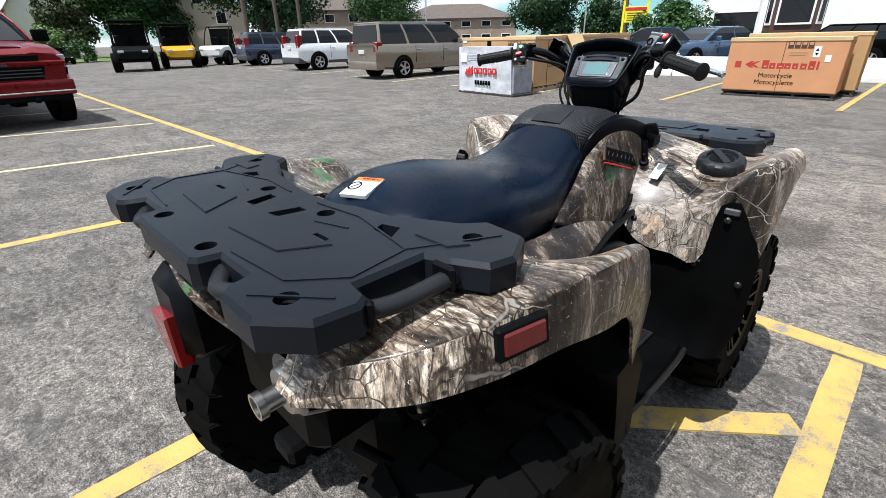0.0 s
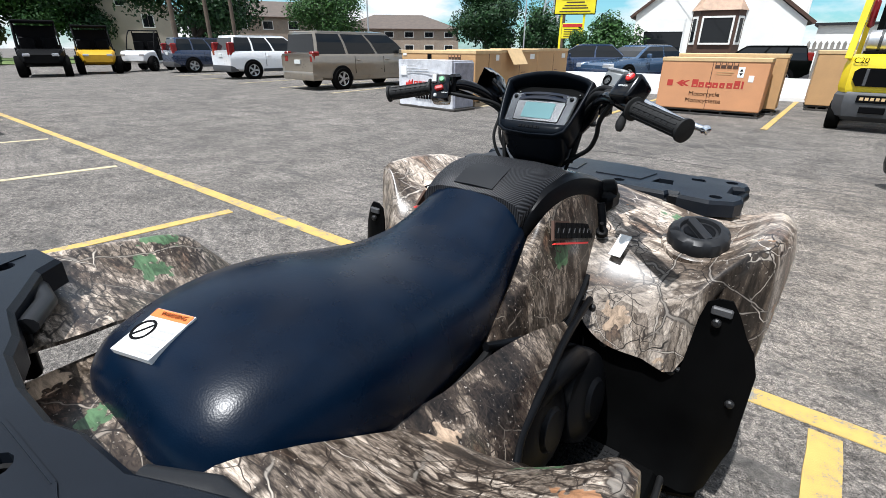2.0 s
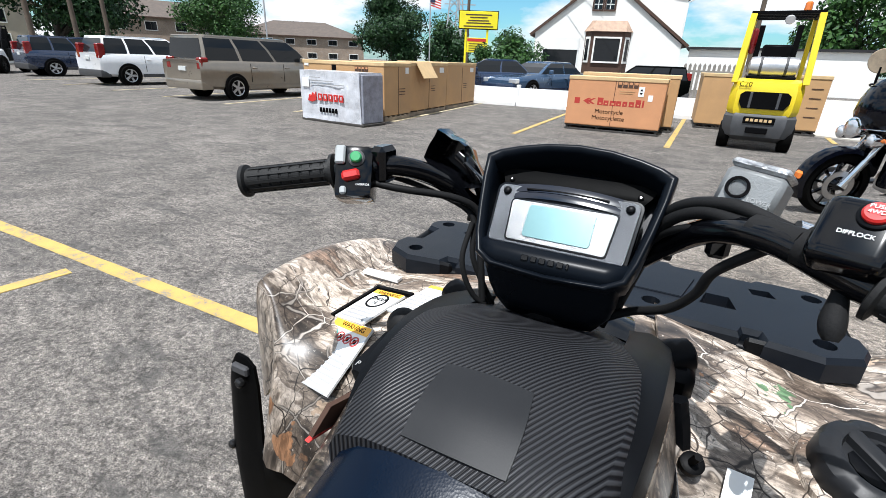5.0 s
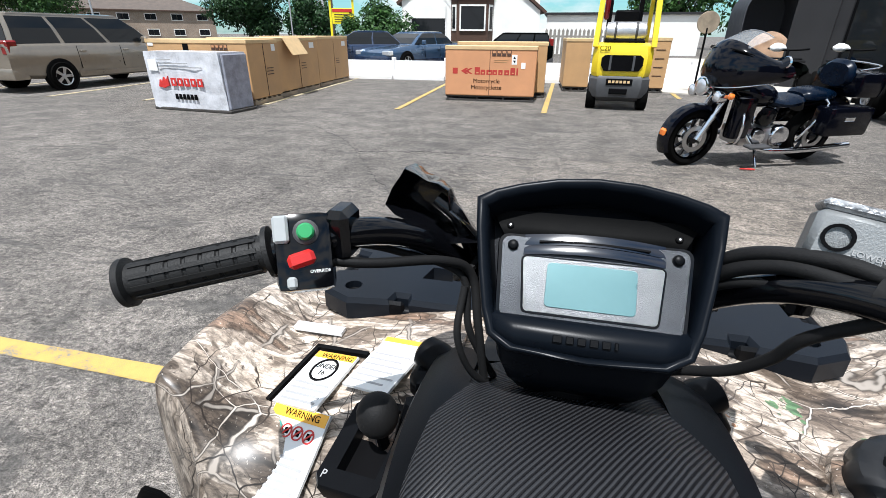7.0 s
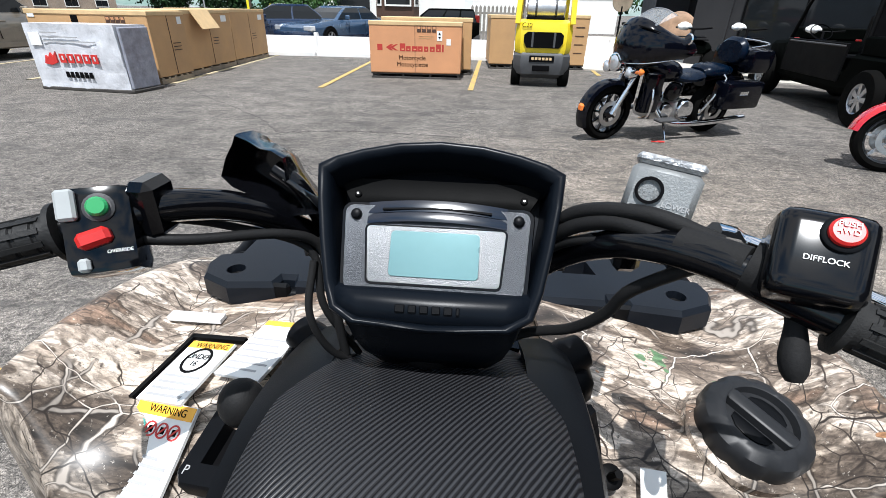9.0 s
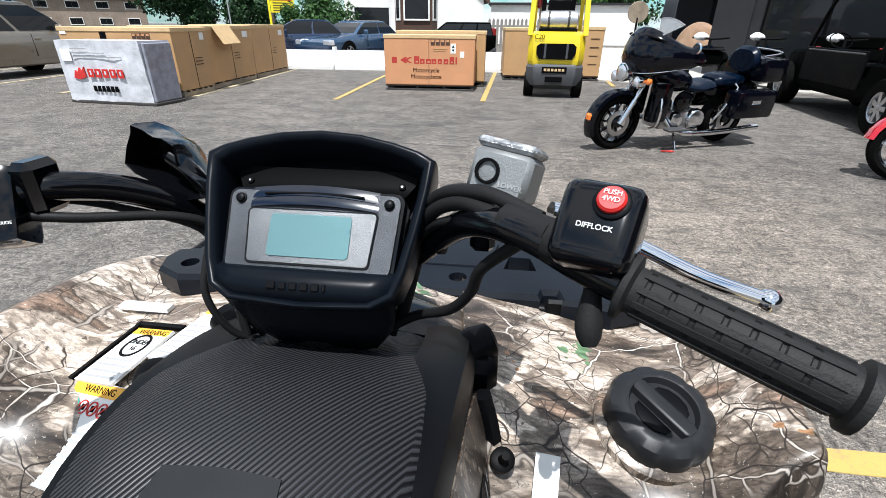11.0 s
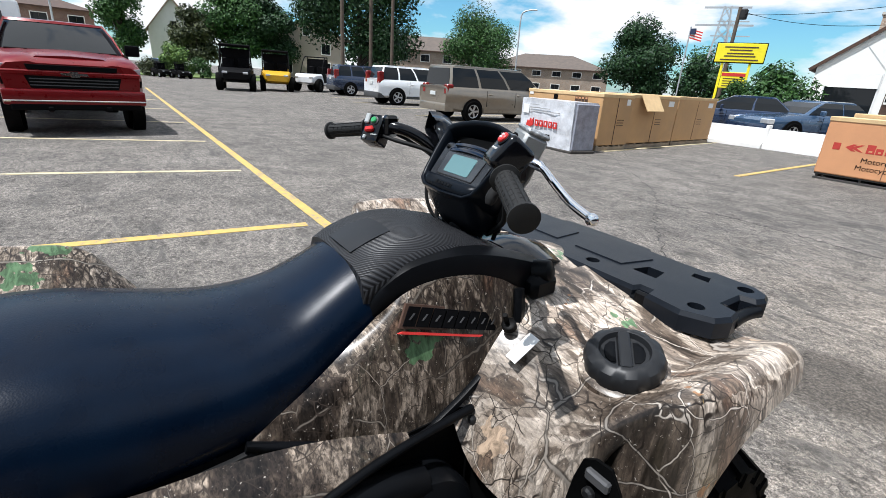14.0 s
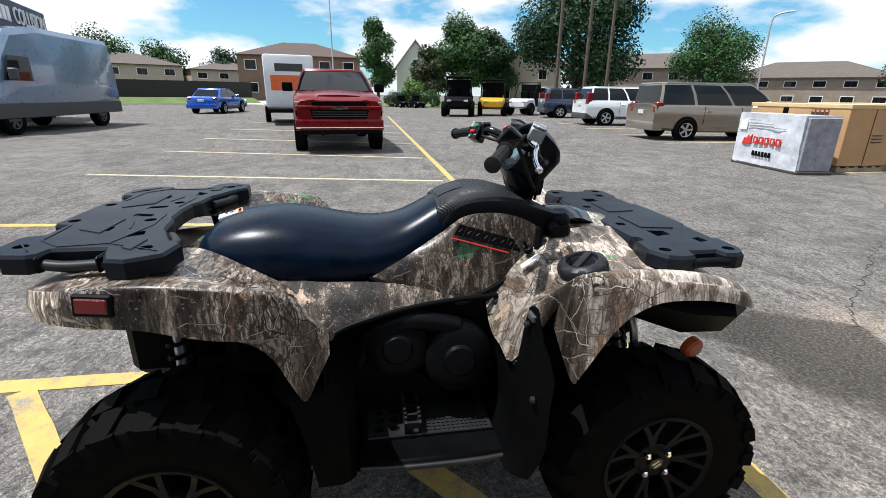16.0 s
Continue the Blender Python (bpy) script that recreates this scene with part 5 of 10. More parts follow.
grid_skin(bm, [[(-0.11, 0.46, 0.93), (0, 0.45, 0.95), (0.11, 0.46, 0.93)], [(-0.105, 0.52, 0.935), (0, 0.52, 0.955), (0.105, 0.52, 0.935)], [(-0.09, 0.58, 0.915), (0, 0.59, 0.935), (0.09, 0.58, 0.915)]], 8, 8)
part("nose_cover", thicken(bm, 0.01), M_GLOSS, quad, smooth=45)

# filler cap on the right front fender
CAP = axis((0.396, 0.405, 0.876), (0.05, -0.27, 1.0))
bm = bm_new()
n = 60
rings = []
for r, h, lobe in ((0.062, -0.03, 1), (0.065, 0.0, 1), (0.065, 0.012, 1), (0.061, 0.022, 1), (0.051, 0.028, 0.3), (0.044, 0.030, 0), (0.041, 0.029, 0), (0.038, 0.020, 0), (0.018, 0.020, 0)):
    ring = []
    for k in range(n):
        a = 2 * math.pi * k / n
        rr = r * (1 - 0.05 * lobe * max(0.0, math.cos(a * 10)) ** 2)
        ring.append(CAP @ Vector((rr * math.cos(a), rr * math.sin(a), h)))
    rings.append(ring)
loft(bm, rings)
cap = part("filler_cap", bm, M_PANEL, quad, "round black lobed filler cap", smooth=35)
bm = bm_new()
g = Matrix.Rotation(radians(-60), 4, "Z")
loft(bm, [[CAP @ g @ Vector((a * 0.041, b * 0.0095 * k, h)) for a, b in ((-1, -0.7), (-0.9, -1), (0.9, -1), (1, -0.7), (1, 0.7), (0.9, 1), (-0.9, 1), (-1, 0.7))] for k, h in ((1.25, 0.018), (1.0, 0.029), (0.75, 0.0305))])
part("cap_grip", bm, M_PANEL, cap, smooth=40)
for d in (-1, 1):
    bm = bm_new()
    loft(bm, [[CAP @ g @ Vector((a * 0.024 * k, d * 0.0225 + d * b * 0.0095 * k, h)) for a, b in ((-1, -0.9), (1, -0.9), (0.95, 0.0), (0.55, 0.8), (0.0, 1.05), (-0.55, 0.8), (-0.95, 0.0))] for k, h in ((1.0, 0.019), (1.0, 0.0215), (0.9, 0.022))])
    part("cap_recess", bm, M_BLACK, cap, smooth=40)
bm = lathe(bm_new(), [(0.075, -0.026), (0.073, -0.01), (0.066, -0.006)], CAP, 40)
part("cap_seat", bm, M_CAMO, cap, smooth=40)


# ---- black plastics, footwells and engine ----
M_PEG = surf("worn_black_steel", (0.012, 0.012, 0.0125), 0.45, 0.2, vary=0.4, bump=0.2)


def footwell(s):
    # one broad plate that rises to the fender, notched for the printed tab, curling forward at its outer edge
    bm = bm_new()
    top = [(0.222, 0.742), (0.236, 0.738), (0.25, 0.715), (0.272, 0.68), (0.29, 0.662), (0.33, 0.655), (0.39, 0.650), (0.446, 0.641), (0.455, 0.77), (0.463, 0.808), (0.48, 0.820), (0.505, 0.822), (0.522, 0.795), (0.540, 0.75), (0.558, 0.715), (0.572, 0.66)]
    cols = []
    for x, zt in top:
        k = max(0.0, (x - 0.50) / 0.075)
        col = []
        for i in range(9):
            u = i / 8
            z = 0.352 + (zt - 0.352) * u
            low = 1.0 - min(1.0, max(0.0, (z - 0.352) / 0.12))
            col.append(Vector((s * (x - 0.03 * low * k), 0.226 + 0.05 * k * k + 0.02 * max(0.0, (z - 0.6) / 0.2) - 0.03 * low * low, z)))
        cols.append(col)
    loft(bm, cols, closed=False)
    leg = part("leg_shield", thicken(bm, 0.006), M_MATT, quad, "black plastic leg shield", smooth=40)
    for p in ((0.243, 0.222, 0.722), (0.281, 0.224, 0.640), (0.43, 0.226, 0.632), (0.488, 0.23, 0.775), (0.548, 0.236, 0.60)):
        bm = lathe(bm_new(), [(0.009, -0.004), (0.009, 0.003), (0.005, 0.006)], axis((s * p[0], p[1] - 0.002, p[2]), (0, -1, 0.1)), 10)
        part("rivet", bm, M_PEG, leg)
    # raised bead along the notch and a grey clip under the fender
    rim = [(s * x, 0.222 + 0.02 * max(0.0, (z - 0.6) / 0.2), z) for x, z in top[:8]]
    part("shield_bead", tube(bm_new(), rim, 0.0055, 6), M_PANEL, leg, smooth=60)
    bm = box(bm_new(), s * 0.492 - 0.019, s * 0.492 + 0.019, 0.232, 0.250, 0.788, 0.806, 0.003)
    part("fender_clip", bm, M_TRIM, leg)
    # floor, oval-holed grate with a studded field, toothed peg
    bm = bm_new()
    box(bm, min(s * 0.22, s * 0.462), max(s * 0.22, s * 0.462), -0.20, 0.24, 0.338, 0.370, 0.012)
    fl = part("floorboard", bm, M_MATT, quad, "black plastic footwell floor", smooth=40)
    bm = bm_new()
    holes = [[(s * (x + 0.013 * math.cos(a * math.pi / 5)), y + 0.016 * math.sin(a * math.pi / 5)) for a in range(10)] for x in (0.262, 0.30, 0.338) for y in (-0.137, -0.093)]
    plate(bm, [(s * 0.236, -0.172), (s * 0.372, -0.172), (s * 0.372, 0.192), (s * 0.236, 0.192)], holes, 0.370, 0.382, 0.003)
    grate = part("foot_grate", bm, M_PEG, fl, "dark grate with oval holes")
    bm = bm_new()
    for i in range(13):
        for j in range(9):
            box(bm, s * (0.248 + 0.0138 * j) - 0.0042, s * (0.248 + 0.0138 * j) + 0.0042, 0.008 + 0.0138 * i - 0.0042, 0.008 + 0.0138 * i + 0.0042, 0.381, 0.3855)
    tagged(part("stud_pattern", bm, M_PEG, grate), kind="stuff")
    bm = bm_new()
    for y in (-0.062, -0.022):
        bar(bm, (s * 0.235, y, 0.415), (s * 0.372, y, 0.400), 0.008, 0.045)
        for k in range(8):
            x = 0.243 + 0.0165 * k
            bar(bm, (s * x, y, 0.428 - 0.0018 * k), (s * x, y, 0.446 - 0.0018 * k), 0.008, 0.008, (0, 1, 0))
    for x in (0.24, 0.285, 0.33, 0.366):
        bar(bm, (s * x, -0.062, 0.410), (s * x, -0.022, 0.410), 0.008, 0.02)
    part("foot_peg", bm, M_PEG, fl, "toothed dark foot peg")
    part("floor_lip", tube(bm_new(), spline([(s * 0.462, -0.19, 0.362), (s * 0.470, -0.08, 0.362), (s * 0.472, 0.1, 0.362), (s * 0.466, 0.20, 0.362)], 12), 0.008, 8), M_PEG, fl, smooth=60)
    # lower frame plate beside the engine
    bm = prism(bm_new(), [(-0.25, 0.585), (-0.06, 0.555), (0.08, 0.41), (0.08, 0.35), (-0.25, 0.35)], 0.232, 0.246, Matrix(((0, 0, s, 0), (1, 0, 0, 0), (0, 1, 0, 0), (0, 0, 0, 1))), 0.004)
    part("frame_plate", bm, M_BLACK, quad, smooth=30)
    # inner wall and trim line
    bm = bm_new()
    prism(bm, [(-0.30, 0.69), (-0.1, 0.72), (0.22, 0.735), (0.26, 0.34), (-0.24, 0.34)], 0.205, 0.222, Matrix(((0, 0, s, 0), (1, 0, 0, 0), (0, 1, 0, 0), (0, 0, 0, 1))))
    part("inner_wall", bm, M_DARK, quad)
    bm = bm_new()
    tube(bm, spline([(s * 0.335, -0.30, 0.672), (s * 0.32, -0.25, 0.690), (s * 0.302, -0.2, 0.705), (s * 0.285, -0.09, 0.728), (s * 0.262, 0.025, 0.738), (s * 0.245, 0.14, 0.740), (s * 0.234, 0.225, 0.740)], 24), 0.008, 8)
    part("panel_edge", bm, M_BLACK, quad, smooth=60)
    # round engine covers and air duct
    for y, z, r, x in ((-0.078, 0.612, 0.09, 0.268), (0.10, 0.572, 0.098, 0.285)):
        bm = lathe(bm_new(), [(r * 1.08, -0.06), (r * 1.08, 0.0), (r, 0.018), (r * 0.75, 0.03), (r * 0.5, 0.032), (r * 0.42, 0.04), (r * 0.2, 0.042)], axis((s * x, y, z), (s, 0, 0.15)), 30)
        part("engine_cover", bm, M_BLACK, quad, "round black engine side cover", smooth=35)
    bm = bm_new()
    tube(bm, spline([(s * 0.25, -0.19, 0.56), (s * 0.255, -0.15, 0.64), (s * 0.262, -0.07, 0.686), (s * 0.268, 0.02, 0.684), (s * 0.265, 0.10, 0.66)], 16), 0.03, 10)
    part("air_duct", bm, M_BLACK, quad, smooth=60)


for s in (1, -1):
    footwell(s)

bm = bm_new()
box(bm, -0.2, 0.2, -0.72, 0.72, 0.27, 0.56, 0.04)
box(bm, -0.16, 0.16, -0.85, -0.6, 0.5, 0.84, 0.03)
box(bm, -0.2, 0.2, -0.58, 0.38, 0.52, 0.79, 0.05)
box(bm, -0.15, 0.15, 0.36, 0.78, 0.5, 0.82, 0.04)
part("frame", bm, M_DARK, quad, "dark steel frame and engine")


def suspension(s, y, spread):
    bm = bm_new()
    for z0, z1 in ((0.36, 0.31), (0.47, 0.37)):
        for d in (-spread, spread):
            tube(bm, [(s * 0.14, y + d, z0), (s * 0.36, y, z1)], 0.014, 8)
    part("suspension_arm", bm, M_DARK, quad, smooth=60)
    bm = bm_new()
    a, b = Vector((s * 0.32, y, 0.36)), Vector((s * 0.2, y - 0.04, 0.74))
    tube(bm, [a, a.lerp(b, 0.5), b], 0.016, 10)
    sh = part("shock_absorber", bm, M_STEEL, quad, smooth=60)
    bm = bm_new()
    pts = []
    for k in range(90):
        u = k / 89
        c = a.lerp(b, 0.25 + 0.7 * u)
        ang = u * 2 * math.pi * 8
        pts.append(c + Vector((math.cos(ang) * 0.03, math.sin(ang) * 0.03, 0)))
    tube(bm, pts, 0.006, 6)
    part("spring", bm, M_DARK, sh, smooth=60)
    bm = bm_new()
    tube(bm, [(s * 0.1, y, 0.33), (s * 0.42, y, 0.31)], 0.013, 8)
    part("drive_shaft", bm, M_DARK, quad, smooth=60)


def quad_wheel(s, x, y, r, w):
    m = axis((s * x, y, r), (s, 0, 0))
    bm = bm_new()
    rr = 0.163
    lathe(bm, [(rr, -w * 0.44), (r * 0.78, -w * 0.5), (r * 0.90, -w * 0.46), (r * 0.945, -w * 0.3), (r * 0.95, 0), (r * 0.945, w * 0.3), (r * 0.90, w * 0.46), (r * 0.78, w * 0.5), (rr, w * 0.44), (rr * 0.97, w * 0.3), (rr * 0.97, -w * 0.3)], m, 48)
    wh = part("wheel", bm_disc(m, rr * 0.97, w * 0.05), M_DARK, quad)
    part("tyre", bm, M_TYRE, wh, "knobbly black off-road tyre", smooth=35)
    bm = bm_new()
    cnt = 20
    for k in range(cnt):
        for lane, (z0, z1, off) in enumerate(((-0.5, -0.2, 0.0), (-0.17, 0.17, 0.5), (0.2, 0.5, 0.0))):
            a0 = 2 * math.pi * (k + off) / cnt
            da = 0.085
            q = []
            for h in (0.93, 1.0):
                zz = ((z0, z1) if lane == 1 else ((z0 if lane == 0 else z0), z1))
                ring = []
                for aa, z in ((a0 - da, zz[0]), (a0 + da, zz[0]), (a0 + da * 1.0 + 0.05 * (1 if lane != 1 else -1), zz[1]), (a0 - da + 0.05 * (1 if lane != 1 else -1), zz[1])):
                    edge = 1 - 0.07 * max(0, abs(z) - 0.3) / 0.2
                    ring.append(m @ Vector((r * h * edge * math.cos(aa), r * h * edge * math.sin(aa), z * w)))
                q.append(ring)
            loft(bm, q)
        a0 = 2 * math.pi * (k + 0.0) / cnt
        for zs in (-1, 1):
            q = []
            for dz in (0.47, 0.525):
                q.append([m @ Vector((rad * math.cos(aa), rad * math.sin(aa), zs * w * dz)) for aa, rad in ((a0 - 0.07, r * 0.82), (a0 + 0.07, r * 0.82), (a0 + 0.08, r * 0.93), (a0 - 0.08, r * 0.93))])
            loft(bm, q)
    tagged(part("tread", bm, M_TYRE, wh), kind="stuff")
    bm = bm_new()
    lathe(bm, [(rr * 0.93, w * 0.44), (rr * 1.02, w * 0.47), (rr * 1.04, w * 0.43), (rr * 0.95, w * 0.2), (rr * 0.9, w * 0.2)], m, 40, caps=False)
    for k in range(7):
        a = 2 * math.pi * k / 7
        for fork in (-0.19, 0.19):
            p0 = Vector((rr * 0.3 * math.cos(a), rr * 0.3 * math.sin(a), w * 0.30))
            p1 = Vector((rr * 0.62 * math.cos(a + fork * 0.5), rr * 0.62 * math.sin(a + fork * 0.5), w * 0.34))
            p2 = Vector((rr * 0.96 * math.cos(a + fork), rr * 0.96 * math.sin(a + fork), w * 0.42))
            for u, v in ((p0, p1), (p1, p2)):
                bar(bm, m @ u, m @ v, 0.014, 0.014, m.to_3x3() @ Vector((0, 0, 1)))
    lathe(bm, [(rr * 0.36, w * 0.2), (rr * 0.36, w * 0.33), (rr * 0.25, w * 0.35)], m, 20)
    part("rim", bm, M_RIM, wh, "black alloy rim with forked spokes", smooth=30)
    for k in range(4):
        a = math.pi / 4 + k * math.pi / 2
        bm = lathe(bm_new(), [(0.011, w * 0.33), (0.011, w * 0.42), (0.006, w * 0.44)], m @ Matrix.Translation((rr * 0.27 * math.cos(a), rr * 0.27 * math.sin(a), 0)), 6)
        part("wheel_nut", bm, M_CHROME, wh)
    bm = bm_new()
    lathe(bm, [(0.022, w * 0.33), (0.022, w * 0.40), (0.018, w * 0.41)], m, 20)
    hub = part("hub_cap", bm, M_GLOSS, wh)
    bm = bm_new()
    for d in (-1, 1):
        q = Matrix.Rotation(radians(35), 4, "Z")
        box(bm, -0.012, 0.012, d * 0.006 - 0.003, d * 0.006 + 0.003, w * 0.41, w * 0.415, m=m @ q)
    part("hub_mark", bm, M_STEEL, hub)


M_RIM = surf("satin_black_alloy", (0.006, 0.006, 0.0065), 0.35, 0.0, vary=0.1, bump=0, spec=0.08)
for s in (1, -1):
    quad_wheel(s, 0.43, 0.64, 0.312, 0.20)
    quad_wheel(s, 0.41, -0.64, 0.315, 0.25)
    suspension(s, 0.64, 0.13)
    suspension(s, -0.64, 0.12)


# ---- racks ----
def rack(name, half, holes, z0, z1, slots=()):
    outer = mirror_x(half)
    hs = [disc(x * sx, y, 0.0165) for x, y in holes for sx in (1, -1)] + [[(x * sx, y) for x, y in sl] for sl in slots for sx in (1, -1)]
    bm = bm_new()
    plate(bm, outer, hs, z0, z1, 0.009)
    r = part(name, bm, M_RACK, quad, "black moulded plastic luggage rack")
    for x, y in holes:
        for sx in (1, -1):
            bm = lathe(bm_new(), [(0.016, z0 + 0.004), (0.016, z1 - 0.014), (0.012, z1 - 0.016), (0.012, z0 + 0.004)], Matrix.Translation((x * sx, y, 0)), 12)
            part("socket", bm, M_DARK, r)
    return r


HALF_R = [(0.0, -0.972), (0.125, -0.972), (0.14, -0.962), (0.145, -0.932), (0.235, -0.932), (0.245, -0.965), (0.26, -0.978), (0.345, -0.978), (0.40, -0.93), (0.408, -0.872), (0.395, -0.852), (0.362, -0.845), (0.362, -0.728), (0.40, -0.715),
          (0.452, -0.69), (0.462, -0.645), (0.425, -0.575), (0.345, -0.565), (0.315, -0.60), (0.24, -0.635), (0.2, -0.655), (0.12, -0.665), (0.08, -0.68), (0.0, -0.685)]
rr = rack("rear_rack", HALF_R, [(0.332, -0.925), (0.372, -0.635), (0.1, -0.934), (0.11, -0.73)], 0.925, 0.978,
          [[(0.17, -0.835), (0.225, -0.835), (0.215, -0.79), (0.18, -0.79)], [(0.235, -0.72), (0.28, -0.72), (0.26, -0.685), (0.225, -0.695)], [(0.03, -0.80), (0.06, -0.80), (0.07, -0.745), (0.045, -0.745)]])
for s in (1, -1):
    for pts in (spline([(s * 0.145, -0.93, 0.945), (s * 0.19, -0.955, 0.94), (s * 0.24, -0.93, 0.945)], 8), spline([(s * 0.385, -0.86, 0.945), (s * 0.395, -0.8, 0.94), (s * 0.4, -0.71, 0.945)], 8), [(s * 0.315, -0.61, 0.945), (s * 0.25, -0.615, 0.945), (s * 0.19, -0.65, 0.945)]):
        part("rack_bar", tube(bm_new(), pts, 0.015, 10), M_PANEL, rr, "black steel grab bar", smooth=50)
    for p in ((0.385, -0.855), (0.395, -0.722), (0.148, -0.92), (0.232, -0.92)):
        part("bar_clamp", box(bm_new(), s * p[0] - 0.022, s * p[0] + 0.022, p[1] - 0.006, p[1] + 0.006, 0.925, 0.972, 0.005), M_BLACK, rr)
    # shallow pressed panels in the top
    for poly in ([(0.05, -0.88), (0.2, -0.87), (0.24, -0.80), (0.1, -0.80)], [(0.30, -0.69), (0.37, -0.69), (0.39, -0.66), (0.31, -0.655)]):
        bm = prism(bm_new(), [(s * x, y) for x, y in poly], 0.976, 0.981, inset=0.003)
        part("rack_rib", bm, M_RACK, rr)
    # sloping floors of the windows, folded lines in the top
    for q in ([(0.17, -0.835), (0.225, -0.835), (0.215, -0.79), (0.18, -0.79)], [(0.235, -0.72), (0.28, -0.72), (0.26, -0.685), (0.225, -0.695)], [(0.03, -0.80), (0.06, -0.80), (0.07, -0.745), (0.045, -0.745)]):
        bm = loft(bm_new(), [[Vector((s * q[0][0], q[0][1], 0.972)), Vector((s * q[1][0], q[1][1], 0.972))], [Vector((s * q[3][0], q[3][1], 0.938)), Vector((s * q[2][0], q[2][1], 0.938))]], closed=False)
        part("window_floor", thicken(bm, 0.004), M_RACK, rr)
    for a, b in (((0.29, -0.955), (0.375, -0.885)), ((0.15, -0.915), (0.29, -0.905)), ((0.29, -0.905), (0.345, -0.84)), ((0.345, -0.84), (0.33, -0.735)), ((0.33, -0.735), (0.40, -0.60)), ((0.33, -0.735), (0.17, -0.70)), ((0.17, -0.70), (0.05, -0.71)), ((0.13, -0.765), (0.20, -0.745))):
        part("rack_crease", bar(bm_new(), (s * a[0], a[1], 0.9785), (s * b[0], b[1], 0.9785), 0.0035, 0.003), M_RACK, rr)
    for y in (-0.9, -0.66):
        part("rack_leg", tube(bm_new(), [(s * 0.2, y, 0.94), (s * 0.24, y, 0.83)], 0.014, 8), M_DARK, rr, smooth=60)

rr.scale = (0.97, 0.95, 0.8)
rr.location = (0, -0.044, 0.1836)
HALF_F = [(0.0, 0.612), (0.262, 0.612), (0.268, 0.632), (0.29, 0.632), (0.296, 0.605), (0.375, 0.595), (0.43, 0.622), (0.444, 0.66), (0.438, 0.698), (0.402, 0.708), (0.402, 0.782), (0.43, 0.79), (0.438, 0.818), (0.43, 0.845), (0.395, 0.868), (0.30, 0.872), (0.29, 0.858), (0.15, 0.862), (0.14, 0.876), (0.0, 0.88)]
fr = rack("front_rack", HALF_F, [(0.38, 0.645), (0.39, 0.828), (0.12, 0.66)], 0.874, 0.915, [[(0.2, 0.70), (0.26, 0.70), (0.25, 0.75), (0.21, 0.75)], [(0.29, 0.79), (0.33, 0.79), (0.32, 0.82), (0.285, 0.815)]])
for s in (1, -1):
    for pts in ([(s * 0.295, 0.62, 0.885), (s * 0.28, 0.618, 0.885), (s * 0.262, 0.62, 0.885)], spline([(s * 0.43, 0.69, 0.89), (s * 0.426, 0.745, 0.89), (s * 0.43, 0.80, 0.89)], 8)):
        part("rack_bar", tube(bm_new(), pts, 0.013, 10), M_BLACK, fr, "black steel grab bar", smooth=50)
    for p in ((0.29, 0.612), (0.392, 0.715), (0.395, 0.8)):
        part("bar_clamp", box(bm_new(), s * p[0] - 0.02, s * p[0] + 0.02, p[1] - 0.006, p[1] + 0.006, 0.868, 0.912, 0.005), M_BLACK, fr)
    for y in (0.65, 0.82):
        part("rack_leg", tube(bm_new(), [(s * 0.22, y, 0.87), (s * 0.22, y, 0.83)], 0.016, 8), M_DARK, fr, smooth=60)
    bm = prism(bm_new(), [(s * x, y) for x, y in ((0.03, 0.70), (0.17, 0.70), (0.19, 0.80), (0.04, 0.80))], 0.913, 0.918, inset=0.003)
    part("rack_rib", bm, M_RACK, fr)

# ---- nose and tail ----
for s in (1, -1):
    bm = bm_new()
    loft(bm, [[Vector((s * (0.14 + a), y, z)) for a, z in ((0.0, z0), (0.33 * k, z0), (0.37 * k, (z0 + z1) / 2), (0.34 * k, z1), (0.0, z1))] for y, z0, z1, k in ((0.54, 0.74, 0.85, 0.8), (0.68, 0.70, 0.845, 0.95), (0.79, 0.705, 0.83, 1.0), (0.85, 0.74, 0.80, 0.9))])
    part("front_bumper", bm, M_BLACK, quad, "black plastic front bumper cover", smooth=35)
    bm = lathe(bm_new(), [(0.03, -0.012), (0.03, 0.008), (0.022, 0.014)], axis((s * 0.46, 0.72, 0.655), (s, 0.2, -0.2)), 18)
    part("side_marker", bm, M_MARKER, quad, "round orange side reflector")
    bm = bm_new()
    tube(bm, spline([(s * 0.2, 0.62, 0.48), (s * 0.33, 0.78, 0.55), (s * 0.40, 0.8, 0.63)], 10), 0.012, 8)
    tube(bm, spline([(s * 0.24, 0.56, 0.80), (s * 0.34, 0.6, 0.70), (s * 0.36, 0.62, 0.58)], 10), 0.012, 8)
    part("bumper_stay", bm, M_STEEL, quad, smooth=60)
bm = prism(bm_new(), [(-0.31, 0.70), (-0.2, 0.72), (-0.19, 0.60), (-0.28, 0.62)], 0.93, 0.965, Matrix(((1, 0, 0, 0), (0, 0, -1, 0), (0, 1, 0, 0), (0, 0, 0, 1))), 0.006)
tl = part("tail_lamp", bm, M_TAILLAMP, quad, "red tail lamp")
bm = bm_new()
box(bm, -0.34, -0.16, -0.945, -0.8, 0.60, 0.80, 0.03)
part("lamp_housing", bm, M_BLACK, tl, smooth=40)
bm = bm_new()
lathe(bm, [(0.04, -0.3), (0.046, -0.05), (0.046, -0.02), (0.036, 0.0), (0.017, 0.004), (0.017, 0.03), (0.021, 0.03), (0.021, 0.042), (0.016, 0.042), (0.016, 0.01)], axis((0.228, -0.915, 0.765), (0.0, -1, -0.03)), 24)
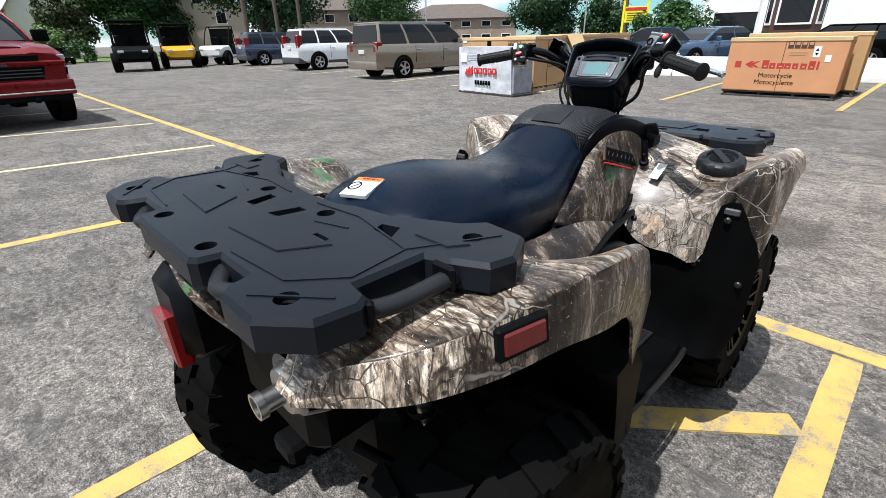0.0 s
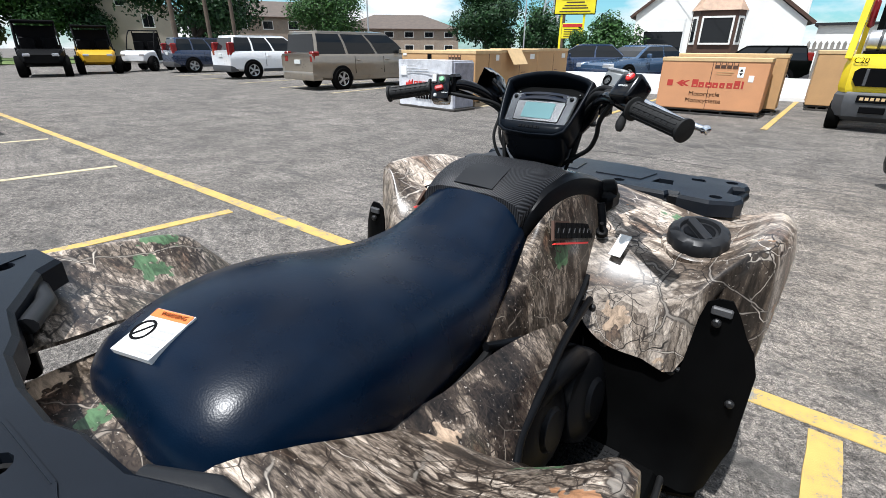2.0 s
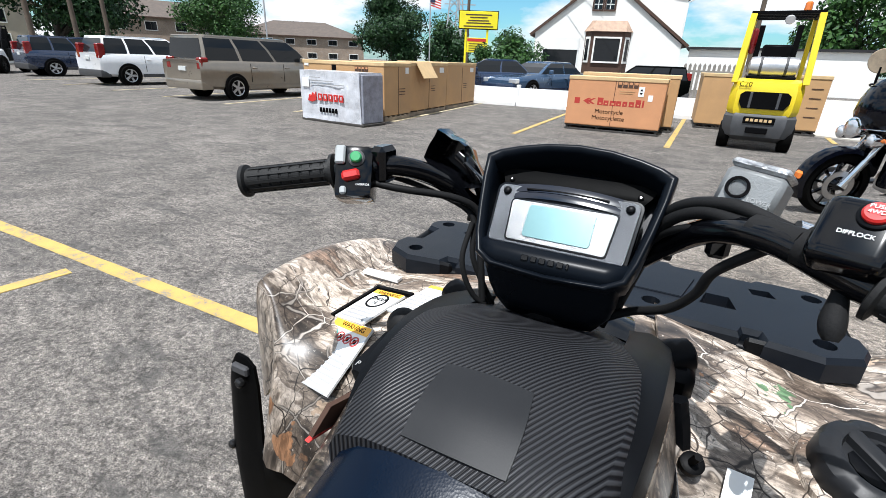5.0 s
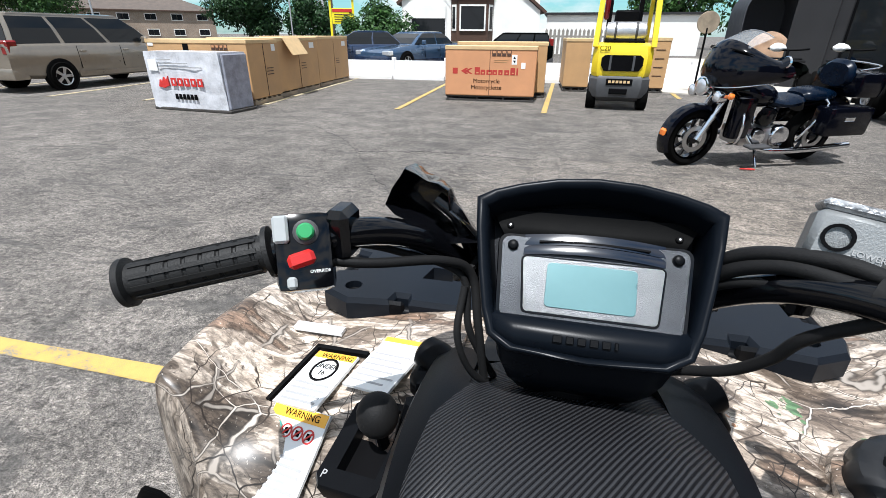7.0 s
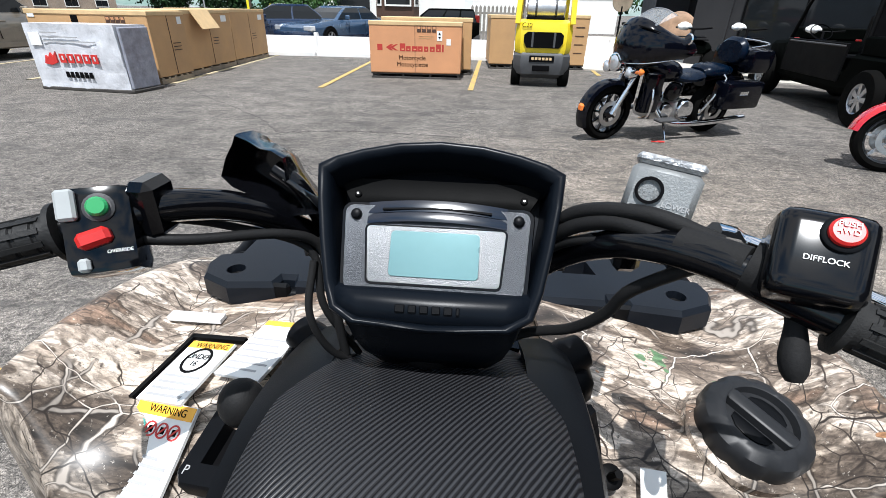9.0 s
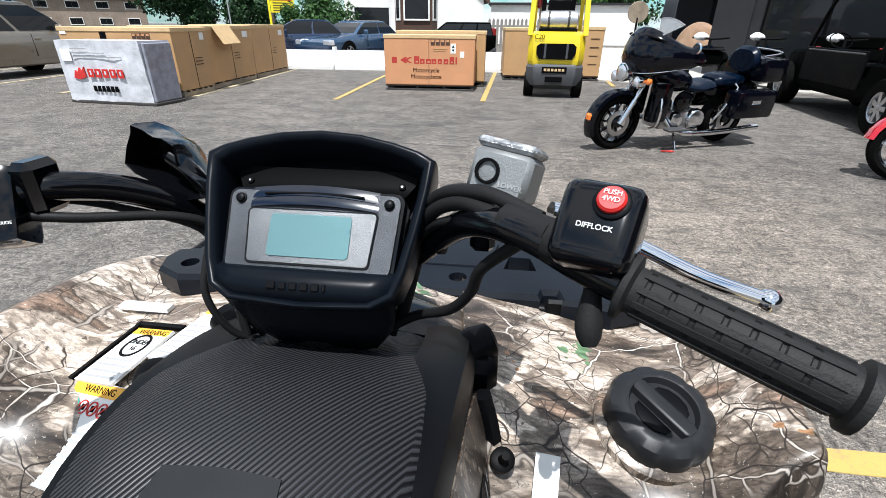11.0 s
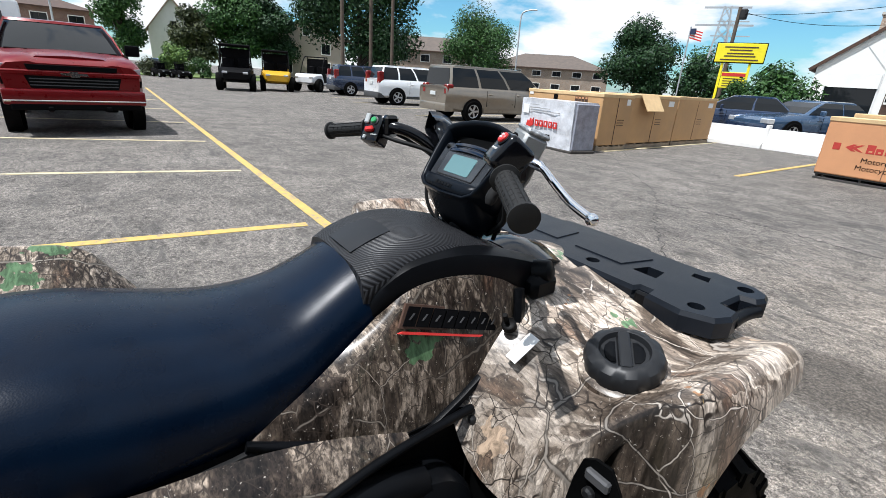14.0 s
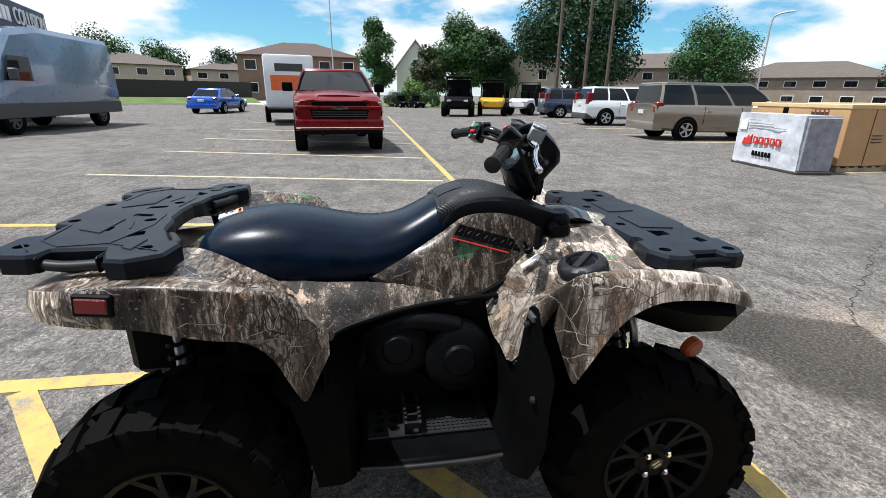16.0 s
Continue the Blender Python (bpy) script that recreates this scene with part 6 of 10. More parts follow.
ex = part("exhaust_silencer", bm, M_STEEL, quad, "bare steel exhaust silencer with a spark arrestor tip", smooth=40)
bm = bm_new()
lathe(bm, [(0.055, -0.32), (0.064, -0.3), (0.064, -0.06), (0.052, -0.03), (0.047, -0.03)], axis((0.222, -0.93, 0.765), (0.0, -1, -0.03)), 24)
part("heat_shield", bm, M_GLOSS, ex, "gloss dark heat shield", smooth=40)
part("exhaust_label", box(bm_new(), -0.034, 0.034, -0.045, 0.045, -0.01, 0.003, m=Matrix.Translation((0.192, -0.84, 0.825)) @ Euler((0, radians(-27), 0)).to_matrix().to_4x4()), M_WRAP, ex)
bm = bm_new()
box(bm, -0.04, 0.04, -0.86, -0.76, 0.40, 0.45, 0.01)
part("tow_hitch", bm, M_DARK, quad)

# ---- handlebar and controls ----
BARP = {1: [(0.02, 0.375, 1.05), (0.075, 0.385, 1.075), (0.125, 0.365, 1.125), (0.162, 0.312, 1.166), (0.205, 0.259, 1.182), (0.26, 0.218, 1.170), (0.376, 0.153, 1.146)],
        -1: [(-0.02, 0.375, 1.05), (-0.075, 0.385, 1.075), (-0.125, 0.375, 1.125), (-0.162, 0.335, 1.168), (-0.205, 0.29, 1.187), (-0.26, 0.256, 1.179), (-0.37, 0.206, 1.160)]}
bm = bm_new()
tube(bm, spline(BARP[-1][::-1] + BARP[1], 64), 0.0135, 12)
hb = part("handlebar", bm, M_GLOSS, quad, "gloss black tubular handlebar", smooth=60)
bm = bm_new()
tube(bm, [(0, 0.30, 0.80), (0, 0.375, 1.04)], 0.04, 12)
box(bm, -0.06, 0.06, 0.345, 0.405, 1.02, 1.075, 0.01)
part("steering_stem", bm, M_DARK, quad, smooth=40)
M_GRIP = surf("ribbed_grip_rubber", (0.010, 0.010, 0.010), 0.65, vary=0.2, fine=500, bump=0.5, spec=0.3)
for s in (1, -1):
    a, b = Vector((s * 0.264, 0.216 if s > 0 else 0.2545, 1.169 if s > 0 else 1.178)), Vector((s * 0.376, 0.152 if s > 0 else 0.203, 1.146 if s > 0 else 1.159))
    d = (b - a).normalized()
    m = axis(a, d)
    L = (b - a).length
    bm = bm_new()
    prof = [(0.0145, 0.0), (0.0225, 0.002), (0.0225, 0.006), (0.0158, 0.008)]
    for k in range(7):
        z = 0.014 + k * (L - 0.03) / 7
        prof += [(0.0158, z), (0.0147, z + 0.001), (0.0147, z + 0.003), (0.0158, z + 0.004)]
    prof += [(0.0158, L - 0.008), (0.0208, L - 0.006), (0.0208, L - 0.001), (0.0175, L)]
    lathe(bm, prof, m, 20)
    gp = part("hand_grip", bm, M_GRIP, hb, "black ribbed rubber grip", smooth=35)
    for k in range(10):
        an = 2 * math.pi * k / 10
        q = m @ Matrix.Rotation(an, 4, "Z")
        part("grip_rib", box(bm_new(), 0.0148, 0.0167, -0.002, 0.002, 0.012, L - 0.012, m=q), M_GRIP, gp)

# left switch block
SWL = Matrix.Translation((-0.244, 0.265, 1.174)) @ Euler((radians(-30), 0, radians(27))).to_matrix().to_4x4()
bm = box(bm_new(), -0.022, 0.026, -0.024, 0.022, -0.035, 0.032, 0.009, m=SWL, seg=2)
sl = part("switch_block", bm, M_GLOSS, quad, "black switch block with coloured switches", smooth=40)
bm = lathe(bm_new(), [(0.0105, 0), (0.0105, 0.002), (0.0085, 0.003)], SWL @ axis((0.005, -0.024, 0.014), (0, -1, 0)), 18)
part("button_ring", bm, M_TRIM, sl)
part("green_button", lathe(bm_new(), [(0.0072, 0), (0.0072, 0.005), (0.0056, 0.007)], SWL @ axis((0.005, -0.025, 0.014), (0, -1, 0)), 18), M_GREEN_BTN, sl)
part("red_rocker", box(bm_new(), -0.013, 0.009, -0.033, -0.022, -0.0145, -0.002, 0.003, m=SWL @ Matrix.Rotation(radians(-14), 4, "Y")), M_RED_BTN, sl)
part("grey_switch", box(bm_new(), -0.021, -0.0085, -0.029, -0.022, 0.006, 0.029, 0.002, m=SWL), M_GREY_BTN, sl)
part("grey_switch", box(bm_new(), -0.013, -0.005, -0.028, -0.022, -0.032, -0.022, 0.002, m=SWL), M_GREY_BTN, sl)
text_part("switch_word", "OVERRIDE", 0.0036, SWL @ pose(0.014, -0.0243, -0.019, 90, 0, 0), M_WHITE, sl, 0.0002)
# mirror boss, clamp and lever on the left
bm = box(bm_new(), -0.226, -0.203, 0.268, 0.303, 1.165, 1.212, 0.006)
part("bar_clamp", bm, M_GLOSS, hb)
bm = bm_new()
tube(bm, spline([(-0.19, 0.30, 1.182), (-0.21, 0.315, 1.178), (-0.26, 0.30, 1.172), (-0.345, 0.262, 1.155)], 12), [0.008] * 8 + [0.007] * 4, 8)
part("clutch_lever", bm, M_GLOSS, hb, smooth=60)
# folded rubber hood in front of the bar, open to the rider
HOOD = [(-0.206, 1.185), (-0.199, 1.202), (-0.189, 1.216), (-0.180, 1.228), (-0.172, 1.221), (-0.158, 1.216), (-0.146, 1.215), (-0.137, 1.208), (-0.132, 1.191), (-0.119, 1.174), (-0.103, 1.159), (-0.135, 1.154), (-0.153, 1.160), (-0.196, 1.175)]
bm = bm_new()
cover = []
for y, k, drop in ((0.392, 0.62, 0.0), (0.378, 0.86, 0.0), (0.364, 0.97, 0.0), (0.362, 1.0, 0.0), (0.368, 1.03, 0.001), (0.392, 1.0, 0.004), (0.412, 0.84, 0.008), (0.424, 0.55, 0.012)):
    ring = []
    for x, z in HOOD:
        p = Vector((-0.158 + (x + 0.158) * k, y - 0.25 * (x + 0.158) * (0.4 + 0.6 * k), 1.187 + (z - 1.187) * k - drop))
        ring.append(p + Vector((1, 0.6, 1)) * noise.noise(p * 60) * 0.004)
    cover.append(ring)
loft(bm, cover)
part("lever_cover", bm, M_GLOSS, quad, "crumpled gloss black cover over the lever perch", smooth=38)
bm = bm_new()
tube(bm, spline([(-0.15, 0.372, 1.195), (-0.128, 0.37, 1.178), (-0.112, 0.385, 1.13), (-0.10, 0.39, 1.08)], 14), 0.009, 8)
part("perch_stalk", bm, M_GLOSS, hb, smooth=60)

# right control: four wheel drive switch, throttle housing, reservoir, lever
SWR = Matrix.Translation((0.25, 0.233, 1.198)) @ Euler((radians(-40), 0, radians(-24))).to_matrix().to_4x4()
bm = box(bm_new(), -0.026, 0.025, -0.025, 0.025, -0.03, 0.026, 0.011, m=SWR, seg=3)
sr = part("drive_switch", bm, M_GLOSS, quad, "gloss black drive switch with a round red button", smooth=40)
bm = lathe(bm_new(), [(0.0115, -0.002), (0.0115, 0.001), (0.0100, 0.002)], SWR @ axis((0.006, -0.025, 0.011), (0, -1, 0.1)), 24)
part("button_ring", bm, M_BLACK, sr, smooth=40)
btn = part("red_button", lathe(bm_new(), [(0.0088, 0), (0.0088, 0.004), (0.0074, 0.0056)], SWR @ axis((0.006, -0.0255, 0.011), (0, -1, 0.1)), 24), M_RED_BTN, sr, smooth=40)
text_part("button_word", "PUSH\n4WD", 0.0046, SWR @ pose(0.006, -0.0317, 0.0125, 84, 0, 0), M_WHITE, btn, 0.0003)
text_part("switch_word", "DIFFLOCK", 0.0048, SWR @ pose(0.0, -0.0255, -0.0065, 90, 0, 0), M_WHITE, sr, 0.0003)
bm = bm_new()
tube(bm, [(0.19, 0.278, 1.183), (0.222, 0.247, 1.184)], 0.014, 12)
tube(bm, [(0.222, 0.247, 1.184), (0.236, 0.237, 1.182)], 0.018, 12)
part("cable_sleeve", bm, M_RUBBER, hb, smooth=40)
bm = bm_new()
tube(bm, spline([(0.25, 0.24, 1.172), (0.249, 0.224, 1.158), (0.247, 0.212, 1.142), (0.248, 0.204, 1.127)], 10), [0.006, 0.006, 0.006, 0.006, 0.007, 0.008, 0.009, 0.009, 0.008, 0.005], 10)
part("throttle_lever", bm, M_RUBBER, quad, "black thumb throttle lever", smooth=60)
RES = Matrix.Translation((0.188, 0.328, 1.203)) @ Euler((radians(-20), radians(6), radians(-22))).to_matrix().to_4x4()
bm = box(bm_new(), -0.026, 0.026, -0.022, 0.022, -0.021, 0.02, 0.005, m=RES)
rs = part("brake_reservoir", bm, M_GREYCAST, quad, "grey cast brake fluid reservoir", smooth=40)
part("reservoir_lid", box(bm_new(), -0.0255, 0.0255, -0.0215, 0.0215, 0.0195, 0.0275, 0.003, m=RES), M_LIDCAST, rs, "bright knurled reservoir lid")
bm = lathe(bm_new(), [(0.0105, 0), (0.0105, 0.003), (0.008, 0.003), (0.008, -0.002)], RES @ axis((-0.009, -0.022, 0.0), (0, -1, 0)), 18)
part("sight_glass", bm, M_INK, rs)
text_part("reservoir_word", "LOWER", 0.006, RES @ pose(0.0125, -0.0225, -0.008, 90, 0, 0), M_GREY_PRINT, rs, 0.0003)
bm = bm_new()
tube(bm, spline([(0.225, 0.305, 1.182), (0.25, 0.308, 1.175), (0.29, 0.29, 1.164), (0.338, 0.275, 1.147), (0.384, 0.268, 1.135)], 18), [0.009] * 4 + [0.0065] * 14, 8)
bmesh.ops.create_icosphere(bm, subdivisions=2, radius=0.0095, matrix=Matrix.Translation((0.386, 0.267, 1.135)))
part("brake_lever", bm, M_CHROME, hb, "polished brake lever with a ball end", smooth=60)
bm = box(bm_new(), 0.16, 0.182, 0.315, 0.345, 1.135, 1.175, 0.005)
part("bar_clamp", bm, M_GLOSS, hb)


# cables from the bar to the frame
def cable(pts, r=0.0045):
    bm = bm_new()
    tube(bm, spline(pts, 28), r, 8)
    return part("cable", bm, M_RUBBER, hb, smooth=60)


cable([(-0.235, 0.262, 1.17), (-0.19, 0.285, 1.16), (-0.135, 0.335, 1.145), (-0.11, 0.36, 1.12), (-0.1, 0.35, 1.07), (-0.09, 0.345, 1.0)], 0.005)
cable([(-0.225, 0.30, 1.172), (-0.18, 0.325, 1.155), (-0.12, 0.355, 1.12), (-0.108, 0.345, 1.06), (-0.08, 0.36, 0.99)], 0.004)
cable([(-0.115, 0.35, 1.11), (-0.118, 0.33, 1.06), (-0.10, 0.335, 1.01), (-0.07, 0.36, 0.98)], 0.004)
cable([(0.215, 0.270, 1.189), (0.170, 0.302, 1.196), (0.125, 0.349, 1.173), (0.105, 0.379, 1.119), (0.085, 0.384, 1.030)], 0.0065)
cable([(0.195, 0.273, 1.184), (0.150, 0.318, 1.181), (0.115, 0.356, 1.148), (0.100, 0.375, 1.089), (0.080, 0.380, 1.010)], 0.007)
cable([(0.190, 0.287, 1.172), (0.145, 0.324, 1.162), (0.110, 0.362, 1.128), (0.090, 0.383, 1.060), (0.070, 0.380, 0.990)], 0.0045)
cable([(0.205, 0.27, 1.172), (0.172, 0.300, 1.128), (0.162, 0.318, 1.092), (0.140, 0.340, 1.057), (0.100, 0.365, 1.029), (0.060, 0.370, 1.000)], 0.0055)
for s in (1, -1):
    part("cable_strap", lathe(bm_new(), [(0.018, -0.004), (0.021, 0), (0.018, 0.004)], axis((s * 0.118, 0.378, 1.118), (s * 0.7, 0, 0.7)), 16), M_RUBBER, hb)

# instrument pod, its face leaning back towards the rider
FACE = Matrix.Translation((0.006, 0.3237, 1.1394)) @ Matrix(((1, 0, 0, 0), (0, 0.61, -0.7924, 0), (0, 0.7924, 0.61, 0), (0, 0, 0, 1)))
OUT = [(-0.1155, 0.080), (-0.1, 0.0885), (-0.075, 0.0965), (-0.04, 0.104), (0.0, 0.107), (0.04, 0.104), (0.075, 0.0965), (0.1, 0.0885), (0.1155, 0.080), (0.1125, 0.05), (0.106, 0.01), (0.098, -0.03), (0.09, -0.054), (0.07, -0.066), (0.0, -0.07), (-0.07, -0.066), (-0.09, -0.054), (-0.098, -0.03), (-0.106, 0.01), (-0.1125, 0.05)]


def pod_ring(k, w, cy=0.0, drop=0.0):
    return [FACE @ Vector((u * k, (v - cy) * k + cy - drop * max(0.0, v), w)) for u, v in OUT]


bm = bm_new()
loft(bm, [pod_ring(0.86, -0.05), pod_ring(0.875, -0.022, drop=0.05), pod_ring(0.885, -0.009), pod_ring(0.90, -0.0035), pod_ring(0.93, 0.0), pod_ring(0.965, 0.0012), pod_ring(0.985, 0.0), pod_ring(0.997, -0.004), pod_ring(1.0, -0.010), pod_ring(1.0, -0.02), pod_ring(0.975, -0.055, -0.01), pod_ring(0.88, -0.09, -0.01), pod_ring(0.7, -0.115, -0.01), pod_ring(0.4, -0.125, -0.01)], caps=False)
bm.faces.new([bm.verts.new(p) for p in pod_ring(0.86, -0.05)])
bm.faces.new([bm.verts.new(p) for p in pod_ring(0.4, -0.125, -0.01)])
bmesh.ops.remove_doubles(bm, verts=bm.verts, dist=1e-5)
pod = part("instrument_pod", bm, M_POD, quad, "black instrument pod with a small lcd screen", smooth=55)
# sloping hood over the dash, down to its upper edge
bm = bm_new()
loft(bm, [[FACE @ Vector((u * k, v, w)) for u in (-0.1, -0.075, -0.04, 0.0, 0.04, 0.075, 0.1)] for k, v, w in ((1.0, 0.076, -0.028), (0.93, 0.062, -0.03), (0.86, 0.05, -0.026), (0.82, 0.042, -0.016))], closed=False)
part("pod_hood", thicken(bm, 0.004), M_MATT, pod, smooth=50)
# chin under the dash and the bowl below it
bm = bm_new()
rings = []
for v, w, hw, dy, dz in ((-0.034, -0.005, 0.094, 0, 0), (-0.038, 0.002, 0.0945, 0, 0), (-0.050, 0.0035, 0.0915, 0, 0), (-0.058, 0.001, 0.088, 0, 0), (-0.064, -0.007, 0.085, 0, 0), (-0.066, -0.016, 0.083, 0.0, -0.006), (-0.066, -0.016, 0.081, 0.01, -0.028), (-0.066, -0.016, 0.075, 0.022, -0.052), (-0.066, -0.016, 0.062, 0.036, -0.075)):
    c = FACE @ Vector((0, v, w)) + Vector((0, dy, dz))
    back = max(c.y + 0.02, 0.405)
    rings.append([Vector((c.x + x * hw, y, c.z)) for x, y in ((-1.0, c.y + 0.02), (-0.92, c.y + 0.005), (-0.7, c.y + 0.001), (0.0, c.y), (0.7, c.y + 0.001), (0.92, c.y + 0.005), (1.0, c.y + 0.02), (0.85, back), (-0.85, back))])
loft(bm, rings)
part("pod_chin", bm, M_POD, pod, smooth=60)


def dash_plate(u, v0, v1, w0, w1, corner=0.006, inset=0.0012, taper=0.0):
    """Rounded plate on the dash; taper narrows its foot."""
    pts = []
    for cu, cv, a0 in ((u - corner, v1 - corner, 0), (-u + corner, v1 - corner, 90), (-u + taper + corner, v0 + corner, 180), (u - taper - corner, v0 + corner, 270)):
        pts += [(cu + corner * math.cos(radians(a0 + k * 30)), cv + corner * math.sin(radians(a0 + k * 30))) for k in range(4)]
    return prism(bm_new(), pts, w0, w1, FACE, inset)


dash = part("dash_frame", dash_plate(0.0895, -0.0385, 0.0475, -0.034, -0.010, 0.010, 0.002, 0.004), M_GLOSS, pod, "black dash frame", smooth=30)
part("dash_face", dash_plate(0.0855, -0.0350, 0.0440, -0.02, -0.0078, 0.008, 0.001, 0.004), M_FACE, dash, "grey metallic dash face", smooth=30)
bm = bm_new()
for va, vb, lift in ((0.0355, 0.0465, 0.0), (0.0262, 0.0350, 0.0006)):
    loft(bm, [[FACE @ Vector((0.064 * x, va + (vb - va) * k + 0.0035 * (1 - x * x), -0.0038 + lift - 0.13 * (vb - va) * k + 0.0003 * math.sin(math.pi * k) - 0.004 * x * x)) for x in (-1, -0.8, -0.6, -0.4, -0.2, 0, 0.2, 0.4, 0.6, 0.8, 1)] for k in (0, 0.2, 0.4, 0.6, 0.8, 1.0)], closed=False)
part("lamp_strip", bm, surf("smoked_gloss_lens", (0.004, 0.007, 0.016), 0.13, vary=0.1, bump=0, spec=0.7), dash, "gloss dark strip of warning lamps", smooth=60)
bm = loft(bm_new(), [[FACE @ Vector((0.05 * x, v + 0.0035 * (1 - 0.6 * x * x), -0.0036)) for x in (-1, -0.6, -0.2, 0.2, 0.6, 1)] for v in (0.0375, 0.0392)], closed=False)
part("lamp_slot", thicken(bm, 0.002), M_INK, dash)
part("surround_rim", dash_plate(0.0655, -0.0295, 0.0262, -0.02, -0.0066, 0.005, 0.0008, 0.004), M_GLOSS, dash, smooth=30)
part("screen_surround", dash_plate(0.0635, -0.0275, 0.0246, -0.02, -0.0061, 0.004, 0.0006, 0.004), M_FACE_PALE, dash, smooth=30)
part("lcd_screen", dash_plate(0.0405, -0.0215, 0.0205, -0.015, -0.0050, 0.004, 0.0006), M_LCD, dash, "pale blue-green lcd screen, blank", smooth=30)
for u in (-0.0745, 0.0745):
    bm = lathe(bm_new(), [(0.0052, -0.012), (0.0052, -0.006), (0.0042, -0.0055), (0.0042, -0.0035), (0.0032, -0.0028)], FACE @ Matrix.Translation((u, 0.0345, 0)), 18)
    part("dash_button", bm, M_BLACK, dash, smooth=40)
for k, (u0, u1) in enumerate(((-0.03, -0.0215), (-0.0185, -0.0115), (-0.0085, -0.001), (0.002, 0.0095), (0.0125, 0.020), (0.023, 0.0262))):
    part("raised_marking", box(bm_new(), u0, u1, -0.0535, -0.0465, 0.0025, 0.0045, 0.0007, m=FACE), M_BLACK, pod)
for u in (-0.0805, 0.0805):
    sc = part("pod_screw", lathe(bm_new(), [(0.0035, -0.035), (0.0035, -0.0265), (0.0025, -0.0258)], FACE @ Matrix.Translation((u, 0.060, 0)), 12), M_DARK, pod)
    part("screw_glint", lathe(bm_new(), [(0.0011, -0.0262), (0.0011, -0.0255)], FACE @ Matrix.Translation((u, 0.060, 0)), 8), M_STEEL, sc)

# ---- stickers, shifter and key on the front fenders ----


def label(name, x0, x1, y0, y1, z, tilt, yaw, band, parent=quad, lab_text="white printed safety label"):
    m = Matrix.Translation(((x0 + x1) / 2, (y0 + y1) / 2, z)) @ Euler((radians(tilt[0]), radians(tilt[1]), radians(yaw))).to_matrix().to_4x4()
    w, h = (x1 - x0) / 2, (y1 - y0) / 2
    lb = part(name, box(bm_new(), -w, w, -h, h, -0.003, 0.0015, m=m), M_WHITE, parent, lab_text)
    part("label_band", box(bm_new(), -w * 0.97, w * 0.97, h - band, h * 0.985, 0.0015, 0.0024, m=m), M_ORANGE, lb)
    return lb, m, w, h


lb, m, w, h = label("age_label", -0.394, -0.312, 0.378, 0.488, 0.871, (8, -11), -14, 0.014)
text_part("label_word", "WARNING", 0.013, m @ pose(0.005, h - 0.009, 0.0026), M_INK, lb, 0.0002)
part("label_ring", lathe(bm_new(), [(0.024, 0.0014), (0.024, 0.0026), (0.020, 0.0026), (0.020, 0.0014)], m @ Matrix.Translation((0, 0.018, 0)), 24, caps=False), M_INK, lb)
text_part("label_word", "UNDER\n16", 0.013, m @ pose(0, 0.018, 0.0024), M_INK, lb, 0.0002)
for k in range(4):
    part("label_line", box(bm_new(), -w * 0.8, w * 0.8, -h + 0.008 + k * 0.011, -h + 0.012 + k * 0.011, 0.0014, 0.0022, m=m), M_GREY_PRINT, lb)
bm = bm_new()
for x0, x1, y0, y1 in ((-w - 0.014, -w - 0.006, -h, h + 0.012), (-w - 0.014, w + 0.012, h + 0.006, h + 0.014)):
    box(bm, x0, x1, y0, y1, -0.004, 0.003, m=m)
part("label_recess", bm, M_DARK, lb)
lb, m, w, h = label("rider_label", -0.408, -0.304, 0.258, 0.392, 0.826, (34, -9), -14, 0.018)
text_part("label_word", "WARNING", 0.0135, m @ pose(0.006, h - 0.010, 0.0026), M_INK, lb, 0.0002)
for k, mat in enumerate((M_BLUE_PRINT, M_RED_PRINT, M_RED_PRINT, M_RED_PRINT)):
    bm = lathe(bm_new(), [(0.0098, 0.0014), (0.0098, 0.0026), (0.0078, 0.0026), (0.0078, 0.0014)], m @ Matrix.Translation((-0.031 + 0.0205 * k, h - 0.034, 0)), 18, caps=False)
    bar(bm, m @ Vector((-0.037 + 0.0205 * k, h - 0.040, 0.002)), m @ Vector((-0.025 + 0.0205 * k, h - 0.028, 0.002)), 0.003, 0.001)
    part("label_ring", bm, mat, lb)
    part("label_pictogram", box(bm_new(), -0.035 + 0.0205 * k, -0.027 + 0.0205 * k, h - 0.038, h - 0.030, 0.0014, 0.002, m=m), M_INK, lb)
for k in range(8):
    part("label_line", box(bm_new(), -w * 0.85, w * (0.8 if k % 3 else 0.45), h - 0.068 - k * 0.0095, h - 0.064 - k * 0.0095, 0.0014, 0.0022, m=m), M_GREY_PRINT, lb)
lb, m, w, h = label("tyre_label", -0.290, -0.207, 0.402, 0.516, 0.899, (6, -12), -18, 0.011)
for k in range(6):
    part("label_line", box(bm_new(), -w * 0.85, w * (0.8 if k % 2 else 0.6), -h + 0.012 + k * 0.012, -h + 0.015 + k * 0.012, 0.0014, 0.0022, m=m), M_GREY_PRINT, lb)
part("small_label", box(bm_new(), -0.45, -0.36, 0.538, 0.556, 0.874, 0.8815), M_WHITE, quad, "narrow pale label strip")

GATE = Matrix.Translation((-0.232, 0.335, 0.868)) @ Euler((radians(14), radians(-8), radians(-10))).to_matrix().to_4x4()
bm = bm_new()
plate(bm, [(-0.048, -0.052), (-0.036, -0.066), (0.036, -0.066), (0.048, -0.052), (0.048, 0.052), (0.036, 0.066), (-0.036, 0.066), (-0.048, 0.052)], [[(-0.022, -0.040), (0.034, -0.040), (0.034, 0.054), (0.004, 0.054), (0.004, 0.02), (-0.022, 0.02)]], -0.02, 0.006, 0.004)
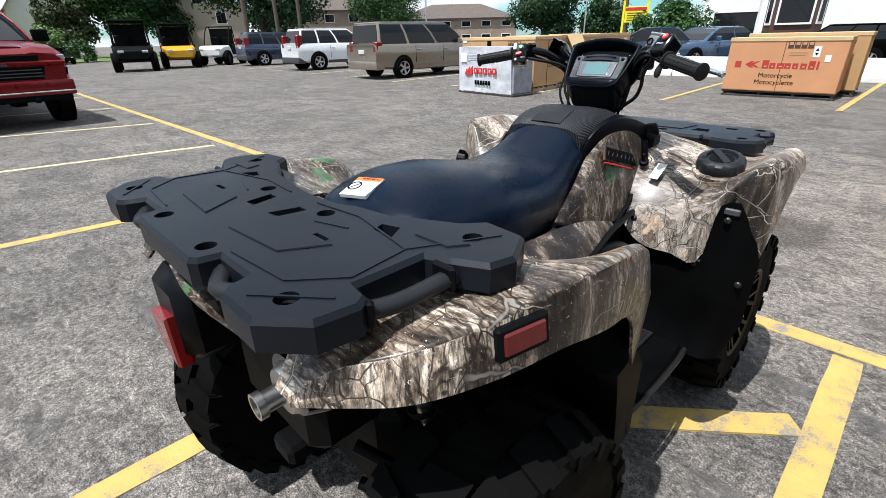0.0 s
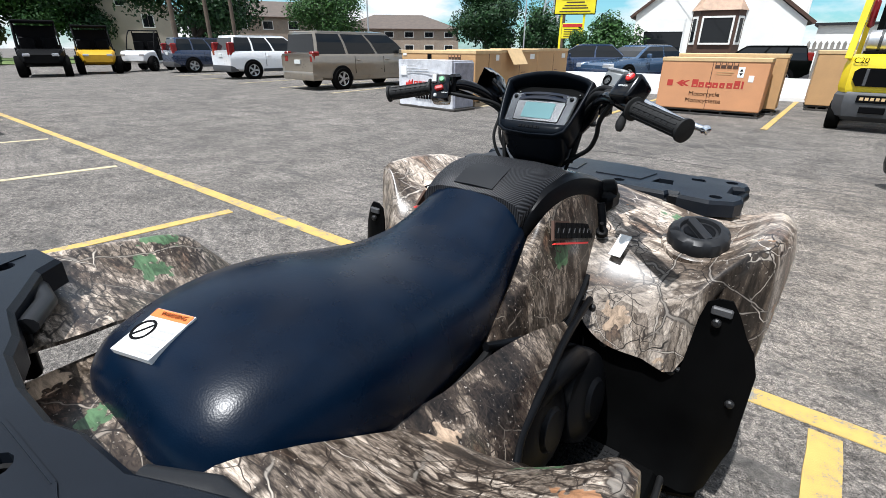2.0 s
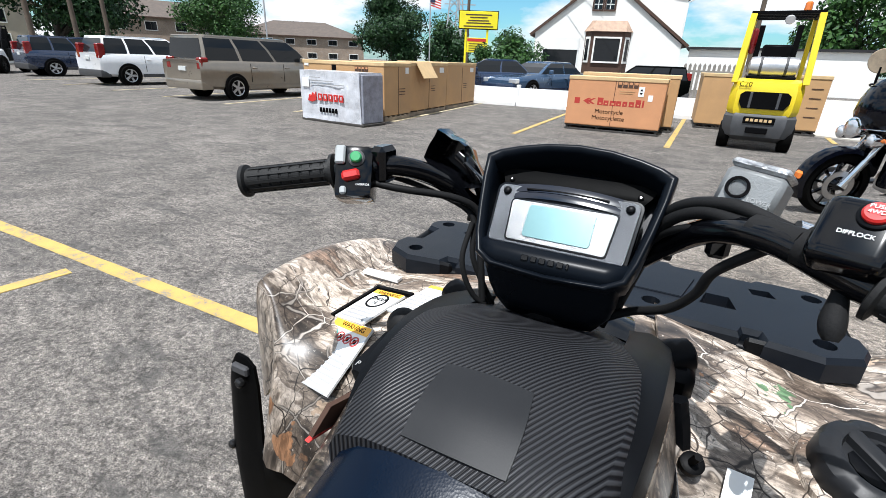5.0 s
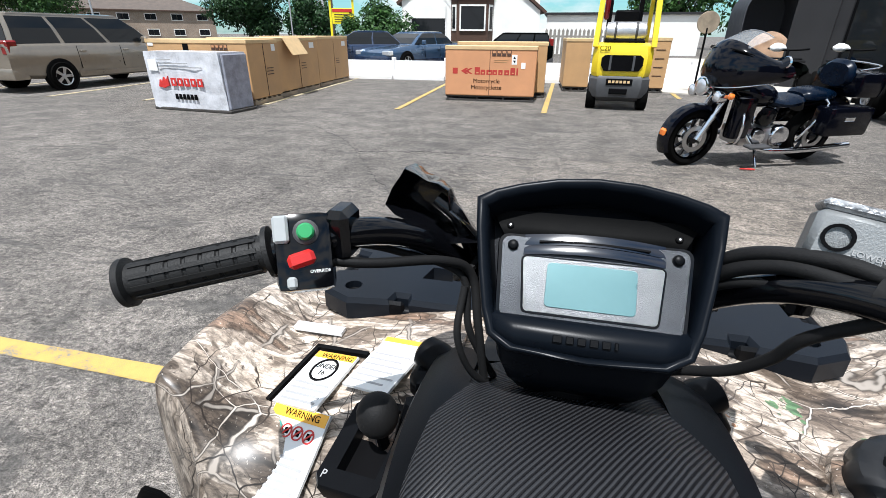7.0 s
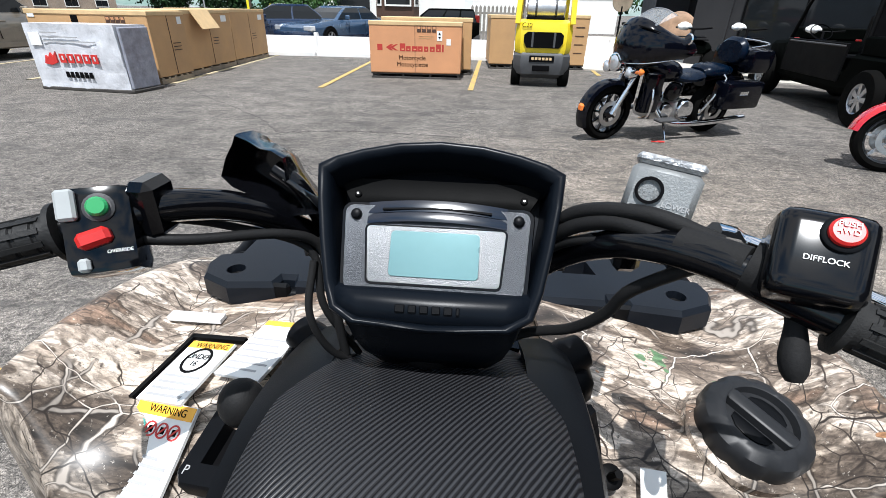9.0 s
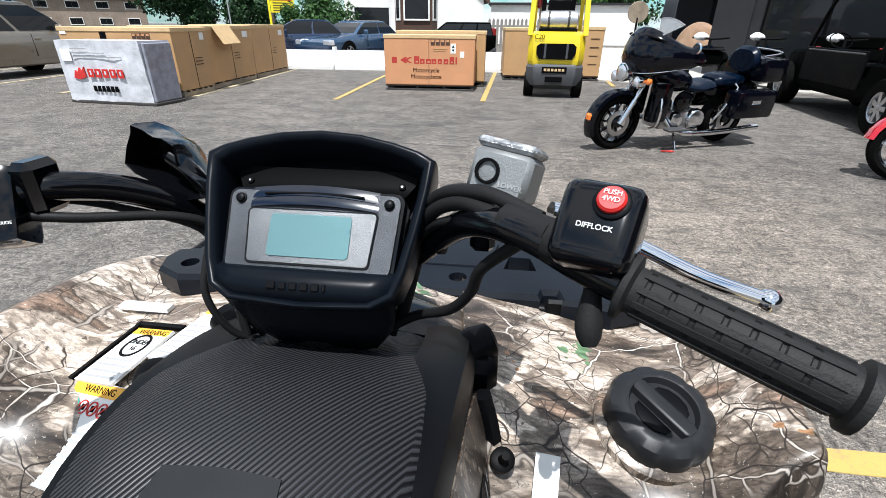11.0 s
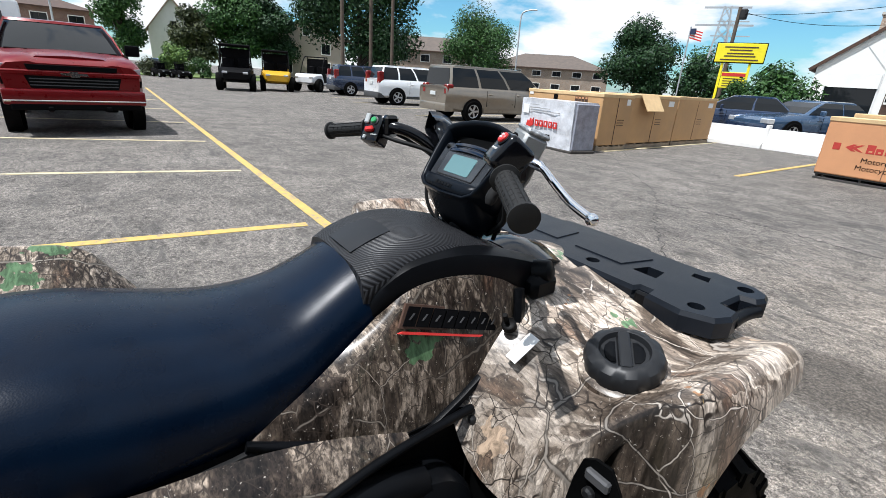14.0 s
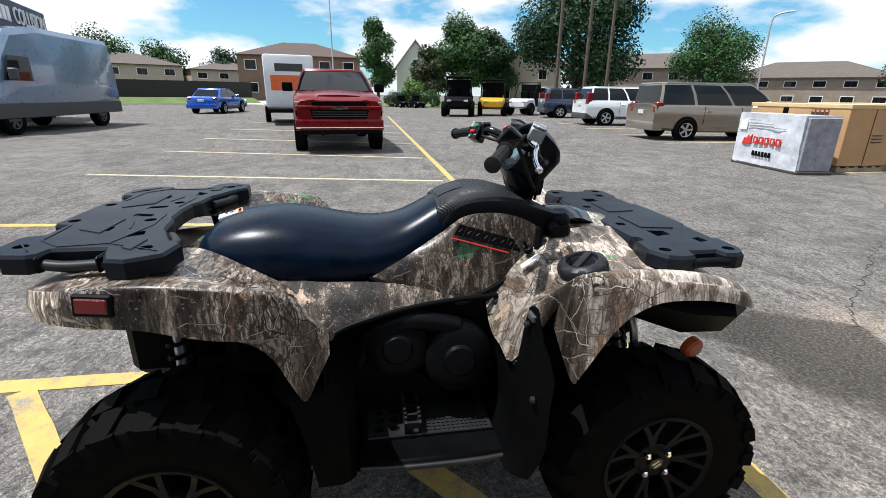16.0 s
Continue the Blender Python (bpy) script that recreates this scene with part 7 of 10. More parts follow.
bmesh.ops.transform(bm, matrix=GATE, verts=bm.verts)
gate = part("shift_gate", bm, M_BLACK, quad, "black gear shift gate", smooth=40)
part("gate_slot", box(bm_new(), -0.046, 0.046, -0.06, 0.06, -0.024, -0.014, m=GATE), M_INK, gate)
text_part("gate_letter", "P", 0.015, GATE @ pose(-0.035, -0.050, 0.0064), M_GREY_PRINT, gate, 0.0003)
bm = bm_new()
tube(bm, [(-0.215, 0.35, 0.85), (-0.217, 0.34, 0.90)], 0.008, 8)
sh = part("shift_lever", bm, M_DARK, quad, "gear lever with a round black knob")
bm = bm_new()
bmesh.ops.create_uvsphere(bm, u_segments=24, v_segments=16, radius=0.0265, matrix=Matrix.Translation((-0.217, 0.337, 0.922)) @ Matrix.Diagonal((1, 1, 1.12, 1)))
part("shift_knob", bm, M_RUBBER, sh, smooth=60)
# key with a paper tag at the right
bm = bm_new()
lathe(bm, [(0.014, 0), (0.014, 0.012), (0.01, 0.014)], axis((0.205, 0.325, 0.865), (0.1, -0.5, 0.85)), 16)
tube(bm, [(0.205, 0.315, 0.88), (0.208, 0.305, 0.898)], 0.005, 6)
ky = part("ignition_key", bm, M_DARK, quad, smooth=40)
tag = Matrix.Translation((0.256, 0.312, 0.852)) @ Euler((radians(36), radians(0), radians(-6))).to_matrix().to_4x4()
bm = box(bm_new(), -0.014, 0.014, -0.031, 0.031, -0.0008, 0.0008, m=tag)
part("paper_tag", bm, M_WHITE, ky, "small white paper tag on the key")


# ---- crates ----
YZ = Matrix(((1, 0, 0, 0), (0, 0, 1, 0), (0, 1, 0, 0), (0, 0, 0, 1)))  # (u, v, w) -> (x, w, z)


def crate(name, label, m, w, d, h, card, skid, group="crates", wood=False):
    """Cardboard crate on a skid: x across, y to the back, front at y = 0."""
    ob = thing(name, label, "crate", m, group)
    z0 = 0.12
    bm = bm_new()
    if wood:
        for x in (0.05, w / 2, w - 0.05):
            box(bm, x - 0.05, x + 0.05, 0.02, d - 0.02, 0.0, 0.085, 0.004)
        for k in range(6):
            y = 0.03 + k * (d - 0.13) / 5
            box(bm, 0.0, w, y, y + 0.08, 0.085, 0.115, 0.003)
    else:
        for y in (0.03, d - 0.07):
            box(bm, 0.0, w, y, y + 0.04, 0.0, 0.04, 0.004)
            box(bm, 0.0, w, y, y + 0.04, 0.085, 0.12, 0.004)
        for x in (0.03, w * 0.35, w * 0.65, w - 0.07):
            box(bm, x, x + 0.04, 0.03, d - 0.03, 0.03, 0.09, 0.004)
    tagged(part("skid", bm, skid, ob), kind="stuff")
    rnd = random.Random(hash(name) % 7 + int(w * 100))
    bm = bm_new()
    box(bm, 0.0, w, 0.0, d, z0, h, 0.012)
    for v in bm.verts:
        v.co += Vector((rnd.uniform(-1, 1), rnd.uniform(-1, 1), rnd.uniform(-1, 1))) * 0.006
    part("carton", bm, card, ob)
    bm = bm_new()
    box(bm, -0.012, w + 0.012, -0.012, d + 0.012, h - 0.07, h + 0.006, 0.008)
    part("lid", bm, M_CARD_PALE, ob)
    return ob


def mark(parent, name, mat, x0, x1, z0, z1, y=-0.004, depth=0.003, rot=None):
    return part(name, box(bm_new(), x0, x1, y - depth, y + 0.004, z0, z1, m=rot), mat, parent)


def handling_marks(parent, x, z, k=1.0, y=-0.006):
    for i in range(4):
        x0 = x + i * 0.1 * k
        fr = part("handling_mark", box(bm_new(), x0, x0 + 0.085 * k, y - 0.002, y + 0.004, z, z + 0.11 * k), M_BROWN_TRIM, parent)
        part("mark_gap", box(bm_new(), x0 + 0.012 * k, x0 + 0.073 * k, y - 0.003, y + 0.004, z + 0.055 * k, z + 0.1 * k), M_CARD_ORANGE, fr)


# orange-brown crate pair with red logo shapes
kc = crate("orange_crate", "orange-brown cardboard motorcycle crate with red printing on a steel skid", pose(-2.43, 10.42, 0, 0, 0, 1.5), 1.93, 0.7, 1.11, M_CARD_ORANGE, M_PALLET)
M_LOGO_RED = surf("faded_red_ink", (0.42, 0.035, 0.025), 0.7, vary=0.12, bump=0)
mark(kc, "logo_block", M_LOGO_RED, 0.16, 0.27, 0.56, 0.68)
bm = prism(bm_new(), [(0.34, 0.62), (0.44, 0.68), (0.5, 0.68), (0.44, 0.635), (0.55, 0.68), (0.6, 0.68), (0.5, 0.62), (0.6, 0.56), (0.55, 0.56), (0.44, 0.605), (0.5, 0.56), (0.44, 0.56)], -0.006, 0.002, YZ)
part("logo_arrow", bm, M_LOGO_RED, kc)
for k, (w, h) in enumerate(((0.115, 0.15), (0.10, 0.10), (0.12, 0.10), (0.10, 0.10), (0.09, 0.10), (0.10, 0.10), (0.10, 0.145), (0.035, 0.14))):
    x0 = 0.64 + k * 0.127
    mark(kc, "logo_letter_shape", M_LOGO_RED, x0, x0 + w, 0.55, 0.55 + h)
    if k not in (7,):
        mark(kc, "logo_letter_gap", M_CARD_ORANGE, x0 + 0.035, x0 + w - 0.03, 0.575, 0.60, -0.006)
for txt, z, x in (("Motorcycle", 0.42, 0.90), ("Motocyclette", 0.29, 0.90)):
    text_part("crate_word", txt, 0.125, pose(x, -0.008, z, 90, 0, 0), M_INK, kc, 0.001)
handling_marks(kc, 1.0, 0.92, 1.05)
mark(kc, "crate_label", M_WHITE, 1.42, 1.53, 0.76, 0.95)
bm = prism(bm_new(), [(1.445, 0.87), (1.475, 0.92), (1.505, 0.87)], -0.009, 0.0, YZ)
part("label_mark", bm, M_INK, kc)
bm = prism(bm_new(), [(1.445, 0.84), (1.475, 0.79), (1.505, 0.84)], -0.009, 0.0, YZ)
part("label_mark", bm, M_INK, kc)
mark(kc, "crate_label", M_WHITE, 1.62, 1.71, 0.68, 0.80)
mark(kc, "printed_line", M_CARD, 1.05, 1.35, 0.84, 0.855)
mark(kc, "printed_line", M_CARD, 1.05, 1.32, 0.80, 0.815)
mark(kc, "carton_seam", M_BROWN_TRIM, 0.955, 0.965, 0.13, 1.04)
kc2 = crate("brown_crate", "tall brown cardboard motorcycle crate behind the orange one", pose(-2.33, 11.25, 0, 0, 0, 2), 2.02, 0.78, 1.18, M_CARD, M_PALLET)
handling_marks(kc2, 1.5, 0.98, 0.8)

# row of brown crates by the minivan
white_crate = thing("wrapped_crate", "motorcycle crate in torn silver-white printed wrap", "crate", pose(-7.53, 7.68, 0, 0, 0, -6) @ Matrix.Scale(1.06, 4), "crates")
bm = bm_new()
box(bm, 0, 1.62, 0.0, 0.62, 0.03, 0.97, 0.0)
bmesh.ops.subdivide_edges(bm, edges=bm.edges[:], cuts=14, use_grid_fill=True)
for v in bm.verts:
    k = noise.noise(v.co * 4.0) * 0.02 + noise.noise(v.co * 11.0 + Vector((3, 1, 2))) * 0.012
    v.co += Vector((k * 0.4, -k, k * 0.3))
    if v.co.z < 0.35 and v.co.x > 1.1 and v.co.y < 0.1:
        v.co.y += 0.05 * (v.co.x - 1.1)
part("wrap", bm, M_WRAP, white_crate, "crumpled silver-white plastic wrap", smooth=35)
part("end_panel", box(bm_new(), 1.63, 1.68, 0.03, 0.6, 0.06, 0.94, 0.01), M_WRAP_GREY, white_crate, "grey printed end panel")
part("base_tray", box(bm_new(), -0.02, 1.7, -0.01, 0.64, 0.0, 0.05, 0.01), M_PALLET, white_crate)
bm = prism(bm_new(), [(0.22, 0.40), (0.34, 0.38), (0.46, 0.42), (0.46, 0.58), (0.40, 0.50), (0.36, 0.56), (0.31, 0.48), (0.27, 0.52)], -0.026, 0.0, YZ)
part("logo_wing", bm, M_RED_PRINT, white_crate)
for k in range(5):
    x0 = 0.52 + k * 0.145
    mark(white_crate, "logo_letter_shape", M_RED_PRINT, x0, x0 + 0.115, 0.42, 0.55, -0.022)
    mark(white_crate, "logo_letter_gap", M_WRAP, x0 + 0.045, x0 + 0.075, 0.46, 0.52, -0.025)
for k in range(6):
    mark(white_crate, "printed_bar", M_INK, 0.55 + k * 0.085, 0.61 + k * 0.085, 0.2, 0.29, -0.022)
for k, x1 in enumerate((1.25, 0.95, 0.6)):
    mark(white_crate, "printed_line", M_GREY_PRINT, 0.3, x1, 0.72 + 0.06 * k, 0.735 + 0.06 * k, -0.02)
mark(white_crate, "paper_patch", M_WHITE, 0.08, 0.28, 0.66, 0.84, -0.02)

ca = crate("brown_crate", "large brown cardboard motorcycle crate", pose(-8.12, 8.42, 0, 0, 0, 2), 2.2, 1.15, 1.22, M_CARD, M_WOOD, wood=True)
handling_marks(ca, 1.45, 1.03, 0.9)
mark(ca, "round_mark", M_INK, 0.82, 0.94, 1.02, 1.14, -0.006)
mark(ca, "paper_patch", M_WHITE, 0.04, 0.16, 1.1, 1.2, -0.006)
cb = crate("brown_crate", "brown cardboard crate with an open flap", pose(-7.72, 9.72, 0, 0, 0, 3), 1.6, 2.2, 1.24, M_CARD, M_WOOD, wood=True)
flap = bm_new()
bm = box(flap, 0.0, 0.02, 0.0, 0.75, -0.42, 0.0, 0.0, m=Matrix.Translation((1.61, 0.35, 1.24)) @ Euler((0, radians(-32), 0)).to_matrix().to_4x4())
part("flap", bm, M_CARD_PALE, cb, "pale cardboard flap hanging open")
cc = crate("brown_crate", "brown cardboard crate at the end of the row", pose(-7.9, 12.05, 0, 0, 0, 3), 1.6, 2.2, 1.26, M_CARD, M_WOOD, wood=True)
for ob, d in ((ca, 1.15), (cb, 2.2), (cc, 2.2)):
    for k in range(3):
        part("printed_mark", box(bm_new(), 1.598 if ob is not ca else 2.198, 1.606 if ob is not ca else 2.206, d * 0.55, d * 0.55 + 0.25, 0.55 + 0.06 * k, 0.565 + 0.06 * k), M_BROWN_TRIM, ob)
    part("paper_patch", box(bm_new(), 1.598 if ob is not ca else 2.198, 1.607 if ob is not ca else 2.207, d * 0.78, d * 0.9, 1.0, 1.13), M_WHITE, ob)
    part("carton_seam", box(bm_new(), 1.598 if ob is not ca else 2.198, 1.605 if ob is not ca else 2.205, d * 0.5, d * 0.5 + 0.012, 0.14, 1.15), M_BROWN_TRIM, ob)
# two crates behind the forklift
crate("brown_crate", "upright brown crate beside the forklift", pose(0.1, 12.9, 0, 0, 0, 3), 0.62, 1.7, 1.25, M_CARD, M_PALLET)
c2 = crate("brown_crate", "brown crate behind the forklift", pose(1.85, 13.1, 0, 0, 0, 3), 0.72, 1.7, 1.28, M_CARD, M_PALLET)
for k in range(4):
    mark(c2, "printed_line", M_BROWN_TRIM, 0.4, 0.62, 0.4 + 0.2 * k, 0.42 + 0.2 * k, -0.006)


# ---- forklift, its back to the bike ----
def forklift(m):
    ob = thing("forklift", "yellow forklift truck with a charcoal counterweight, parked", "forklift", m)
    bm = bm_new()
    rings = []
    for z, hw, y0 in ((0.16, 0.42, 0.16), (0.24, 0.5, 0.04), (0.42, 0.53, 0.0), (0.56, 0.53, 0.01), (0.62, 0.5, 0.05)):
        rings.append([Vector(p) for p in ((-hw, y0 + 0.12, z), (-hw + 0.14, y0, z), (hw - 0.14, y0, z), (hw, y0 + 0.12, z), (hw, 0.75, z), (-hw, 0.75, z))])
    loft(bm, rings)
    part("counterweight", bm, M_CAST_GREY, ob, "charcoal cast counterweight", smooth=30)
    part("tow_slot", box(bm_new(), -0.16, 0.16, -0.012, 0.06, 0.30, 0.40, 0.01), M_INK, ob)
    badge = part("badge", box(bm_new(), -0.23, 0.23, -0.016, 0.03, 0.46, 0.57, 0.008), M_INK, ob, "dark name badge with pale letter shapes")
    for k in range(6):
        part("badge_block", box(bm_new(), -0.19 + k * 0.066, -0.145 + k * 0.066, -0.02, 0.0, 0.495, 0.54), M_CARD_PALE, badge)
    bm = bm_new()
    rings = []
    for z, hw, y0 in ((0.6, 0.5, 0.05), (0.68, 0.52, 0.03), (1.0, 0.52, 0.04), (1.12, 0.5, 0.07), (1.17, 0.44, 0.14)):
        rings.append([Vector(p) for p in ((-hw, y0 + 0.12, z), (-hw + 0.1, y0, z), (hw - 0.1, y0, z), (hw, y0 + 0.12, z), (hw, 1.3, z), (-hw, 1.3, z))])
    loft(bm, rings)
    part("hood", bm, M_YELLOW, ob, "yellow engine hood", smooth=30)
    bm = prism(bm_new(), [(-0.36, 0.80), (-0.30, 0.70), (0.30, 0.70), (0.36, 0.80), (0.36, 0.92), (0.30, 0.97), (-0.30, 0.97), (-0.36, 0.92)], 0.005, 0.06, YZ)
    vent = part("vent", bm, M_INK, ob, "dark radiator opening")
    for x in (-0.2, 0.2):
        part("vent_bar", box(bm_new(), x - 0.02, x + 0.02, -0.004, 0.05, 0.71, 0.96, 0.006), M_CAST_GREY, vent)
    text_part("model_mark", "C20", 0.11, pose(-0.32, 0.022, 1.08, 90, 0, 0), M_INK, ob, 0.004)
    bm = lathe(bm_new(), [(0.05, -0.36), (0.15, -0.33), (0.16, -0.25), (0.16, 0.25), (0.15, 0.33), (0.05, 0.36)], axis((0, 0.32, 1.36), (1, 0, 0)), 22)
    tank = part("gas_tank", bm, M_TANK, ob, "galvanised gas tank", smooth=40)
    for x in (-0.18, 0.18):
        part("tank_strap", lathe(bm_new(), [(0.163, -0.02), (0.167, -0.015), (0.167, 0.015), (0.163, 0.02)], axis((x, 0.32, 1.36), (1, 0, 0)), 22), M_TRIM, tank)
    part("tank_cradle", box(bm_new(), -0.35, 0.35, 0.2, 0.46, 1.15, 1.22, 0.01), M_INK, ob)
    for s in (-1, 1):
        bm = bm_new()
        bar(bm, (s * 0.5, 0.12, 1.1), (s * 0.46, 0.28, 2.16), 0.09, 0.11, (0, 1, 0))
        part("rear_post", bm, M_YELLOW, ob, "yellow guard post")
        bm = bm_new()
        bar(bm, (s * 0.48, 1.6, 0.7), (s * 0.45, 1.3, 2.16), 0.07, 0.09, (0, 1, 0))
        part("front_post", bm, M_YELLOW, ob)
        bm = bm_new()
        bar(bm, (s * 0.46, 0.24, 2.17), (s * 0.46, 1.42, 2.17), 0.08, 0.07)
        part("guard_rail", bm, M_INK, ob)
        bm = bm_new()
        bar(bm, (s * 0.3, 1.85, 0.1), (s * 0.3, 1.85, 2.1), 0.09, 0.13, (0, 1, 0))
        part("mast_rail", bm, M_INK, ob)
        bm = bm_new()
        bar(bm, (s * 0.25, 1.9, 0.06), (s * 0.25, 2.95, 0.06), 0.11, 0.04)
        part("fork", bm, M_INK, ob)
        for y, r in ((0.34, 0.23), (1.62, 0.27)):
            road_wheel(ob, (s * 0.46, y, r), s, r, 0.18, r * 0.6, 6, M_YELLOW)
    for k in range(5):
        bm = bm_new()
        bar(bm, (-0.46, 0.3 + 0.27 * k, 2.18), (0.46, 0.3 + 0.27 * k, 2.18), 0.04, 0.05)
        part("guard_bar", bm, M_INK, ob)
    bm = bm_new()
    box(bm, -0.24, 0.24, 0.75, 1.15, 1.17, 1.27, 0.03)
    box(bm, -0.22, 0.22, 0.66, 0.76, 1.22, 1.72, 0.03)
    part("operator_seat", bm, M_INK, ob, smooth=40)
    part("work_lamp", lathe(bm_new(), [(0.06, 0), (0.07, 0.05), (0.06, 0.07)], axis((0.05, 0.3, 2.08), (0, -1, -0.2)), 14), M_LAMP, ob)
    bm = bm_new()
    box(bm, -0.42, -0.33, 0.28, 0.36, 1.55, 1.95, 0.03)
    part("fire_extinguisher", bm, M_RED_PAINT, ob, smooth=40)
    bm = lathe(bm_new(), [(0.05, 0), (0.055, 0.02), (0.05, 0.12), (0.03, 0.14)], axis((0.25, 0.4, 2.2), (0, 0, 1)), 14)
    part("beacon", bm, M_AMBER, ob)
    return ob


forklift(pose(1.1, 9.72, 0, 0, 0, -4) @ Matrix.Scale(1.03, 4))


# ---- motorcycles ----
def bike_wheel(parent, y, r, w, m, rim_mat, spokes=9):
    q = m @ axis((0, y, r), (1, 0, 0))
    bm = lathe(bm_new(), [(r * 0.74, -w * 0.4), (r * 0.86, -w * 0.5), (r * 0.97, -w * 0.35), (r, 0), (r * 0.97, w * 0.35), (r * 0.86, w * 0.5), (r * 0.74, w * 0.4)], q, 36, caps=False)
    wh = part("wheel", bm, M_TYRE, parent, "black road tyre on a cast rim", smooth=40)
    bm = lathe(bm_new(), [(r * 0.76, -w * 0.4), (r * 0.76, w * 0.4), (r * 0.68, w * 0.36), (r * 0.66, 0), (r * 0.68, -w * 0.36)], q, 36, caps=False)
    for k in range(spokes):
        a = 2 * math.pi * k / spokes
        bar(bm, q @ Vector((r * 0.1 * math.cos(a), r * 0.1 * math.sin(a), 0)), q @ Vector((r * 0.7 * math.cos(a + 0.15), r * 0.7 * math.sin(a + 0.15), 0)), 0.022, 0.03, q.to_3x3() @ Vector((0, 0, 1)))
    lathe(bm, [(r * 0.16, -w * 0.6), (r * 0.18, 0), (r * 0.16, w * 0.6)], q, 16)
    part("rim", bm, rim_mat, wh, smooth=30)
    for s in (-1, 1):
        bm = lathe(bm_new(), [(r * 0.46, s * w * 0.55), (r * 0.46, s * w * 0.6), (r * 0.3, s * w * 0.6), (r * 0.3, s * w * 0.55)], q, 30, caps=False)
        part("brake_disc", bm, M_STEEL, wh)
    return wh


def skin(parent, name, mat, st, lab="", sm=45):
    """Closed body through stations (y, half width, z low, z high)."""
    bm = bm_new()
    ctrl = []
    for y, w, z0, z1 in st:
        zm = (z0 + z1) / 2
        ctrl.append([Vector((w * a, y, zm + (z1 - z0) / 2 * b)) for a, b in ((0.0, -1), (0.6, -0.92), (0.95, -0.5), (1.0, 0.1), (0.85, 0.65), (0.5, 0.95), (0.0, 1), (-0.5, 0.95), (-0.85, 0.65), (-1.0, 0.1), (-0.95, -0.5), (-0.6, -0.92))])
    cols = [spline(c, max(8, len(st) * 4)) for c in zip(*ctrl)]
    loft(bm, [list(r) for r in zip(*cols)])
    return part(name, bm, mat, parent, lab, smooth=sm)


def touring_bike(m):
    """Nose to +y; wheelbase 1.63 m."""
    ob = thing("touring_motorcycle", "black touring motorcycle with fairing, panniers and chrome engine", "motorcycle", m)
    I = Matrix()
    bike_wheel(ob, 0.82, 0.33, 0.13, I, M_GLOSS)
    bike_wheel(ob, -0.80, 0.31, 0.17, I, M_GLOSS)
    bm = bm_new()
    rows = []
    for k in range(12):
        a = radians(-25 + 165 * k / 11)
        rows.append([(x, 0.82 + 0.375 * math.cos(a) * kk, 0.33 + 0.375 * math.sin(a) * kk) for x, kk in ((-0.085, 0.9), (-0.07, 1.0), (0, 1.04), (0.07, 1.0), (0.085, 0.9))])
    loft(bm, [[Vector(p) for p in r] for r in rows], closed=False)
    fd = part("front_fender", thicken(bm, 0.006), M_BLACK_PAINT, ob, smooth=50)
    part("fender_lamp", box(bm_new(), -0.045, 0.045, 1.15, 1.215, 0.36, 0.45, 0.02), M_AMBER, fd)
    for s in (-1, 1):
        bm = tube(bm_new(), [(s * 0.1, 0.82, 0.33), (s * 0.11, 0.52, 0.95)], 0.026, 12)
        part("fork_leg", bm, M_CHROME, ob, "chrome fork leg", smooth=60)
        bm = tube(bm_new(), [(s * 0.1, 0.82, 0.33), (s * 0.105, 0.69, 0.6)], 0.036, 12)
        part("fork_slider", bm, M_CHROME, ob, smooth=60)
    bm = bm_new()
    levels = []
    for zc, zs, w, yf, yb in ((0.83, 0.95, 0.30, 0.70, 0.36), (0.90, 0.99, 0.39, 0.78, 0.22), (1.02, 1.04, 0.435, 0.815, 0.13), (1.15, 1.10, 0.44, 0.80, 0.10), (1.27, 1.15, 0.42, 0.755, 0.13), (1.345, 1.18, 0.38, 0.70, 0.18), (1.37, 1.19, 0.33, 0.65, 0.22)):
        lev = []
        for a in range(-88, 89, 8):
            ca = math.cos(radians(a))
            lev.append(Vector((w * math.sin(radians(a)), yb + (yf - yb) * ca ** 0.7, zs + (zc - zs) * ca ** 1.3)))
        levels.append(lev)
    loft(bm, levels, closed=False)
    part("fairing", thicken(bm, 0.012), M_BLACK_PAINT, ob, "gloss black batwing fairing", smooth=60)
    part("fairing_trim", tube(bm_new(), [p + Vector((0, 0.004, 0)) for p in levels[1]], 0.005, 6), M_CHROME, ob, smooth=60)
    for s in (-1, 1):
        mid = len(levels[0]) // 2
        part("fairing_vent", tube(bm_new(), [levels[4][mid + s * k] + Vector((0, 0.004, 0.03)) for k in (2, 3, 4, 5, 6)], [0.004, 0.011, 0.012, 0.01, 0.004], 8), M_INK, ob, smooth=60)
    part("dash_panel", box(bm_new(), -0.28, 0.28, 0.42, 0.5, 0.95, 1.24, 0.03), M_INK, ob)
    bm = bm_new()
    loft(bm, [[Vector((x, 0.64 - 0.25 * k - 0.25 * x * x, 1.31 + 0.15 * k - 0.9 * x * x * k)) for x in (-0.24, -0.16, -0.08, 0, 0.08, 0.16, 0.24)] for k in (0, 0.35, 0.7, 1.0)], closed=False)
    ws = part("windshield", thicken(bm, 0.005), M_ACRYLIC, ob, "clear plastic windshield", smooth=60)
    ws.visible_shadow = False
    part("windshield_rim", tube(bm_new(), [(x, 0.39 - 0.25 * x * x, 1.46 - 0.9 * x * x) for x in (-0.24, -0.16, -0.08, 0, 0.08, 0.16, 0.24)], 0.005, 6), M_STEEL, ws, smooth=60)
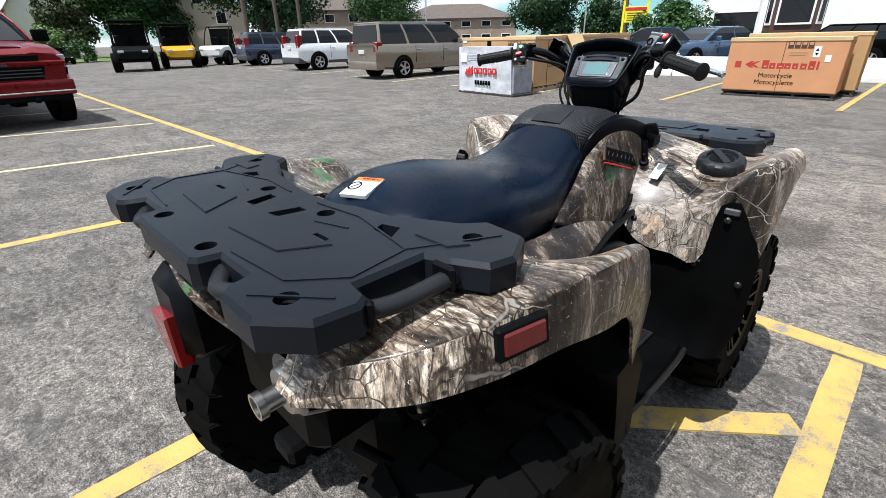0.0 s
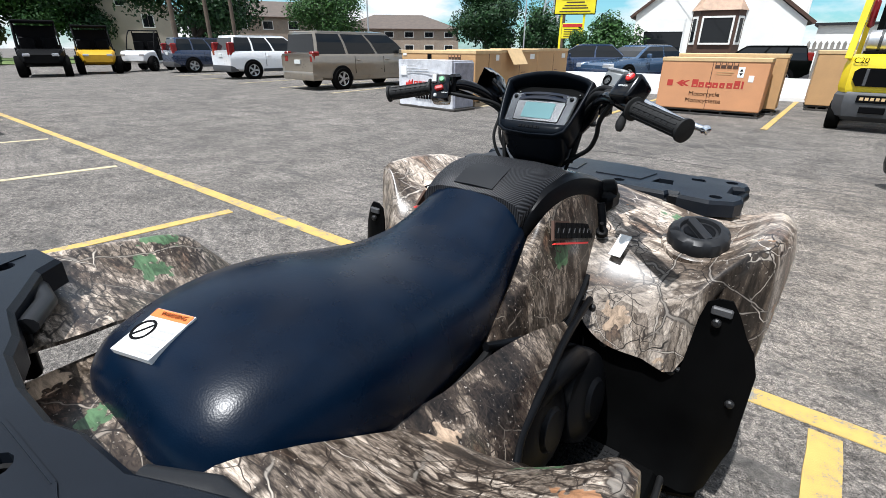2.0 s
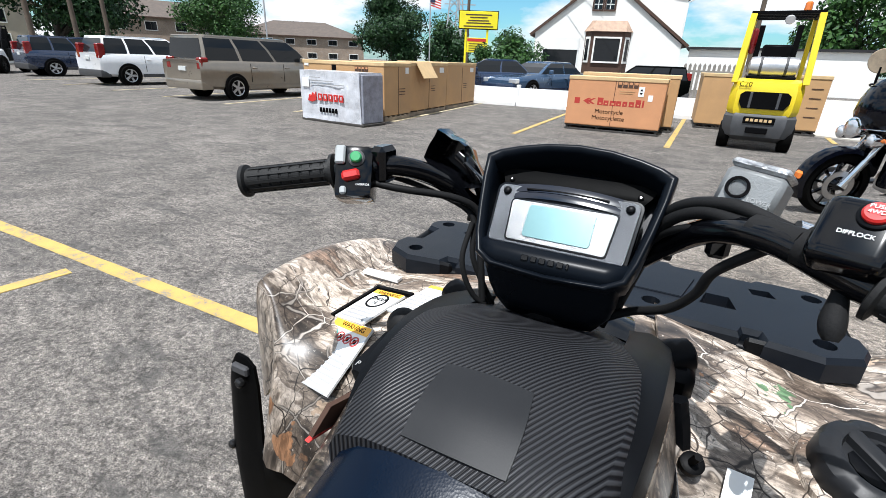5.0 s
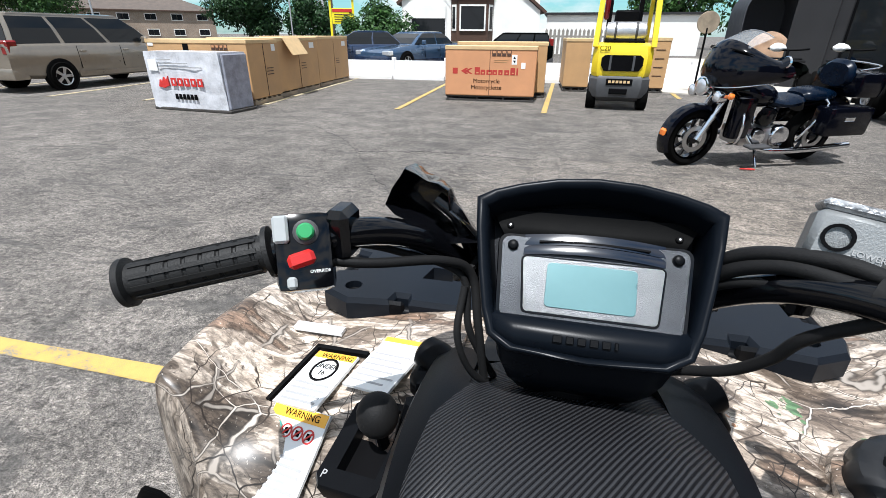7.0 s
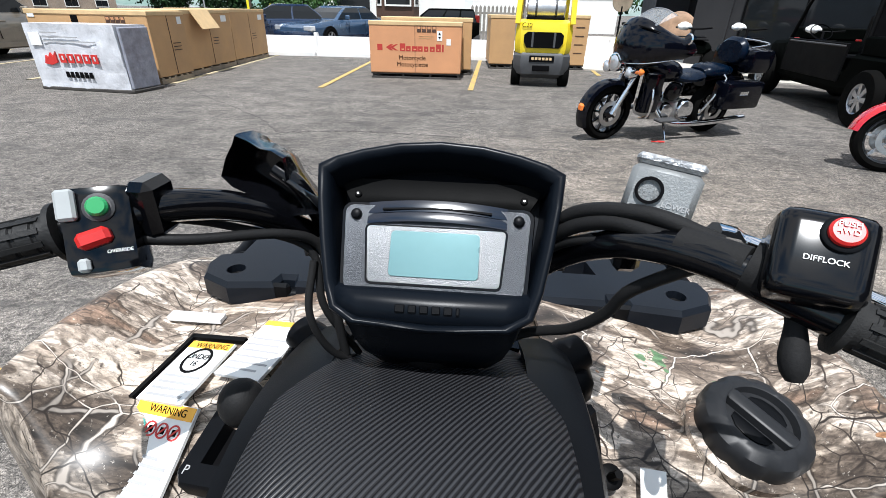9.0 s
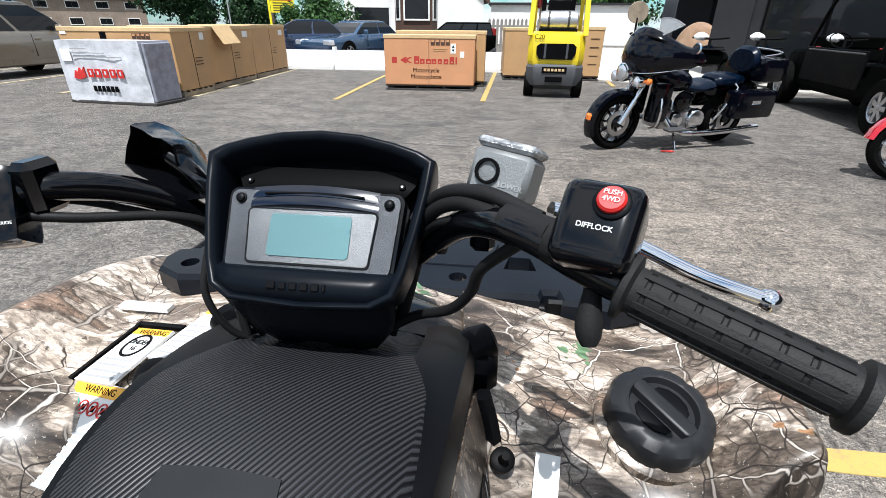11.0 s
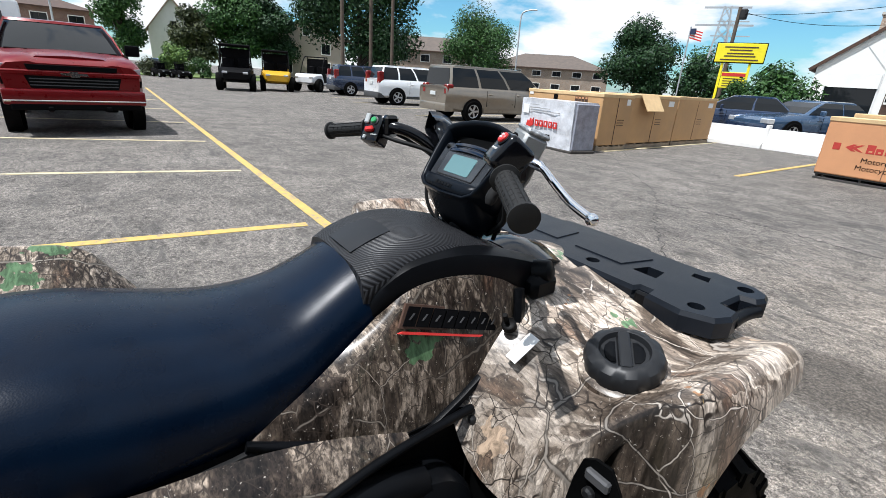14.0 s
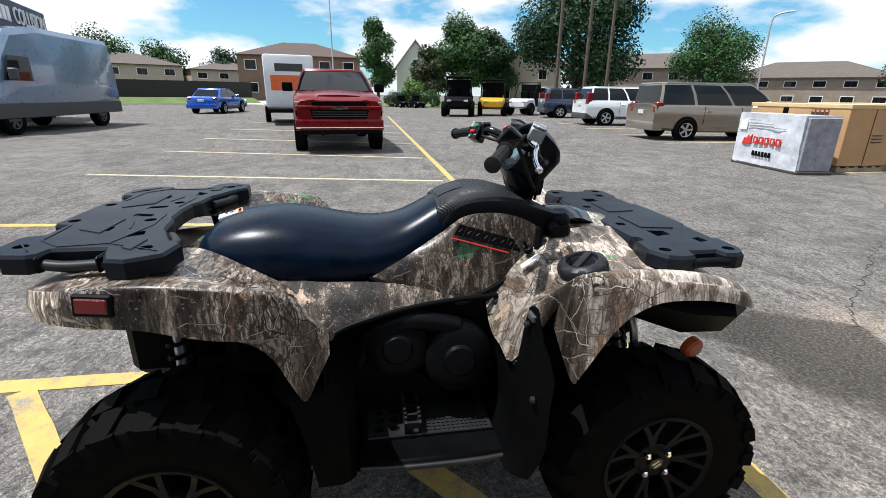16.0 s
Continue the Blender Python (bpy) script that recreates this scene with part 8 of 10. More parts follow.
    for x, r, z in ((0, 0.095, 0.90), (-0.2, 0.06, 0.82), (0.2, 0.06, 0.82)):
        bm = lathe(bm_new(), [(r, -0.06), (r * 1.1, 0.0), (r * 1.08, 0.025), (r * 0.92, 0.03)], axis((x, 0.84 - abs(x) * 0.3, z), (0, 1, 0.02)), 22)
        h = part("headlamp" if x == 0 else "spot_lamp", bm, M_CHROME, ob, "round chrome lamp", smooth=40)
        part("lens", lathe(bm_new(), [(r * 0.9, 0.024), (r * 0.6, 0.04), (r * 0.2, 0.045)], axis((x, 0.84 - abs(x) * 0.3, z), (0, 1, 0.02)), 22), M_LAMP, h, smooth=60)
    for s in (-1, 1):
        part("turn_lamp", lathe(bm_new(), [(0.03, 0), (0.035, 0.03), (0.02, 0.045)], axis((s * 0.28, 0.68, 0.84), (0, 1, 0)), 14), M_AMBER, ob)
        bm = bm_new()
        tube(bm, spline([(0, 0.42, 1.08), (s * 0.2, 0.36, 1.14), (s * 0.36, 0.2, 1.08)], 12), 0.014, 8)
        part("handlebar", bm, M_CHROME, ob, smooth=60)
        part("grip", tube(bm_new(), [(s * 0.32, 0.24, 1.095), (s * 0.41, 0.13, 1.06)], 0.02, 10), M_RUBBER, ob, smooth=60)
        bm = lathe(bm_new(), [(0.05, -0.015), (0.06, 0.0), (0.05, 0.012)], axis((s * 0.42, 0.3, 1.2), (0, -1, 0)), 16)
        part("side_mirror", bm, M_CHROME, ob)
        # fairing lowers
        bm = box(bm_new(), s * 0.2 - 0.07, s * 0.2 + 0.07, 0.30, 0.54, 0.36, 0.82, 0.05, seg=2)
        part("leg_fairing", bm, M_BLACK_PAINT, ob, smooth=40)
        bm = tube(bm_new(), spline([(s * 0.14, 0.42, 0.72), (s * 0.3, 0.46, 0.6), (s * 0.3, 0.46, 0.36), (s * 0.14, 0.42, 0.28)], 14), 0.016, 8)
        part("engine_guard", bm, M_CHROME, ob, smooth=60)
        bm = box(bm_new(), s * 0.33 - 0.11, s * 0.33 + 0.11, -1.12, -0.52, 0.4, 0.72, 0.045, seg=2)
        sb = part("pannier", bm, M_BLACK_PAINT, ob, "gloss black hard pannier", smooth=40)
        part("pannier_latch", box(bm_new(), s * 0.44, s * 0.45, -0.85, -0.72, 0.58, 0.62, 0.004), M_CHROME, sb)
        bm = tube(bm_new(), spline([(s * 0.16, 0.25, 0.4), (s * 0.26, 0.1, 0.24), (s * 0.3, -0.4, 0.22), (s * 0.32, -1.08, 0.26)], 20), [0.025] * 8 + [0.037] * 12, 12)
        part("exhaust", bm, M_CHROME, ob, "chrome exhaust pipe", smooth=60)
        bm = tube(bm_new(), [(s * 0.2, -0.45, 0.3), (s * 0.28, -0.5, 0.5), (s * 0.28, -0.62, 0.74), (s * 0.24, -0.6, 0.78)], 0.014, 8)
        part("pannier_rail", bm, M_CHROME, ob, smooth=60)
        bm = box(bm_new(), s * 0.3 - 0.06, s * 0.3 + 0.06, 0.02, 0.3, 0.27, 0.3, 0.01)
        part("footboard", bm, M_TRIM, ob)
    skin(ob, "fuel_tank", M_BLACK_PAINT, [(-0.12, 0.08, 0.72, 0.82), (0.0, 0.16, 0.68, 0.9), (0.2, 0.19, 0.68, 0.95), (0.36, 0.15, 0.74, 0.96), (0.44, 0.08, 0.8, 0.92)], "gloss black fuel tank")
    skin(ob, "rider_seat", M_SEAT, [(-0.46, 0.12, 0.7, 0.78), (-0.36, 0.2, 0.68, 0.8), (-0.18, 0.19, 0.66, 0.76), (0.0, 0.12, 0.68, 0.78)], "black stitched rider seat")
    skin(ob, "passenger_seat", M_SEAT, [(-0.86, 0.13, 0.74, 0.84), (-0.7, 0.18, 0.72, 0.87), (-0.5, 0.17, 0.72, 0.86), (-0.42, 0.12, 0.74, 0.82)])
    skin(ob, "backrest", M_SEAT, [(-0.98, 0.15, 0.88, 1.12), (-0.92, 0.19, 0.86, 1.17), (-0.85, 0.17, 0.88, 1.13)])
    bm = box(bm_new(), -0.3, 0.3, -1.3, -0.92, 0.78, 1.06, 0.07, seg=2)
    tr = part("top_box", bm, M_BLACK_PAINT, ob, "gloss black top box", smooth=40)
    bm = tube(bm_new(), spline([(-0.2, -0.95, 1.07), (-0.22, -1.2, 1.12), (0.22, -1.2, 1.12), (0.2, -0.95, 1.07)], 16), 0.01, 8)
    part("luggage_rail", bm, M_CHROME, tr, smooth=60)
    for y, tilt in ((0.14, 0.3), (-0.1, -0.3)):
        bm = lathe(bm_new(), [(0.09, 0.0), (0.09, 0.04), (0.1, 0.05), (0.1, 0.08), (0.09, 0.09), (0.1, 0.1), (0.1, 0.13), (0.09, 0.14), (0.09, 0.2), (0.06, 0.23)], axis((0, y, 0.42), (0, tilt, 1)), 18)
        part("cylinder", bm, M_GLOSS, ob, "finned engine cylinder", smooth=30)
    bm = box(bm_new(), -0.17, 0.17, -0.32, 0.3, 0.24, 0.46, 0.06, seg=2)
    part("crankcase", bm, M_STEEL, ob, smooth=40)
    for s in (-1, 1):
        for y, r in ((0.1, 0.1), (-0.2, 0.13)):
            part("engine_cover", lathe(bm_new(), [(r, -0.03), (r, 0.02), (r * 0.85, 0.045), (r * 0.3, 0.05)], axis((s * 0.17, y, 0.36), (s, 0, 0)), 24), M_CHROME, ob, "round chrome engine cover", smooth=40)
        part("air_cleaner", lathe(bm_new(), [(0.1, -0.03), (0.1, 0.03), (0.07, 0.045)], axis((s * 0.17, 0.05, 0.58), (s, 0, 0)), 24), M_GLOSS, ob, smooth=40)
    skin(ob, "rear_fender", M_BLACK_PAINT, [(-1.25, 0.1, 0.4, 0.6), (-1.1, 0.12, 0.5, 0.76), (-0.8, 0.12, 0.62, 0.78), (-0.5, 0.1, 0.6, 0.72)])
    bm = tube(bm_new(), [(-0.1, 0.02, 0.26), (-0.28, 0.05, 0.0)], 0.013, 8)
    part("side_stand", bm, M_CHROME, ob)
    return ob


# front wheel near (1.17, 5.43), tail to the shop
touring_bike(pose(2.16, 5.97, 0.0, 0, -5, 115) @ Matrix.Scale(0.96, 4))
bm = bm_new()
tube(bm, spline([(2.02, 5.55, 0.01), (2.07, 5.51, 0.02), (2.13, 5.53, 0.012), (2.1, 5.57, 0.012), (2.17, 5.55, 0.01)], 20), 0.008, 6)
tagged(part("red_strap", bm, M_RED_PRINT), "small red strap lying on the asphalt", "strap")


def sport_bike(m):
    ob = thing("red_motorcycle", "bright red sport touring motorcycle with full fairing", "motorcycle", m)
    I = Matrix()
    bike_wheel(ob, 0.75, 0.31, 0.13, I, M_ALLOY, 6)
    bike_wheel(ob, -0.72, 0.31, 0.18, I, M_ALLOY, 6)
    bm = bm_new()
    rows = []
    for k in range(11):
        a = radians(10 + 140 * k / 10)
        rows.append([Vector((x, 0.75 + 0.35 * math.cos(a) * kk, 0.31 + 0.35 * math.sin(a) * kk)) for x, kk in ((-0.085, 0.88), (-0.07, 1.0), (0, 1.04), (0.07, 1.0), (0.085, 0.88))])
    loft(bm, rows, closed=False)
    part("front_fender", thicken(bm, 0.006), M_RED_BIKE, ob, smooth=50)
    for s in (-1, 1):
        part("fork_leg", tube(bm_new(), [(s * 0.1, 0.75, 0.31), (s * 0.11, 0.5, 0.9)], 0.028, 10), M_STEEL, ob, smooth=60)
        part("side_mirror", box(bm_new(), s * 0.38 - 0.07, s * 0.38 + 0.07, 0.42, 0.5, 1.08, 1.17, 0.025, seg=2), M_RED_BIKE, ob, smooth=40)
        part("exhaust", tube(bm_new(), [(s * 0.2, -0.2, 0.3), (s * 0.24, -0.9, 0.42)], 0.06, 12), M_STEEL, ob, smooth=60)
        part("headlamp", box(bm_new(), s * 0.12 - 0.09, s * 0.12 + 0.09, 0.72, 0.80, 0.84, 0.94, 0.03, seg=2), M_LAMP, ob, smooth=40)
    skin(ob, "fairing", M_RED_BIKE, [(-0.1, 0.22, 0.35, 0.8), (0.15, 0.27, 0.32, 0.9), (0.4, 0.28, 0.42, 1.0), (0.6, 0.24, 0.66, 1.08), (0.75, 0.17, 0.76, 1.02), (0.84, 0.06, 0.84, 0.93)], "glossy red fairing")
    bm = bm_new()
    loft(bm, [[Vector((x, 0.62 - 0.35 * k - 0.3 * x * x, 1.04 + 0.26 * k - 0.9 * x * x * k)) for x in (-0.17, -0.08, 0, 0.08, 0.17)] for k in (0, 0.5, 1.0)], closed=False)
    part("windshield", thicken(bm, 0.004), M_CLEARGLASS, ob, smooth=60)
    skin(ob, "fuel_tank", M_RED_BIKE, [(-0.2, 0.1, 0.72, 0.84), (0.0, 0.18, 0.72, 0.96), (0.25, 0.2, 0.74, 1.02), (0.4, 0.14, 0.8, 0.98)])
    skin(ob, "seat", M_SEAT, [(-0.85, 0.1, 0.78, 0.9), (-0.55, 0.16, 0.74, 0.86), (-0.3, 0.15, 0.7, 0.8), (-0.12, 0.1, 0.72, 0.82)])
    skin(ob, "tail", M_RED_BIKE, [(-1.05, 0.06, 0.84, 0.9), (-0.85, 0.13, 0.74, 0.86), (-0.5, 0.18, 0.62, 0.76), (-0.25, 0.16, 0.6, 0.72)])
    part("engine", box(bm_new(), -0.18, 0.18, -0.35, 0.3, 0.2, 0.55, 0.05), M_DARK, ob)
    return ob


sport_bike(pose(4.66, 4.5, 0, 0, 5, 72))


# ---- side-by-sides ----
def side_by_side(m, name, label, paint, roof=True, long=False, windshield=True, group="side-by-sides"):
    ob = thing(name, label, "utility vehicle", m, group)
    L = 4.2 if long else 2.9
    h = L / 2
    bm = bm_new()
    rings = []
    for y, w, z0, z1 in ((-h, 0.66, 0.5, 0.82), (-h + 0.1, 0.7, 0.42, 0.9), (-h + 1.1, 0.72, 0.36, 0.9), (-h + 1.2, 0.72, 0.34, 0.66), (h - 1.1, 0.72, 0.34, 0.62), (h - 0.95, 0.7, 0.36, 0.98), (h - 0.3, 0.66, 0.42, 0.94), (h, 0.5, 0.5, 0.78)):
        rings.append([Vector(p) for p in ((w * 0.9, y, z0), (w, y, z0 + 0.08), (w, y, z1 - 0.06), (w * 0.92, y, z1), (-w * 0.92, y, z1), (-w, y, z1 - 0.06), (-w, y, z0 + 0.08), (-w * 0.9, y, z0))])
    loft(bm, rings)
    part("body", bm, paint, ob, smooth=30)
    part("cargo_bed", box(bm_new(), -0.68, 0.68, -h - 0.02, -h + 1.05, 0.88, 1.12, 0.02), paint, ob)
    part("bed_floor", box(bm_new(), -0.6, 0.6, -h + 0.06, -h + 0.98, 1.1, 1.125), M_INK, ob)
    for s in (-1, 1):
        bm = bm_new()
        tube(bm, spline([(s * 0.66, h - 0.95, 0.95), (s * 0.64, h - 1.25, 1.6), (s * 0.62, h - 1.5, 1.88)], 10), 0.028, 8)
        tube(bm, [(s * 0.62, h - 1.5, 1.88), (s * 0.62, -h + 1.1, 1.9)], 0.028, 8)
        tube(bm, [(s * 0.62, -h + 1.1, 1.9), (s * 0.66, -h + 1.0, 0.9)], 0.028, 8)
        part("cage_side", bm, M_DARK, ob, "black tubular roll cage side", smooth=60)
        dr = part("door", box(bm_new(), s * 0.725 - 0.015, s * 0.725 + 0.015, -h + 1.25, h - 1.1, 0.5, 1.02, 0.01), M_INK, ob)
        part("door_rail", tube(bm_new(), [(s * 0.745, -h + 1.3, 0.98), (s * 0.745, h - 1.2, 0.98)], 0.014, 8), M_TRIM, dr, smooth=60)
        part("head_lamp", box(bm_new(), s * 0.42 - 0.11, s * 0.42 + 0.11, h - 0.12, h + 0.01, 0.72, 0.82, 0.02), M_LAMP, ob)
        part("tail_lamp", box(bm_new(), s * 0.6 - 0.06, s * 0.6 + 0.06, -h - 0.03, -h + 0.02, 0.78, 0.9, 0.01), M_TAILLAMP, ob)
        for y in (-h + 0.5, h - 0.5):
            road_wheel(ob, (s * 0.68, y, 0.37), s, 0.37, 0.27, 0.2, 7, M_ALLOY if paint is M_DARK or long else M_RIM)
    for y in (h - 1.5, -h + 1.1):
        part("cage_bar", tube(bm_new(), [(-0.62, y, 1.89), (0.62, y, 1.89)], 0.028, 8), M_DARK, ob, smooth=60)
    if roof:
        part("roof", box(bm_new(), -0.66, 0.66, -h + 1.0, h - 1.3, 1.88, 1.98, 0.03), M_INK, ob)
    bm = bm_new()
    for x in ((-0.34, 0.34)):
        box(bm, x - 0.25, x + 0.25, -h + 1.3, -h + 1.75, 0.62, 0.85, 0.04)
        box(bm, x - 0.25, x + 0.25, -h + 1.15, -h + 1.3, 0.8, 1.4, 0.04)
    part("bench_seat", bm, M_INK, ob, smooth=40)
    # dark sheet added so that the open cab reads black inside
    part("cab_dark_sheet", box(bm_new(), -0.6, 0.6, -h + 1.06, -h + 1.1, 0.9, 1.8, 0.01), M_INK, ob)
    bm = lathe(bm_new(), [(0.16, -0.012), (0.175, 0), (0.16, 0.012)], axis((-0.34, h - 1.25, 1.12), (0, -0.7, 0.7)), 18, caps=False)
    part("steering_wheel", bm, M_INK, ob)
    if windshield:
        bm = bm_new()
        loft(bm, [[Vector((-0.6, h - 0.98, 1.0)), Vector((0.6, h - 0.98, 1.0))], [Vector((-0.58, h - 1.48, 1.86)), Vector((0.58, h - 1.48, 1.86))]], closed=False)
        part("windscreen", thicken(bm, 0.006), M_CLEARGLASS, ob)
    return ob


side_by_side(pose(-28.6, 5.75, 0, 0, 0, -104) @ Matrix.Scale(1.2, 4), "utility_vehicle", "dark utility side-by-side with roof and roll cage", M_DARK, windshield=False)
side_by_side(pose(-29.8, 8.25, 0, 0, 0, -104) @ Matrix.Scale(1.15, 4), "utility_vehicle", "yellow and black utility side-by-side", surf("golden_yellow_plastic", (0.55, 0.30, 0.01), 0.4, vary=0.1, bump=0), windshield=False)
side_by_side(pose(-31.0, 11.1, 0, 0, 0, -135) @ Matrix.Scale(1.12, 4), "utility_vehicle", "white sport side-by-side with open cage", M_WHITE_PAINT, roof=False, windshield=False)
# row by the shop
M_UTV_DARK = surf("dark_green_black_plastic", (0.0014, 0.0019, 0.0016), 0.5, vary=0.2, bump=0.1, spec=0.01)
side_by_side(pose(6.0, 8.4, 0, 0, 0, -6), "utility_vehicle", "black four-seat utility side-by-side by the shop", M_UTV_DARK, roof=False, long=True, windshield=False)
side_by_side(pose(8.5, 7.5, 0, 0, 0, -10), "utility_vehicle", "dark utility side-by-side in the row by the shop", M_UTV_DARK, roof=True, windshield=False)
side_by_side(pose(8.9, 14.2, 0, 0, 0, -30), "utility_vehicle", "dark utility side-by-side in the row by the shop", M_UTV_DARK, roof=False, windshield=False)
side_by_side(pose(9.2, 10.8, 0, 0, 0, -12), "utility_vehicle", "dark utility side-by-side in the row by the shop", M_UTV_DARK, roof=True, windshield=False)
cb2 = thing("small_carton", "small brown carton lying in a cargo bed", "carton", pose(6.0, 7.1, 1.125, 0, 0, 20))
part("carton", box(bm_new(), -0.2, 0.2, -0.2, 0.2, 0, 0.32, 0.01), M_CARD_PALE, cb2)


# ---- red pickup, its nose to the bike ----
def pickup(m):
    ob = thing("pickup_truck", "metallic red pickup truck parked facing the quad bike", "pickup truck", m)
    w = 1.03
    bm = bm_new()
    rings = []
    for y, zb, zt, k in ((-2.9, 0.55, 1.35, 0.96), (-2.8, 0.5, 1.42, 0.99), (-0.75, 0.45, 1.42, 1.0), (1.0, 0.45, 1.38, 1.0), (1.25, 0.46, 1.36, 1.0), (2.3, 0.5, 1.30, 0.99), (2.75, 0.55, 1.24, 0.96), (2.88, 0.62, 1.16, 0.9)):
        ww = w * k
        pts = [(ww * 0.88, zb), (ww * 0.98, zb + 0.1), (ww, zb + (zt - zb) * 0.6), (ww * 0.985, zt - 0.08), (ww * 0.9, zt), (ww * 0.6, zt + 0.03), (ww * 0.5, zt + 0.01)]
        rings.append([Vector((x, y, z)) for x, z in pts] + [Vector((-x, y, z)) for x, z in reversed(pts)])
    loft(bm, rings)
    part("body", bm, M_RED_PAINT, ob, smooth=35)

    def ring(x, y0, y1, z, c=0.1):
        return [Vector(p) for p in ((-x + c, y0, z), (x - c, y0, z), (x, y0 + c, z), (x, y1 - c, z), (x - c, y1, z), (-x + c, y1, z), (-x, y1 - c, z), (-x, y0 + c, z))]
    bm = loft(bm_new(), [ring(0.95, -0.95, 1.25, 1.36), ring(0.86, -0.9, 0.75, 1.68), ring(0.76, -0.8, 0.38, 1.9)])
    part("cab_window", bm, M_GLASS, ob, "dark cab glass", smooth=30)
    bm = loft(bm_new(), [ring(0.775, -0.83, 0.42, 1.885), ring(0.76, -0.8, 0.38, 1.93), ring(0.6, -0.6, 0.2, 1.95)])
    part("roof", bm, M_RED_PAINT, ob, smooth=40)
    for s in (-1, 1):
        for y0, y1, y2 in ((1.25, 0.77, 0.40), (0.1, 0.05, 0.0), (-0.93, -0.9, -0.8)):
            bm = bm_new()
            bar(bm, (s * 0.955, y0, 1.36), (s * 0.868, y1, 1.68), 0.08, 0.03, (s, 0, 0.3))
            bar(bm, (s * 0.868, y1, 1.68), (s * 0.77, y2, 1.9), 0.08, 0.03, (s, 0, 0.5))
            part("pillar", bm, M_RED_PAINT, ob)
        bm = box(bm_new(), s * 1.17 - 0.13, s * 1.17 + 0.13, 0.85, 0.97, 1.36, 1.58, 0.04, seg=2)
        part("side_mirror", bm, M_INK, ob, smooth=40)
        bm = prism(bm_new(), [(s * x, z) for x, z in ((0.62, 1.13), (0.97, 1.15), (0.96, 1.03), (0.62, 1.06))], 2.6, 2.87, YZ, 0.01)
        part("headlamp", bm, M_LAMP, ob)
        bm = prism(bm_new(), [(s * x, z) for x, z in ((0.62, 0.93), (0.97, 0.95), (0.95, 0.83), (0.65, 0.86))], 2.6, 2.87, YZ, 0.01)
        part("lower_lamp", bm, M_INK, ob)
        part("fog_lamp", box(bm_new(), s * 0.72 - 0.09, s * 0.72 + 0.09, 2.85, 2.95, 0.56, 0.66, 0.02), M_LAMP, ob)
        part("tow_hook", box(bm_new(), s * 0.4 - 0.04, s * 0.4 + 0.04, 2.85, 2.99, 0.42, 0.5, 0.015), M_INK, ob)
        for y in (1.85, -1.85):
            part("wheel_arch", lathe(bm_new(), [(0.5, -0.2), (0.5, 0.012), (0.47, 0.016)], axis((s * 1.02, y, 0.44), (s, 0, 0)), 30), M_DARK, ob)
            road_wheel(ob, (s * 0.9, y, 0.41), s, 0.41, 0.28, 0.27, 6)
    bm = prism(bm_new(), [(-0.62, 1.15), (0.62, 1.15), (0.6, 1.07), (-0.6, 1.07)], 2.7, 2.9, YZ, 0.01)
    part("upper_grille", bm, M_INK, ob)
    bm = prism(bm_new(), [(-0.66, 0.98), (0.66, 0.98), (0.6, 0.78), (-0.6, 0.78)], 2.7, 2.885, YZ, 0.01)
    part("lower_grille", bm, M_INK, ob)
    for z in (0.93, 0.88, 0.83):
        part("grille_bar", box(bm_new(), -0.6, 0.6, 2.88, 2.893, z - 0.008, z + 0.008), M_TRIM, ob)
    part("grille_band", box(bm_new(), -0.95, 0.95, 2.62, 2.91, 0.985, 1.065, 0.02), M_RED_PAINT, ob)
    bm = prism(bm_new(), [(-0.17, 1.035), (-0.06, 1.035), (-0.05, 1.06), (0.06, 1.06), (0.07, 1.035), (0.19, 1.035), (0.17, 0.995), (0.06, 0.995), (0.05, 0.97), (-0.06, 0.97), (-0.07, 0.995), (-0.19, 0.995)], 2.9, 2.925, YZ)
    part("emblem", bm, M_CHROME, ob, "plain cross-shaped metal emblem")
    part("front_bumper", box(bm_new(), -0.98, 0.98, 2.7, 2.96, 0.52, 0.77, 0.04, seg=2), M_RED_PAINT, ob, smooth=40)
    part("bumper_trim", box(bm_new(), -0.9, 0.9, 2.72, 2.965, 0.44, 0.545, 0.02), M_INK, ob)
    part("bumper_strip", box(bm_new(), -0.97, 0.97, 2.93, 2.972, 0.575, 0.60, 0.006), M_CHROME, ob)
    bm = loft(bm_new(), [[Vector((x, y, z)) for x, z in ((-0.62 * k, z0 - 0.06), (-0.5 * k, z0), (0.0, z0 + 0.02), (0.5 * k, z0), (0.62 * k, z0 - 0.06))] for y, z0, k in ((1.2, 1.385, 1.05), (1.8, 1.375, 1.0), (2.4, 1.335, 0.95), (2.7, 1.28, 0.9))])
    part("hood_bulge", bm, M_RED_PAINT, ob, smooth=50)
    part("wiper_cowl", box(bm_new(), -0.85, 0.85, 1.18, 1.32, 1.36, 1.392, 0.01), M_INK, ob)
    return ob


pickup(pose(-12.1, -0.97, 0, 0, 0, -84) @ Matrix.Scale(0.97, 4))


# ---- white rental trailer and the panel van ----
tr = thing("box_trailer", "white enclosed rental trailer with orange panels", "trailer", pose(-21.6, -3.5, 0, 0, 0, -80))
part("box_body", box(bm_new(), -1.0, 1.0, -2.0, 2.0, 0.65, 2.75, 0.12, seg=2), M_WHITE_PAINT, tr, "white trailer box", smooth=40)
part("orange_panel", box(bm_new(), 0.99, 1.006, -0.6, 1.6, 1.2, 1.95), M_ORANGE_PLASTIC, tr)
part("orange_panel", box(bm_new(), -0.75, 0.75, 1.99, 2.006, 1.35, 1.95), M_ORANGE_PLASTIC, tr)
part("lettering_bar", box(bm_new(), -0.55, 0.55, 1.992, 2.008, 2.1, 2.4), M_TRIM, tr)
